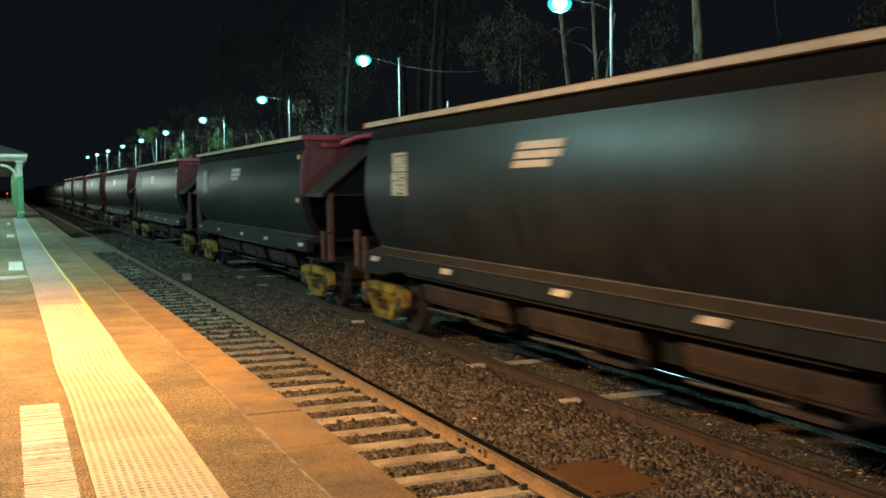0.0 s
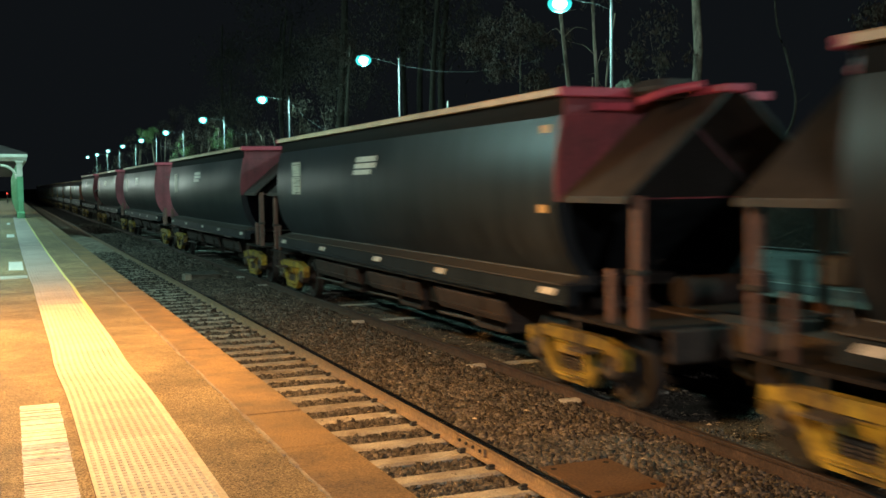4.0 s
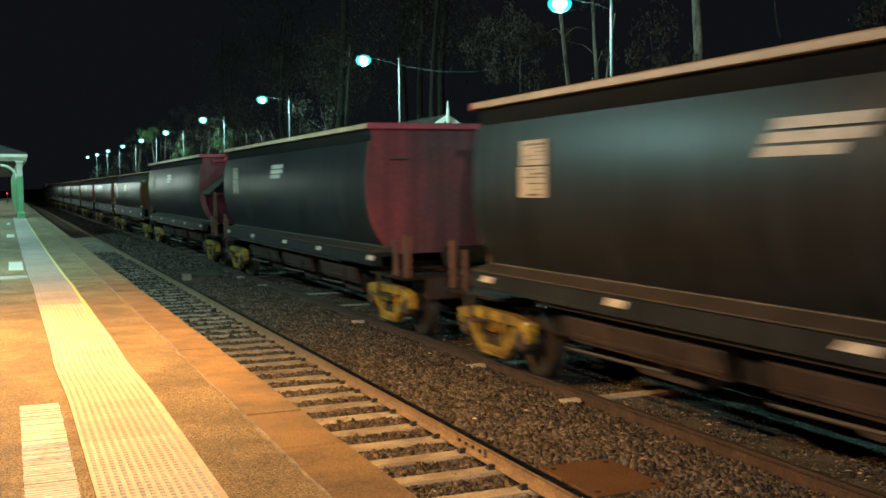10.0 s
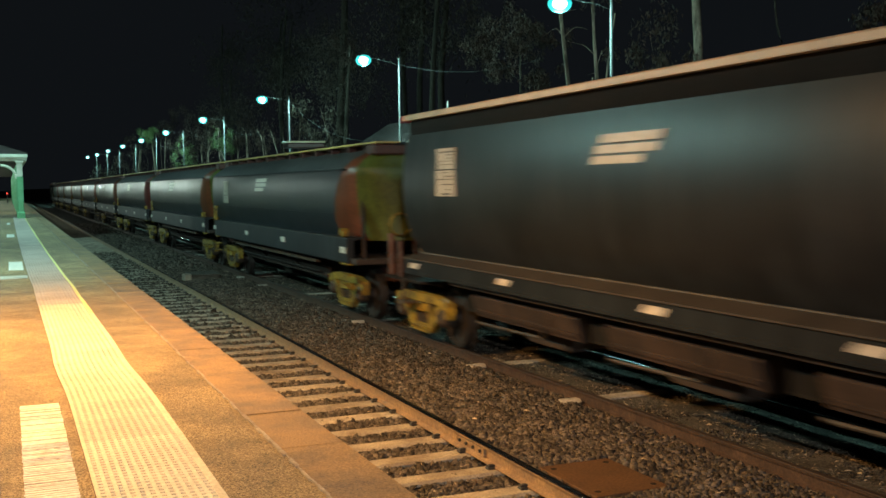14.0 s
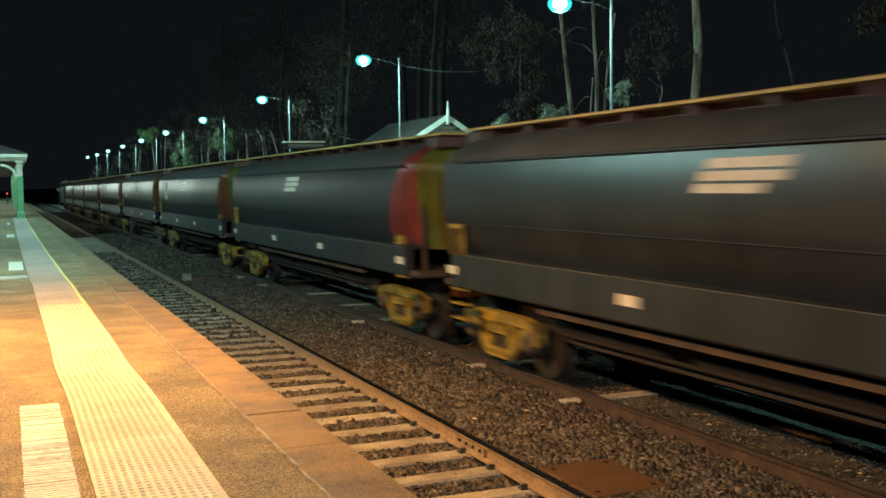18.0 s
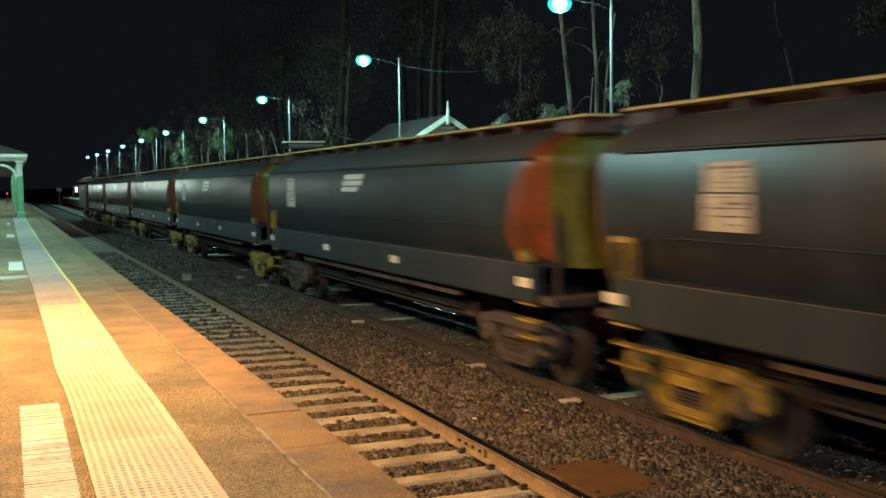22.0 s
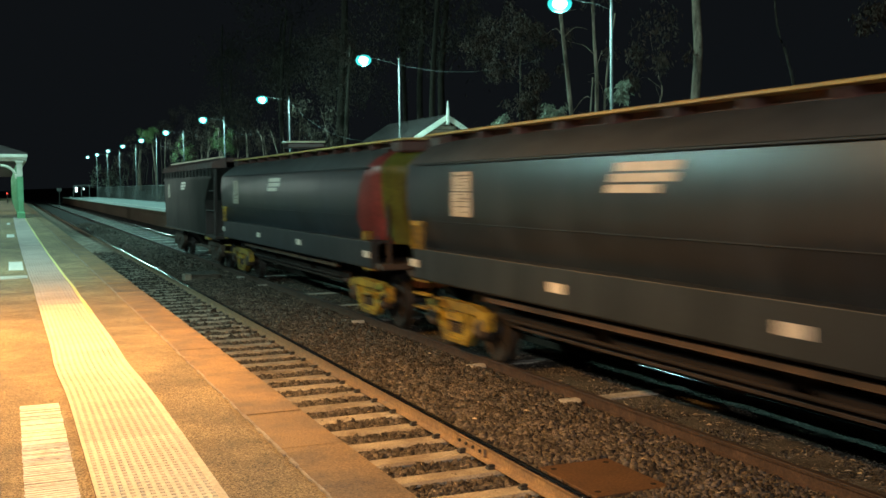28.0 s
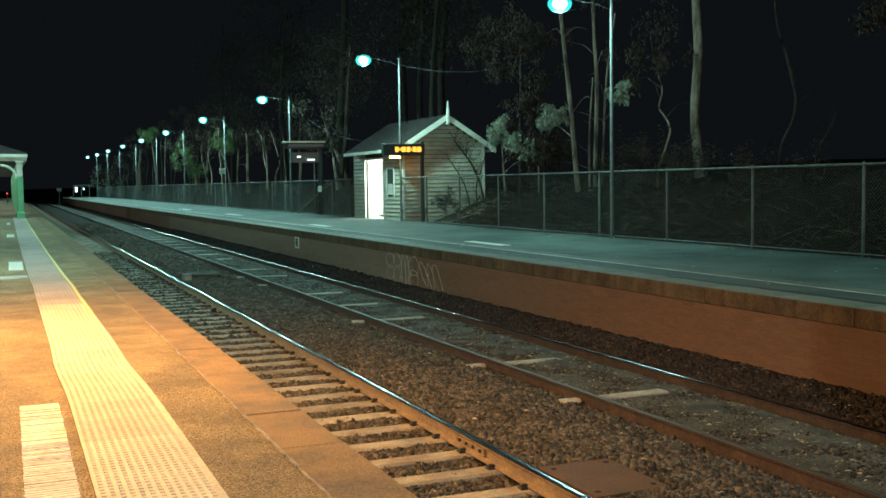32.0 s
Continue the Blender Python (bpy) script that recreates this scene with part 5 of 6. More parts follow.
    # pale saplings between the shed and the next masts
    for k, (x, r0, yz, leafy) in enumerate(((17.2, 0.06, ((73.7, 2.3), (74.1, 3.5), (74.9, 4.7), (75.6, 6.0), (76.9, 6.7)), 0), (17.2, 0.07, ((71.9, 1.9), (71.2, 3.2), (70.3, 4.0), (70.9, 5.0), (72.7, 6.4)), 0),
                                            (17.6, 0.07, ((86.2, 1.8), (86.3, 3.0), (86.2, 5.3), (86.5, 6.7)), 1), (17.6, 0.13, ((82.5, 1.8), (82.4, 3.8), (82.5, 5.4), (82.5, 6.7)), 1),
                                            (17.4, 0.11, ((105.8, 1.7), (105.9, 3.1), (106.2, 5.1)), 1), (17.4, 0.12, ((99.8, 1.3), (99.8, 3.1), (101.6, 5.0), (102.5, 6.5)), 1),
                                            (17.0, 0.06, ((86.0, 2.3), (88.1, 4.4), (90.9, 5.8), (93.4, 7.0)), 0), (18.0, 0.09, ((59.5, 2.2), (60.1, 4.1), (61.2, 5.5), (62.3, 6.9)), 0),
                                            (18.6, 0.2, ((60.6, 2.1), (60.3, 3.4), (59.6, 5.4), (58.9, 7.4), (58.4, 10.5)), 1), (17.6, 0.05, ((69.9, 2.4), (70.4, 4.8), (70.8, 6.5)), 0),
                                            (17.6, 0.1, ((66.9, 1.9), (66.3, 3.5), (66.4, 5.0), (66.0, 6.8)), 1), (18.2, 0.06, ((78.6, 2.2), (78.4, 4.0), (79.0, 6.2)), 1), (18.0, 0.05, ((64.2, 2.2), (64.5, 4.2), (64.0, 6.0)), 0))):
        p = [(x + 0.05 * math.sin(3.0 * i + k), y, z) for i, (y, z) in enumerate(yz)]
        top = p[-1]
        gum(p, r0, r0 * 0.4, [(x - 0.2, top[1] - 0.8, top[2] - 0.6, 0.5, 260), (x + 0.3, top[1] + 0.7, top[2] + 0.1, 0.55, 260)] if leafy else (), DARK_BARK if r0 > 0.15 else BARK, seed=500 + k, size=0.13, bare=4)
    br = thing("fallen_branch", (15.0, 57.4, 0.9), "pale dead branch leaning behind the fence", "branch")
    part("stick", Build().tube([(0, 0.0, 0.0), (0, -1.8, 0.45), (0.03, -4.6, 1.18), (0, -7.4, 1.8)], [0.05, 0.045, 0.035, 0.02], 7), BARK, br, smooth=True)
    part("twig", Build().tube([(0.03, -4.6, 1.18), (0.1, -5.4, 1.62), (0.12, -5.9, 1.7)], [0.018, 0.012, 0.006], 5), BARK, br)
    g = random.Random(31)
    for y in (97, 100, 106, 113, 117, 121, 127, 133, 139, 146, 152, 165, 172, 180, 188):
        x = g.uniform(17.2, 20.5)
        h = g.uniform(4.5, 8.5)
        b = ground_z(x, y)
        ln = g.uniform(-1.6, 1.2)
        p = [(x, y, b), (x + g.uniform(-0.2, 0.2), y + ln * 0.35 + g.uniform(-0.3, 0.3), b + h * 0.35), (x + g.uniform(-0.3, 0.3), y + ln * 0.6 + g.uniform(-0.4, 0.4), b + h * 0.7), (x + g.uniform(-0.4, 0.4), y + ln, b + h)]
        c = [(p[3][0] + g.uniform(-0.8, 0.8), p[3][1] + g.uniform(-1, 1), p[3][2] + g.uniform(-0.5, 0.8), g.uniform(0.5, 0.8), 200) for _ in range(2)]
        gum(p, g.uniform(0.05, 0.12), 0.03, c, BARK if g.random() < 0.3 else DARK_BARK, seed=int(y * 10), size=0.13, bare=3)
    # tall dark crowns behind
    for k, y in enumerate((58, 66, 74, 83, 92, 102, 112, 124, 138)):
        x = g.uniform(23, 28)
        b = ground_z(x, y)
        top = b + g.uniform(15, 21)
        c = [(x + g.uniform(-3, 2), y + g.uniform(-3.5, 3.5), b + g.uniform(7, 19), g.uniform(1.1, 1.7), 380) for _ in range(5)]
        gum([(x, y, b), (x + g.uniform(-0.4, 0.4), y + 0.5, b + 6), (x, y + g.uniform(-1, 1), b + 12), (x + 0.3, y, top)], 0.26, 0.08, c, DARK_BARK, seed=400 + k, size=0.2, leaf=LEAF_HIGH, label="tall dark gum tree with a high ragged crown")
    # low shrubs along the top of the bank
    spots = []
    for k in range(46):
        y = g.uniform(12, 60)
        x = g.uniform(16.6, 20.5)
        spots.append((x, y, ground_z(x, y) + g.uniform(0.1, 0.45), g.uniform(0.18, 0.4), g.randrange(90, 220)))
    for x, y, z in ((18.6, 28.7, 3.5), (18.6, 27.4, 3.35), (18.6, 26.0, 3.2), (18.6, 24.7, 3.05), (18.4, 29.5, 3.0), (18.9, 23.6, 3.0), (17.9, 28.3, 2.9), (17.9, 27.6, 3.05), (18.0, 26.6, 2.95), (17.9, 29.4, 2.8), (18.1, 25.6, 2.85)):
        spots.append((x, y, z, 0.32, 420))
    for x, y, z, sp in ((15.35, 37.6, 1.75, 0.2), (15.75, 37.6, 1.9, 0.22), (16.1, 37.5, 1.6, 0.2), (16.5, 37.2, 1.45, 0.2), (17.0, 37.0, 1.55, 0.22), (17.5, 37.2, 1.8, 0.25), (17.9, 37.0, 2.0, 0.25)):
        spots.append((x, y, z, sp, 260))
    tagged(leaf_mesh("low_scrub", spots, 77, LEAF_DARK, None, 0.07, 0.3), "low dark scrub along the bank", "scrub", kind="stuff")
    # dry twigs and bark on the bank
    b = Build()
    for k in range(2200):
        y = g.uniform(9, 62)
        x = 14.75 + abs(g.gauss(0, 2.4))
        z = ground_z(x, y) + g.uniform(0.0, 0.12)
        a, L = g.uniform(0, 6.283), g.uniform(0.12, 0.7)
        d = Vector((math.cos(a), math.sin(a), g.uniform(-0.05, 0.55)))
        p = Vector((x, y, z))
        q = p + d * L * 0.5 + Vector((0, 0, g.uniform(-0.05, 0.12)))
        b.tube([p, q, p + d * L], [g.uniform(0.004, 0.009), 0.005, 0.002], 3)
    pale = Build()
    for k in range(240):
        x, y = g.uniform(14.8, 17.4), 36.6 + g.gauss(0, 0.6)
        p = Vector((x, y, ground_z(x, y) + g.uniform(0.01, 0.14)))
        a, L = g.uniform(0, 6.283), g.uniform(0.08, 0.4)
        d = Vector((math.cos(a), math.sin(a), g.uniform(-0.1, 0.5)))
        pale.tube([p, p + d * L * 0.5, p + d * L], [0.012, 0.01, 0.003], 3)
    tagged(part("leaf_litter", pale, LITTER), "pale dry leaf litter and sticks beside the shed", "litter", kind="stuff")
    tagged(part("dry_twigs", b, TWIG), "pale dry twigs and fallen branches on the bank", "twigs", kind="stuff")


woods()

# ---- wagons: y along the wagon, 0 at the data panel, front at negative y ----
def levels(rows):
    """Rings at rows of (z, half width, front y, rear y, corner radius in plan)."""
    rings = []
    for z, w, yf, yr, q, *back in rows:
        q = min(q, w * 0.96)
        qr = back[0] if back else q
        r = []
        for sx, sy, a0 in ((-1, -1, math.pi), (1, -1, 1.5 * math.pi), (1, 1, 0), (-1, 1, 0.5 * math.pi)):
            c = q if sy < 0 else qr
            ox, oy = sx * (w - c), (yf + c) if sy < 0 else (yr - c)
            for k in range(8):
                a = a0 + math.pi / 2 * k / 7
                r.append((ox + c * math.cos(a), oy + c * math.sin(a), z))
        rings.append(r)
    return rings


def shell(rows, side_mat, end_mat, parent, side_label="", end_label="", split=1, far_mat=None, far_label="", roof_from=99, roof=None, front_from=0, rear_from=0):
    """Body sides, ends, roof and floor as separate parts of one loft."""
    rings = levels(rows)
    n = 32
    side_l, side_r, front, rear, front_far, slope = Build(), Build(), Build(), Build(), Build(), Build()
    for i, (lo, hi) in enumerate(zip(rings, rings[1:])):
        for j in range(n):
            k = (j + 1) % n
            q = [lo[j], lo[k], hi[k], hi[j]]
            # corners: 0-7 front left, 8-15 front right, 16-23 rear right, 24-31 rear left
            tgt = front if split <= j <= 14 - split else side_r if j < 16 + split else rear if j <= 30 - split else side_l
            if j < split:
                tgt = side_l
            if tgt is front and far_mat and j >= 3:
                tgt = front_far
            if (tgt is front and i < front_from) or (tgt is rear and i < rear_from):
                continue
            if i >= roof_from and tgt in (side_l, side_r):
                tgt = slope
            tgt.add(q, [(0, 1, 2, 3)])
    for b, nm, m, lb in ((side_l, "side", side_mat, side_label), (side_r, "side", side_mat, side_label), (front, "end_wall", end_mat, end_label), (rear, "end_wall", end_mat, end_label)):
        part(nm, b, m, parent, lb, smooth=True, weld=True)
    if far_mat:
        part("end_wall", front_far, far_mat, parent, far_label, smooth=True, weld=True)
    if slope.f:
        nm, m, lb = roof or ("roof_slope", WAG_ROOF, "dull grey roof slope")
        part(nm, slope, m, parent, lb, smooth=True, weld=True)
    part("cover", Build().add(rings[-1], [tuple(range(n))]), GRIME, parent)
    part("body_floor", Build().add(rings[0], [tuple(range(n))]), GRIME, parent)


def bogie(parent, y, paint, label):
    bg = new("bogie")
    bg.empty_display_size = 0.2
    bg.parent = parent
    bg.location = (0, y, 0)
    bg["label"] = label
    for s in (-1, 1):
        x0, x1 = s * 1.0, s * 1.13
        f = Build()
        f.prof_x([(-1.08, 0.56), (-1.06, 0.7), (-0.62, 0.77), (0.62, 0.77), (1.06, 0.7), (1.08, 0.56), (0.76, 0.64), (-0.76, 0.64)], x0, x1)
        for q in (-1, 1):
            f.prof_x([(q * 0.88, 0.66), (q * 0.42, 0.2), (q * 0.28, 0.25), (q * 0.72, 0.66)], x0 + s * 0.004, x1 - s * 0.004)
            f.prof_x([(q * 0.38, 0.66), (q * 0.36, 0.26), (q * 0.28, 0.26), (q * 0.28, 0.66)], x0 + s * 0.008, x1 - s * 0.008)
            f.prof_x([(q * 1.08, 0.58), (q * 1.06, 0.46), (q * 0.99, 0.44), (q * 0.95, 0.6)], x0 + s * 0.004, x1 - s * 0.004)
            f.prof_x([(q * 0.68, 0.6), (q * 0.66, 0.47), (q * 0.61, 0.49), (q * 0.6, 0.6)], x0 + s * 0.004, x1 - s * 0.004)
        f.prof_x([(-0.42, 0.24), (-0.36, 0.17), (0.36, 0.17), (0.42, 0.24), (0.36, 0.31), (-0.36, 0.31)], x0, x1)
        part("side_frame", f, paint, bg)
        part("spring_seat", Build().box(s * 1.0, s * 1.16, -0.3, 0.3, 0.235, 0.262, 0.006), paint, bg)
        part("bolster_end", Build().box(s * 0.96, s * 1.15, -0.27, 0.27, 0.5, 0.62, 0.02), paint, bg)
        for yy in (-0.17, 0.0, 0.17):
            rings = []
            for k in range(13):
                rings.append([(s * 1.07 + 0.066 * (1 if k % 2 else 0.7) * math.cos(u), yy + 0.066 * (1 if k % 2 else 0.7) * math.sin(u), 0.27 + 0.22 * k / 12) for u in [math.pi / 4 * j for j in range(8)]])
            part("spring", Build().loft(rings), BOGIE_OLD, bg)
        for q in (-0.84, 0.84):
            part("axle_box", Build().tube([(s * 0.98, q, 0.46), (s * 1.12, q, 0.46), (s * 1.17, q, 0.46)], [0.14, 0.14, 0.1], 12), BOGIE_OLD, bg, "rusty bearing cap")
            for k in range(3):
                u = 2.1 * k + 0.5
                part("cap_bolt", Build().tube([(s * 1.165, q + 0.075 * math.cos(u), 0.46 + 0.075 * math.sin(u)), (s * 1.185, q + 0.075 * math.cos(u), 0.46 + 0.075 * math.sin(u))], 0.018, 6), DARK, bg)
            part("brake_shoe", Build().prof_x([(q * 0.42, 0.3), (q * 0.46, 0.3), (q * 0.46, 0.6), (q * 0.42, 0.6)], s * 0.76, s * 0.86), GRIME, bg)
    part("bolster", Build().box(-1.12, 1.12, -0.2, 0.2, 0.5, 0.63, 0.02).box(-0.3, 0.3, -0.25, 0.25, 0.63, 0.86, 0.02), GRIME, bg)
    for q in (-0.84, 0.84):
        w = Build()
        for s in (-1, 1):
            rings = [[(s * x, r * math.cos(u), r * math.sin(u)) for u in [2 * math.pi * j / 24 for j in range(24)]] for x, r in ((0.735, 0.48), (0.765, 0.48), (0.768, 0.452), (0.87, 0.445), (0.872, 0.38), (0.84, 0.36), (0.84, 0.12), (0.9, 0.11))]
            w.loft(rings)
        w.tube([(-1.05, 0, 0), (1.05, 0, 0)], 0.075, 10)
        for k in range(4):
            a = math.pi / 2 * k + 0.4
            for s in (-1, 1):
                w.tube([(s * 0.83, 0.24 * math.cos(a), 0.24 * math.sin(a)), (s * 0.86, 0.24 * math.cos(a), 0.24 * math.sin(a))], 0.04, 6)
        ob = part("wheelset", w, STEEL, bg, "steel wheels on an axle")
        ob.location = (0, q, 0.455)
    return bg


def couplers(parent, yf, yr):
    for y, s in ((yf, -1), (yr, 1)):
        part("coupler", Build().box(-0.1, 0.1, min(y, y + s * 0.62), max(y, y + s * 0.62), 0.72, 0.94, 0.03).box(-0.17, 0.17, min(y + s * 0.42, y + s * 0.62), max(y + s * 0.42, y + s * 0.62), 0.68, 0.98, 0.04), GRIME, parent)
        for q in (-0.55, 0.5):
            part("brake_hose", Build().tube([(q, y, 0.85), (q, y + s * 0.12, 0.6), (q * 0.7, y + s * 0.35, 0.45), (q * 0.5, y + s * 0.5, 0.6)], 0.022, 6), DARK, parent)


def logo(parent, x, y, z, k=1.0):
    """Slanted mark of stacked pale bars; y, z: its middle."""
    L, H, slant = 1.12 * k, 0.3 * k, 0.19 * k
    for lo, hi, a, e in ((0.71, 1.0, 0.04, 1.0), (0.355, 0.63, 0.0, 1.0), (0.0, 0.27, 0.0, 0.82)):
        pts = [(y + L / 2 - q * L - (h - 0.5) * slant, z + (h - 0.5) * H) for q, h in ((a, lo), (e, lo), (e, hi), (a, hi))]
        part("mark_bar", Build().prof_x(pts, x, x + 0.008), REFLECT, parent, "pale painted bar of a mark")


def data_panel(parent, x, z0, z1, w=0.62, lean=0.0):
    """Two stacked plates of small writing; lean: metres that the upper one stands back."""
    pn = part("data_panel", Build().box(x, x + 0.012, -w / 2, w / 2, z0, z0 + 0.54 * (z1 - z0), 0.003), PANEL, parent, "pale data panel with rows of small writing")
    zs = z0 + 0.565 * (z1 - z0)
    part("upper_panel", Build().box(x + lean, x + lean + 0.012, -w / 2, w * 0.44, zs, z1, 0.003), PANEL, pn)
    g = random.Random(5)
    for z_top, z_end, xx in ((z1 - 0.04, zs + 0.03, x + lean), (z0 + 0.5 * (z1 - z0), z0 + 0.03, x)):
        z = z_top
        while z > z_end:
            h = g.choice((0.008, 0.014, 0.024))
            y = -w / 2 + 0.04 + g.uniform(0, 0.1)
            for k in range(g.choice((1, 2, 3))):
                e = min(y + g.uniform(0.06, 0.2), w * 0.36)
                if e > y + 0.03:
                    part("text_bar", Build().box(xx - 0.003, xx + 0.002, y, e, z - h, z), INK, pn)
                y = e + g.uniform(0.03, 0.09)
            z -= g.choice((0.045, 0.055, 0.07))
    return pn


# half width of the barrel-shaped side at each height
BARREL = ((1.28, 0.98), (1.36, 1.08), (1.46, 1.17), (1.58, 1.26), (1.72, 1.335), (1.88, 1.39), (2.05, 1.425), (2.25, 1.45), (2.45, 1.458), (2.65, 1.45), (2.82, 1.434), (2.97, 1.411), (3.1, 1.386), (3.2, 1.365))


def wagon_a(hoods, label, plate=False, skirt=False, yf=-11.25):
    w = thing("hopper_wagon", (C2, 0, 0), label, "freight wagon", "wagons of the goods train")
    yr = 1.62
    rows = [(z, hw, yf, yr, 0.03) for z, hw in BARREL] + [(3.205, 1.335, yf, yr, 0.03), (3.43, 1.33, yf, yr, 0.03)]
    shell(rows, WAG_A, MAROON, w, "dark grey-brown painted side", "maroon painted end", roof_from=len(BARREL) - 1, roof=("coaming", COAMING_SHADE, "sooty black recessed band under the top edge"),
          front_from=7 if "front" in hoods else 0, rear_from=7 if "rear" in hoods else 0)
    for s in (-1, 1):
        part("top_chord", Build().box(s * 1.31, s * 1.42, yf - 0.04, yr + 0.04, 3.42, 3.5, 0.012), ALU, w, "pale worn top edge")
        # ledge colour lifted above the sill's for the light it catches
        part("ledge", Build().prof_y([(s * 1.05, 1.415), (s * 1.17, 1.405), (s * 1.43, 1.34), (s * 1.43, 1.32), (s * 1.05, 1.32)], yf - 0.1, yr + 0.1), LEDGE, w, "sloping ledge under the side, paler for the light it catches")
        # thin pale strip in place of the ledge's highlight
        part("ledge_lip", Build().box(s * 1.13, s * 1.17, yf, yr, 1.4, 1.416), ZINC, w, "pale strip along the edge, a painted highlight")
        part("side_sill", Build().prof_y([(s * 1.05, 1.33), (s * 1.4, 1.322), (s * 1.4, 1.15), (s * 1.415, 1.135), (s * 1.415, 1.1), (s * 1.25, 1.1), (s * 1.25, 1.25), (s * 1.05, 1.25)], yf - 0.15, yr + 0.1), WAG_A, w)
        for e, q in ((yf, -1), (yr, 1)):
            part("end_sill", Build().prof_y([(s * 0.2, 0.98), (s * 1.3, 0.98), (s * 1.3, 0.945), (s * 0.95, 0.945), (s * 0.9, 0.86), (s * 0.2, 0.86)], min(e - q * 0.3, e + q * 1.36), max(e - q * 0.3, e + q * 1.36)), SOOT, w)
            part("corner_step", Build().box(s * 1.2, s * 1.4, min(e + q * 0.12, e + q * 0.5), max(e + q * 0.12, e + q * 0.5), 0.62, 0.65).box(s * 1.34, s * 1.37, e + q * 0.3 - 0.02, e + q * 0.3 + 0.02, 0.64, 1.0), BOGIE_OLD, w, "worn step")
        for y in (1.3, -1.75, -5.02, -7.75, -10.95):
            part("reflector", Build().prof_x([(y + 0.22, 1.195), (y - 0.13, 1.195), (y - 0.22, 1.275), (y + 0.13, 1.275)], s * 1.398, s * 1.409), REFLECT, w, "pale slanted reflector strip")
        if len(hoods) == 2:
            for z, hw in ((2.16, 1.44), (3.06, 1.392)):
                part("marker", Build().box(s * (hw - 0.02), s * (hw + 0.012), yf + 0.22, yf + 0.42, z - 0.04, z + 0.05), AMBER, w, "small amber reflector")
        part("pipe", Build().tube([(s * 1.3, yf + 2.0, 1.055), (s * 1.3, yr - 1.5, 1.055)], 0.026, 8), PIPE, w, "bright worn air pipe", smooth=True)
        for a, e in ((-9.3, -6.98), (-6.22, -3.75), (-3.12, -0.3)):
            part("discharge_door", Build().prof_y([(s * 1.04, 0.66), (s * 1.08, 0.64), (s * 1.17, 0.91), (s * 1.12, 0.94)], a, e), DOOR_RUST, w, "rust-brown sloping discharge door")
            part("door_rib", Build().prof_y([(s * 1.07, 0.7), (s * 1.12, 0.69), (s * 1.135, 0.735), (s * 1.09, 0.75)], a + 0.05, e - 0.05), DOOR_RUST, w)
            part("door_lever", Build().tube([(s * 1.16, a + 0.5, 1.0), (s * 1.12, a + 0.9, 0.58), (s * 1.1, e, 0.545)], 0.022, 6), LEDGE, w)
            # black boxes, so that the door gaps read as shade
            part("hinge_bracket", Build().box(s * 0.85, s * 1.02, e + 0.1, e + 0.5, 0.66, 1.1, 0.02), COAMING_SHADE, w)
    for y, s in ((yf, -1), (yr, 1)):
        hood = (s < 0 and "front" in hoods) or (s > 0 and "rear" in hoods)
        part("end_chord", Build().box(-1.43, 1.43, min(y, y + s * 0.1), max(y, y + s * 0.1), 3.4, 3.505, 0.012), CHORD_RED, w, "end chord brightened from maroon for the lamp light")
        for q in (-1, 1):
            part("end_post", Build().box(q * 1.2 - 0.045, q * 1.2 + 0.045, y + s * 1.2, y + s * 1.29, 0.97, 2.32 if hood else 1.66, 0.015), POST_RED, w, "worn red-brown end stanchion")
            part("handrail", Build().box(q * 1.22 - 0.03, q * 1.22 + 0.03, y + s * 0.74, y + s * 0.82, 0.97, 1.55, 0.012), POST_RED, w)
            if hood:
                part("post_clamp", Build().box(q * 1.2 - 0.07, q * 1.2 + 0.07, y + s * 1.24 - 0.075, y + s * 1.24 + 0.075, 1.52, 1.57, 0.006), LEDGE, w)
                part("hood_panel", Build().loft([[(q * 1.36, y + s * a, 2.26), (q * 0.1, y + s * a, 3.35), (q * 0.1, y + s * a, 3.4), (q * 1.36, y + s * a, 2.31)] for a in (0.02, 1.28)]), BROWN, w, "sloping brown end hood")
                part("hood_edge", Build().prof_x([(y + s * 0.02, 2.24), (y + s * 1.29, 2.24), (y + s * 1.29, 2.3), (y + s * 0.02, 2.3)], q * 1.33, q * 1.38), LEDGE, w)
            else:
                part("end_grab", Build().tube([(q * 1.0, y + s * 0.06, 2.9), (q * 0.7, y + s * 0.06, 2.9)], 0.012, 6), ZINC, w)
        if hood:
            inward = 2.0 if skirt else 1.15
            rows2 = [[(-hw + 0.008, y - s * (2.25 - z) * inward, z), (hw - 0.008, y - s * (2.25 - z) * inward, z)] for z, hw in BARREL if z < 2.3]
            sheet = Build()
            for lo, hi in zip(rows2, rows2[1:]):
                sheet.add([lo[0], lo[1], hi[1], hi[0]], [(0, 1, 2, 3)])
            # the hood's shade on the end wall, as a thin black sheet
            part("shaded_sheet", Build().prof_y([(-1.33, 2.27), (1.33, 2.27), (0.1, 3.33), (-0.1, 3.33)], y + s * 0.002, y + s * 0.012), COAMING_SHADE, w, "black sheet painting the shade under the hood")
            part("slope_sheet", sheet, WAG_A if skirt else MAROON, w, "dark grey sloping lower end sheet" if skirt else "maroon sloping lower end sheet", smooth=True, weld=True)
            for q in (-1, 1):
                rim = Build().loft([[(q * (hw + 0.004), y + s * 0.012, z), (q * (hw - 0.16), y + s * 0.012, z), (q * (hw - 0.16), y - s * 0.01, z), (q * (hw + 0.004), y - s * 0.01, z)] for z, hw in BARREL if z < 2.3])
                part("end_rim", rim, WAG_A if skirt else MAROON, w, "painted rim along the side sheet")
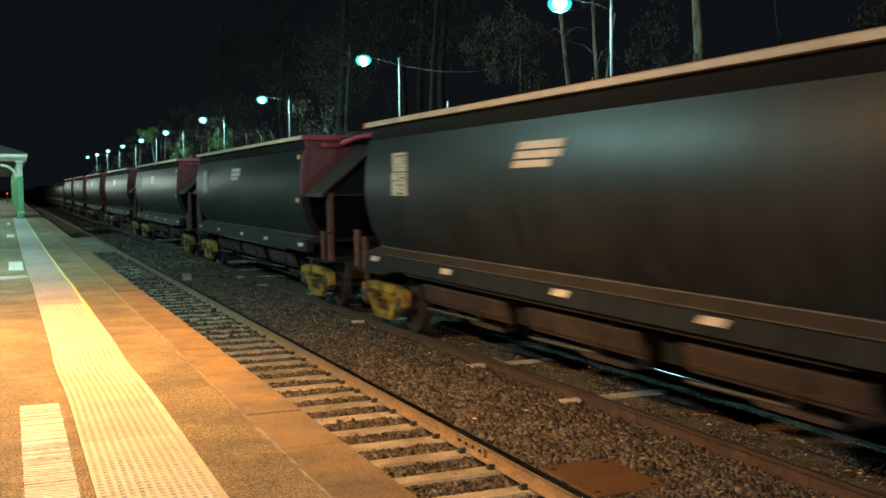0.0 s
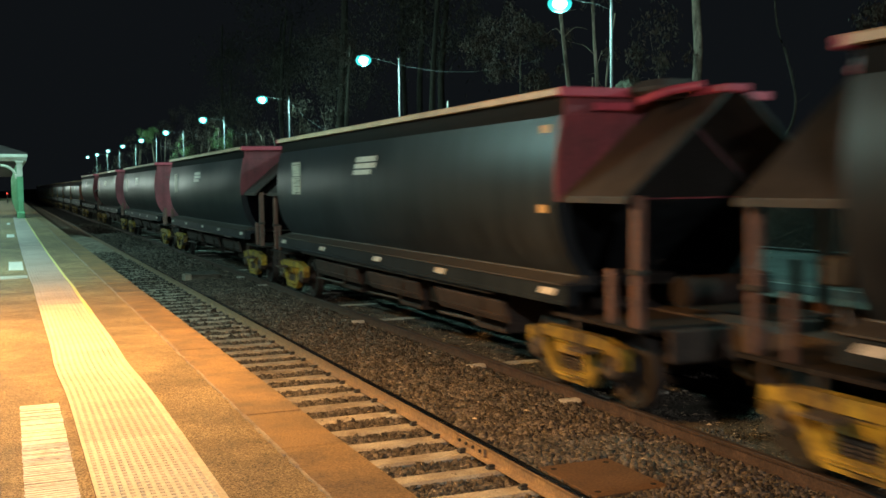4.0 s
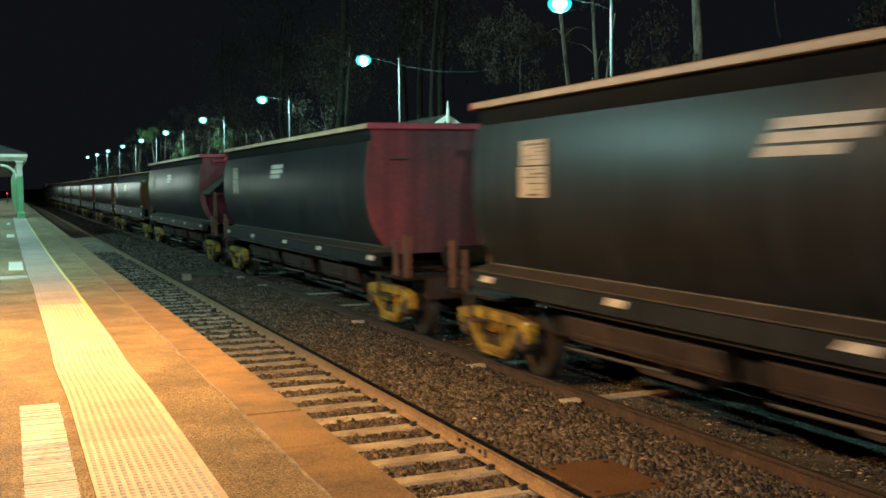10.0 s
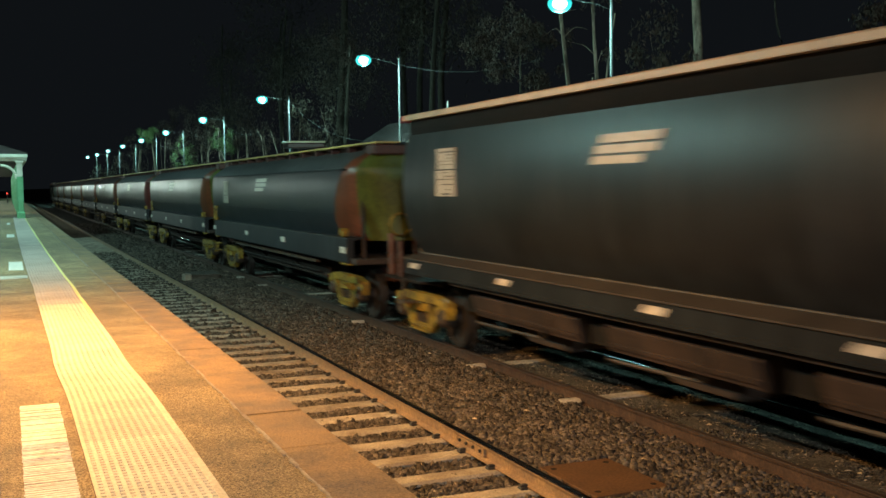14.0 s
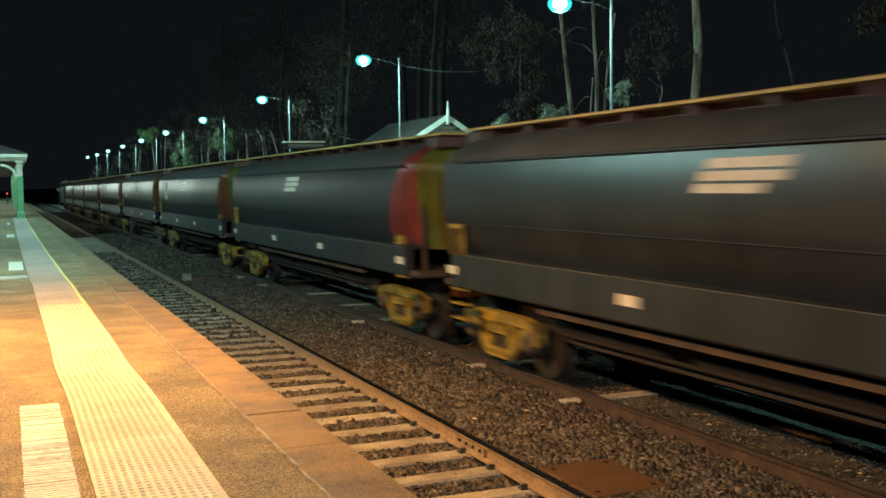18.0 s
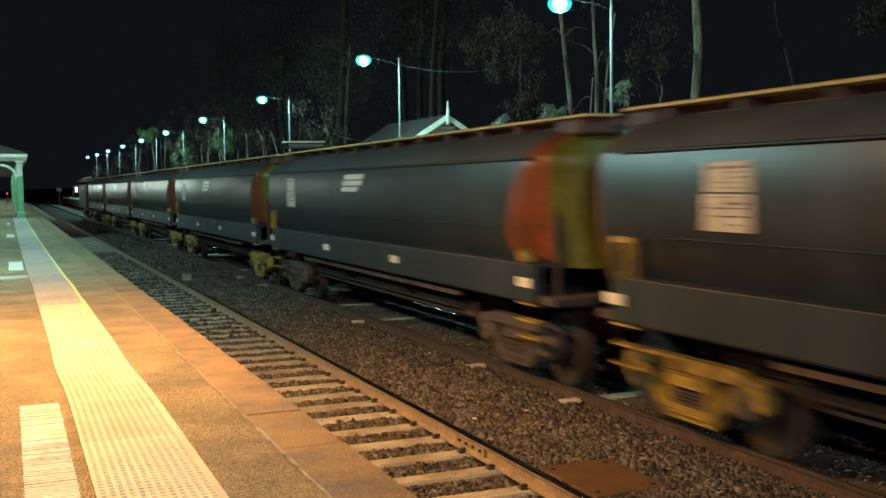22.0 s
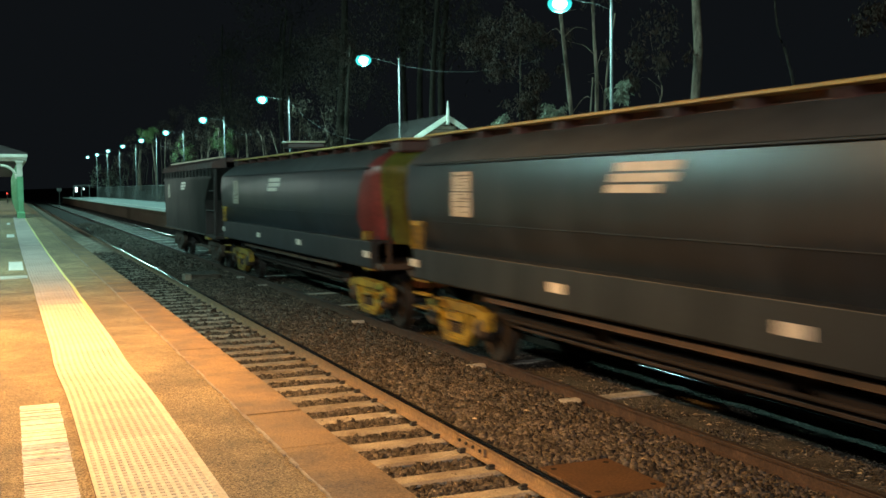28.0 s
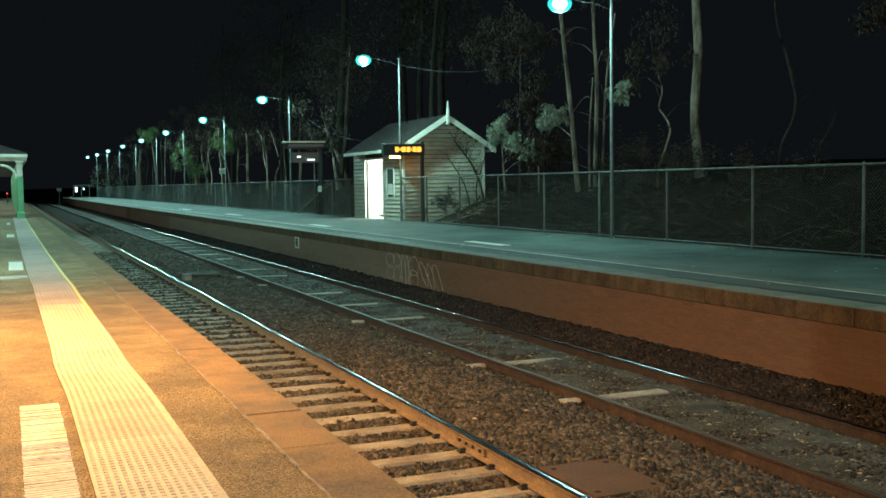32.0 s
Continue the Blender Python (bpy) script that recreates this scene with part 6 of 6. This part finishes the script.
        if hood and plate:
            part("end_plate", Build().box(-1.02, -0.52, min(y + s * 0.105, y + s * 0.125), max(y + s * 0.105, y + s * 0.125), 3.25, 3.34, 0.02), CHORD_RED, w, "crimson grab bar")
            part("vent_cowl", Build().box(-0.62, 0.0, min(y + s * 0.1, y + s * 0.75), max(y + s * 0.1, y + s * 0.75), 3.36, 3.56, 0.08), GRIME, w)
            part("cowl_pipe", Build().tube([(-0.7, y + s * 0.5, 3.32), (-0.5, y + s * 0.8, 3.42), (-0.2, y + s * 0.95, 3.47)], 0.05, 8), CHORD_RED, w, smooth=True)
        if hood:
            part("hood_ridge", Build().box(-0.16, 0.16, min(y + s * 0.02, y + s * 1.3), max(y + s * 0.02, y + s * 1.3), 3.37, 3.46, 0.02), CHORD_RED, w)
        part("hopper_end", Build().loft([[(-0.9, y - s * 1.1, 1.3), (0.9, y - s * 1.1, 1.3), (0.9, y - s * 1.2, 1.3), (-0.9, y - s * 1.2, 1.3)], [(-0.6, y - s * 1.7, 0.75), (0.6, y - s * 1.7, 0.75), (0.6, y - s * 1.8, 0.75), (-0.6, y - s * 1.8, 0.75)]]), SOOT, w)
        part("brake_cylinder", Build().tube([(-0.3, y + s * 0.7, 1.25), (0.5, y + s * 0.7, 1.25)], 0.17, 12), SOOT, w, smooth=True)
        part("headstock", Build().box(-0.95, 0.95, min(y + s * 1.36, y + s * 1.46), max(y + s * 1.36, y + s * 1.46), 0.62, 0.96, 0.015), DOOR_RUST, w, "rust-red end beam")
    part("valve_box", Build().box(-1.12, -0.86, yr + 0.3, yr + 0.55, 1.62, 1.86, 0.02), LEDGE, w, "small tan valve box")
    part("valve_pipe", Build().tube([(-1.0, yr + 0.42, 1.0), (-1.0, yr + 0.42, 1.62)], 0.03, 6).tube([(-1.0, yr + 0.42, 1.86), (-1.0, yr + 0.3, 2.2), (-0.8, yr + 0.03, 2.25)], 0.022, 6), ZINC, w)
    part("centre_sill", Build().box(-0.22, 0.22, yf - 1.9, yr + 1.9, 0.7, 1.0, 0.02), GRIME, w)
    for yc in (-8.1, -5.0, -1.8):
        part("discharge_chute", Build().loft([[(-0.95, yc - 1.15, 1.28), (0.95, yc - 1.15, 1.28), (0.95, yc + 1.15, 1.28), (-0.95, yc + 1.15, 1.28)], [(-0.8, yc - 0.5, 0.4), (0.8, yc - 0.5, 0.4), (0.8, yc + 0.5, 0.4), (-0.8, yc + 0.5, 0.4)]]), GRIME, w)
    couplers(w, yf - 1.9, yr + 1.9)
    bogie(w, -11.0, BOGIE, "yellow cast bogie with springs")
    bogie(w, 1.78, BOGIE, "yellow cast bogie with springs")
    data_panel(w, -1.466, 2.29, 2.95, 0.66, 0.006).location.y = -0.08
    logo(w, -1.457, -4.61, 2.79)
    return w


def wagon_b(label, panel=True):
    """Here 0 is the mark's middle; the panel lies 4.45 m behind it."""
    w = thing("hopper_wagon", (C2, 0, 0), label, "freight wagon", "wagons of the goods train")
    yf, yr = -7.2, 6.5
    rows = [(1.45, 1.2, yf, yr, 1.06, 0.12), (1.6, 1.285, yf, yr, 1.15, 0.12), (1.75, 1.345, yf, yr, 1.2, 0.12), (1.9, 1.387, yf, yr, 1.2, 0.12), (2.05, 1.408, yf, yr, 1.12, 0.12), (2.25, 1.42, yf, yr, 1.02, 0.12), (2.45, 1.42, yf, yr, 0.9, 0.12), (2.62, 1.408, yf, yr, 0.76, 0.12), (2.75, 1.39, yf, yr, 0.62, 0.12), (2.8, 1.35, yf + 0.03, yr - 0.03, 0.6, 0.12), (2.92, 1.22, yf + 0.06, yr - 0.06, 0.5, 0.12), (3.08, 0.95, yf + 0.1, yr - 0.1, 0.4, 0.12), (3.14, 0.6, yf + 0.15, yr - 0.15, 0.3, 0.12)]
    shell(rows, WAG_B, ORANGE, w, "slate-grey painted side", "rust-orange painted rounded end", 0, OLIVE, "olive painted flat of the end", 8)
    for s in (-1, 1):
        part("side_sill", Build().prof_y([(s * 1.02, 1.53), (s * 1.42, 1.5), (s * 1.42, 1.07), (s * 1.4, 1.045), (s * 1.3, 1.045), (s * 1.3, 1.45)], yf + 0.35, yr - 0.35), SILL_B, w, "plain grey side sill")
        part("crease_rail", Build().box(s * 1.39, s * 1.425, yf + 0.45, yr - 0.45, 2.735, 2.765, 0.008), SILL_B, w)
        part("seam", Build().box(s * 1.398, s * 1.412, yf + 1.3, yr - 1.3, 1.925, 1.934), SILL_B, w)
        part("walkway", Build().box(s * 0.55, s * 0.98, yf - 0.1, yr + 0.1, 3.2, 3.235, 0.008), WALK, w, "yellow roof walkway edge")
        part("walkway_skirt", Build().box(s * 0.7, s * 0.74, yf + 0.1, yr - 0.1, 3.06, 3.2), RED_ROOF, w, "dark red walkway support")
        for k in range(12):
            y = yf + 0.6 + k * (yr - yf - 1.2) / 11
            part("walkway_bracket", Build().box(s * 0.66, s * 0.94, y - 0.04, y + 0.04, 3.08, 3.2), RED_ROOF, w)
        for y in (6.1, 1.7, -2.1, -6.6):
            part("reflector", Build().box(s * 1.42, s * 1.432, y - 0.17, y + 0.17, 1.23, 1.34), REFLECT, w, "pale reflector strip")
        # highlight along the sill top, made as a pale strip
        part("sill_lip", Build().box(s * 1.395, s * 1.425, yf + 0.4, yr - 0.4, 1.5, 1.506), ZINC, w, "pale strip along the edge, a painted highlight")
        part("bearer", Build().box(s * 1.2, s * 1.27, yf + 2.9, yr - 2.6, 0.91, 0.98, 0.012), BEARER, w, "rusty side bearer")
        part("pipe", Build().tube([(s * 1.12, yf + 3.2, 0.7), (s * 1.12, yr - 2.9, 0.7)], 0.025, 8), SOOT, w, "sooty air pipe", smooth=True)
        for a, e in ((-4.3, -1.9), (-1.5, 1.2), (1.7, 4.0)):
            part("discharge_door", Build().prof_y([(s * 0.9, 0.58), (s * 0.94, 0.56), (s * 1.02, 0.78), (s * 0.98, 0.8)], a, e), SOOT, w, "sooty sloping discharge door")
        part("door_shaft", Build().tube([(s * 1.0, yf + 3.0, 0.62), (s * 1.0, yr - 3.0, 0.62)], 0.045, 6), GRIME, w)
        for y, q in ((yf + 0.35, 1), (yr - 0.35, -1)):
            for k in range(3):
                part("step", Build().box(s * 1.3, s * 1.42, min(y, y + q * 0.45), max(y, y + q * 0.45), 0.62 + 0.2 * k, 0.645 + 0.2 * k), BOGIE, w)
            if q > 0:
                part("jacking_bracket", Build().box(s * 1.38, s * 1.44, y + 0.1, y + 0.36, 1.53, 1.68, 0.02), BOGIE, w, "yellow bracket")
            else:
                for k in range(4):
                    part("guard_bar", Build().box(s * 1.42, s * 1.45, y - 0.04 - 0.14 * k, y - 0.02 - 0.14 * k, 1.5, 1.9), BOGIE, w)
                part("guard_rail", Build().box(s * 1.415, s * 1.455, y - 0.5, y - 0.02, 1.86, 1.92, 0.005), BOGIE, w, "yellow guard rail")
    for y, s in ((yf, -1), (yr, 1)):
        part("end_platform", Build().box(-1.36, 1.36, min(y - s * 1.2, y + s * 0.02), max(y - s * 1.2, y + s * 0.02), 1.04, 1.14, 0.015), GRIME, w)
        part("end_ladder", Build().tube([(-0.25, y - s * 0.0, 1.14), (-0.25, y + s * 0.02, 3.2)], 0.025, 6).tube([(0.25, y - s * 0.0, 1.14), (0.25, y + s * 0.02, 3.2)], 0.025, 6), ORANGE, w)
        for k in range(6):
            part("rung", Build().tube([(-0.25, y, 1.4 + 0.32 * k), (0.25, y, 1.4 + 0.32 * k)], 0.018, 6), OLIVE, w)
        part("roof_cap", Build().box(-1.0, 1.0, min(y + s * 0.02, y - s * 0.5), max(y + s * 0.02, y - s * 0.5), 3.0, 3.19, 0.03), RED_ROOF, w)
        part("end_support", Build().prof_x([(y, 1.12), (y - s * 0.75, 1.12), (y - s * 0.45, 0.72), (y, 0.72)], -0.7, 0.7), RED_ROOF, w, "dark red end underframe")
        part("end_pipe", Build().tube([(0.55, y + s * 0.03, 1.2), (0.55, y + s * 0.05, 2.3), (0.3, y + s * 0.04, 2.9)], 0.04, 8), SOOT, w, smooth=True)
        part("brake_wheel", Build().tube([(-0.55 + 0.2 * math.cos(u), y + s * 0.07, 1.75 + 0.2 * math.sin(u)) for u in [math.pi / 6 * k for k in range(13)]], 0.018, 6), BOGIE, w, "yellow brake wheel", smooth=True)
    for q in (-1, 1):
        part("end_post", Build().box(q * 1.1 - 0.035, q * 1.1 + 0.035, yf + 0.33, yf + 0.4, 1.1, 2.95, 0.01), GRIME, w, "dark end post")
    part("roof_hatch", Build().box(-0.4, 0.4, yf + 0.7, yr - 0.7, 3.13, 3.25, 0.03), WAG_B, w)
    part("centre_sill", Build().box(-0.25, 0.25, yf - 0.05, yr + 0.05, 0.72, 1.05, 0.02), GRIME, w)
    for yc in (-2.9, -0.2, 2.5):
        part("discharge_chute", Build().loft([[(-1.1, yc - 1.25, 1.46), (1.1, yc - 1.25, 1.46), (1.1, yc + 1.25, 1.46), (-1.1, yc + 1.25, 1.46)], [(-0.6, yc - 0.35, 0.42), (0.6, yc - 0.35, 0.42), (0.6, yc + 0.35, 0.42), (-0.6, yc + 0.35, 0.42)]]), GRIME, w)
    part("air_tank", Build().tube([(-0.8, 3.9, 0.9), (-0.8, 4.9, 0.9)], 0.2, 12), GRIME, w)
    couplers(w, yf - 0.05, yr + 0.05)
    bogie(w, -5.75, BOGIE, "yellow cast bogie with springs")
    bogie(w, 5.28, BOGIE, "yellow cast bogie with springs")
    if panel:
        data_panel(w, -1.43, 2.02, 2.62, 0.62).location.y = 4.33
    logo(w, -1.426, 0.0, 2.5)
    return w


def wagon_c(label):
    w = thing("grain_wagon", (C2, 0, 0), label, "freight wagon", "wagons of the goods train")
    yf, yr = -9.1, 1.25
    rows = [(1.0, 1.4, yf + 1.5, yr - 0.25, 0.05), (1.5, 1.4, yf + 1.5, yr - 0.1, 0.05), (2.02, 1.4, yf + 1.5, yr, 0.05), (2.1, 1.4, yf + 1.42, yr, 0.05), (2.5, 1.4, yf + 0.82, yr, 0.05), (2.93, 1.4, yf + 0.14, yr, 0.05), (3.04, 1.4, yf, yr, 0.05)]
    shell(rows, WAG_C, DARK, w, "dark grey slab side", "dark recessed end")
    for s in (-1, 1):
        part("roof_edge", Build().prof_y([(s * 1.36, 3.03), (s * 1.46, 3.03), (s * 1.4, 3.2), (s * 1.1, 3.33), (s * 1.0, 3.33), (s * 1.0, 3.03)], yf - 0.05, yr + 0.05), RED_ROOF, w, "rust-red curved roof edge")
        part("edge_strip", Build().box(s * 1.08, s * 1.14, yf, yr, 3.33, 3.37), ALU, w)
        part("upper_band", Build().box(s * 1.40, s * 1.412, yf + 0.2, yr, 2.72, 3.03), WAG_C, w)
        for k in range(15):
            y = yf + 0.5 + k * 0.68
            part("rib_end", Build().box(s * 1.41, s * 1.445, y - 0.035, y + 0.035, 2.8, 3.03, 0.006), WAG_C, w)
            part("roof_rib", Build().prof_y([(s * 1.47, 3.035), (s * 1.412, 3.2), (s * 1.1, 3.345), (s * 1.1, 3.33), (s * 1.4, 3.19), (s * 1.455, 3.03)], y - 0.02, y + 0.02), RED_ROOF, w)
        part("sill_strip", Build().box(s * 1.4, s * 1.43, yf + 1.5, yr - 0.1, 0.98, 1.01), ZINC, w, "pale worn bottom edge")
        part("end_post", Build().box(s * 1.28, s * 1.36, yf + 0.02, yf + 0.12, 1.0, 3.0), DARK, w)
        part("step", Build().box(s * 1.3, s * 1.42, yf + 0.9, yf + 1.5, 0.86, 0.93), BOGIE, w, "yellow step")
        for z in (1.75, 2.35):
            part("end_rail", Build().tube([(s * 1.3, yf + 0.1, z), (s * 1.35, yf + 1.4, z)], 0.014, 6), ZINC, w)
    part("roof", Build().box(-1.0, 1.0, yf, yr, 3.2, 3.33, 0.02), RED_ROOF, w)
    part("end_beam", Build().box(-1.38, 1.38, yf - 0.05, yf + 1.6, 0.9, 1.0, 0.015), GRIME, w)
    part("tail_lamp", Build().tube([(-1.2, yr + 0.02, 1.35), (-1.2, yr + 0.14, 1.35)], 0.08, 8), BOGIE, w, "yellow marker lamp case")
    part("centre_sill", Build().box(-0.22, 0.22, yf - 0.3, yr + 0.3, 0.72, 1.0, 0.02), GRIME, w)
    for yc in (-5.5, -2.6):
        part("discharge_chute", Build().loft([[(-1.1, yc - 1.2, 1.0), (1.1, yc - 1.2, 1.0), (1.1, yc + 1.2, 1.0), (-1.1, yc + 1.2, 1.0)], [(-0.6, yc - 0.4, 0.42), (0.6, yc - 0.4, 0.42), (0.6, yc + 0.4, 0.42), (-0.6, yc + 0.4, 0.42)]]), GRIME, w)
    couplers(w, yf - 0.3, yr + 0.3)
    bogie(w, -7.6, BOGIE_OLD, "grimy brown bogie")
    bogie(w, -0.35, BOGIE_OLD, "grimy brown bogie")
    data_panel(w, -1.417, 2.1, 2.58, 0.5)
    logo(w, -1.417, -3.5, 2.52, 0.85)
    return w


A1 = "dark tub-sided hopper wagon, brown end hoods and yellow bogies"
A2 = "dark tub-sided hopper wagon, plain maroon ends and yellow bogies"
B1 = "slate-grey covered hopper wagon, rust and olive rounded end, roof walkways"
A3 = "dark tub-sided hopper wagon, one brown end hood and yellow bogies"
B2 = "slate-grey covered hopper wagon without a data panel, rust and olive end"
TRAIN = []
protos = (wagon_a(("front", "rear"), A1, True, True), wagon_a(("front",), A3, False, True), wagon_a(("front",), A3, True), wagon_a((), A2, yf=-10.92), wagon_b(B1), wagon_b(B2, False))
PLACES = ((32.22, 49.36), (15.17, 66.22), (116.9,), (83.1, 100.0), (128.37, 172.75, 187.44, 202.13, 216.95, 231.48, 246.45), (143.09, 157.88))
for proto, places in zip(protos, PLACES):
    for k, s in enumerate(places):
        TRAIN.append((proto if k == 0 else copy_thing(proto, pose(C2, s, 0)), s))
# two covered wagons have crimson ends; another has unpainted bogies
for ob, s in TRAIN:
    if s in (157.88, 246.45):
        ob["label"] = "slate-grey covered hopper wagon, crimson and olive rounded end" + ("" if s < 200 else ", roof walkways")
        for e in [o for o in ob.children if o.name.startswith("end_wall") and o.data.materials[0] == ORANGE]:
            e.material_slots[0].link = "OBJECT"
            e.material_slots[0].material = CRIMSON
            e["label"] = "crimson painted rounded end"
    if s == 187.44:
        for bg in [o for o in ob.children if o.name.startswith("bogie")]:
            bg["label"] = "grimy brown bogie"
            for f in [o for o in bg.children if o.data.materials[0] == BOGIE]:
                f.material_slots[0].link = "OBJECT"
                f.material_slots[0].material = BOGIE_OLD
TRAIN.append((wagon_c("dark grey grain wagon with a slanted end and rust-red roof edge"), 263.33))


def run(t):
    """Metres that the train has gone at t seconds."""
    return 6.83 * t + 0.0405 * t * t


def motions():
    for ob, s in TRAIN:
        walk(ob, [(t, pose(C2, s - run(t), 0)) for t in [k * 1.0 for k in range(33)]])
        for bg in [o for o in ob.children if o.name.startswith("bogie")]:
            for wh in [o for o in bg.children if o.name.startswith("wheelset")]:
                rows = [(0.0, pose(0, wh.location.y, 0.455))]
                turn = 0.0
                last = 0.0
                t = 0.0
                for k in range(1, 481):
                    t = k / 15
                    place = s + bg.location.y - run(t)
                    if -6 < place < 45:
                        turn += (run(t) - run(t - 1 / 15)) / 0.455
                        if last < t - 0.08:
                            rows.append((t - 1 / 15, pose(0, wh.location.y, 0.455, math.degrees(turn - (run(t) - run(t - 1 / 15)) / 0.455))))
                        rows.append((t, pose(0, wh.location.y, 0.455, math.degrees(turn))))
                        last = t
                rows = [r for i, r in enumerate(rows) if i == 0 or r[0] > rows[i - 1][0] + 1e-6]
                if rows[-1][0] < 32.0:
                    rows.append((32.0, pose(0, wh.location.y, 0.455, math.degrees(turn))))
                walk(wh, rows)


motions()
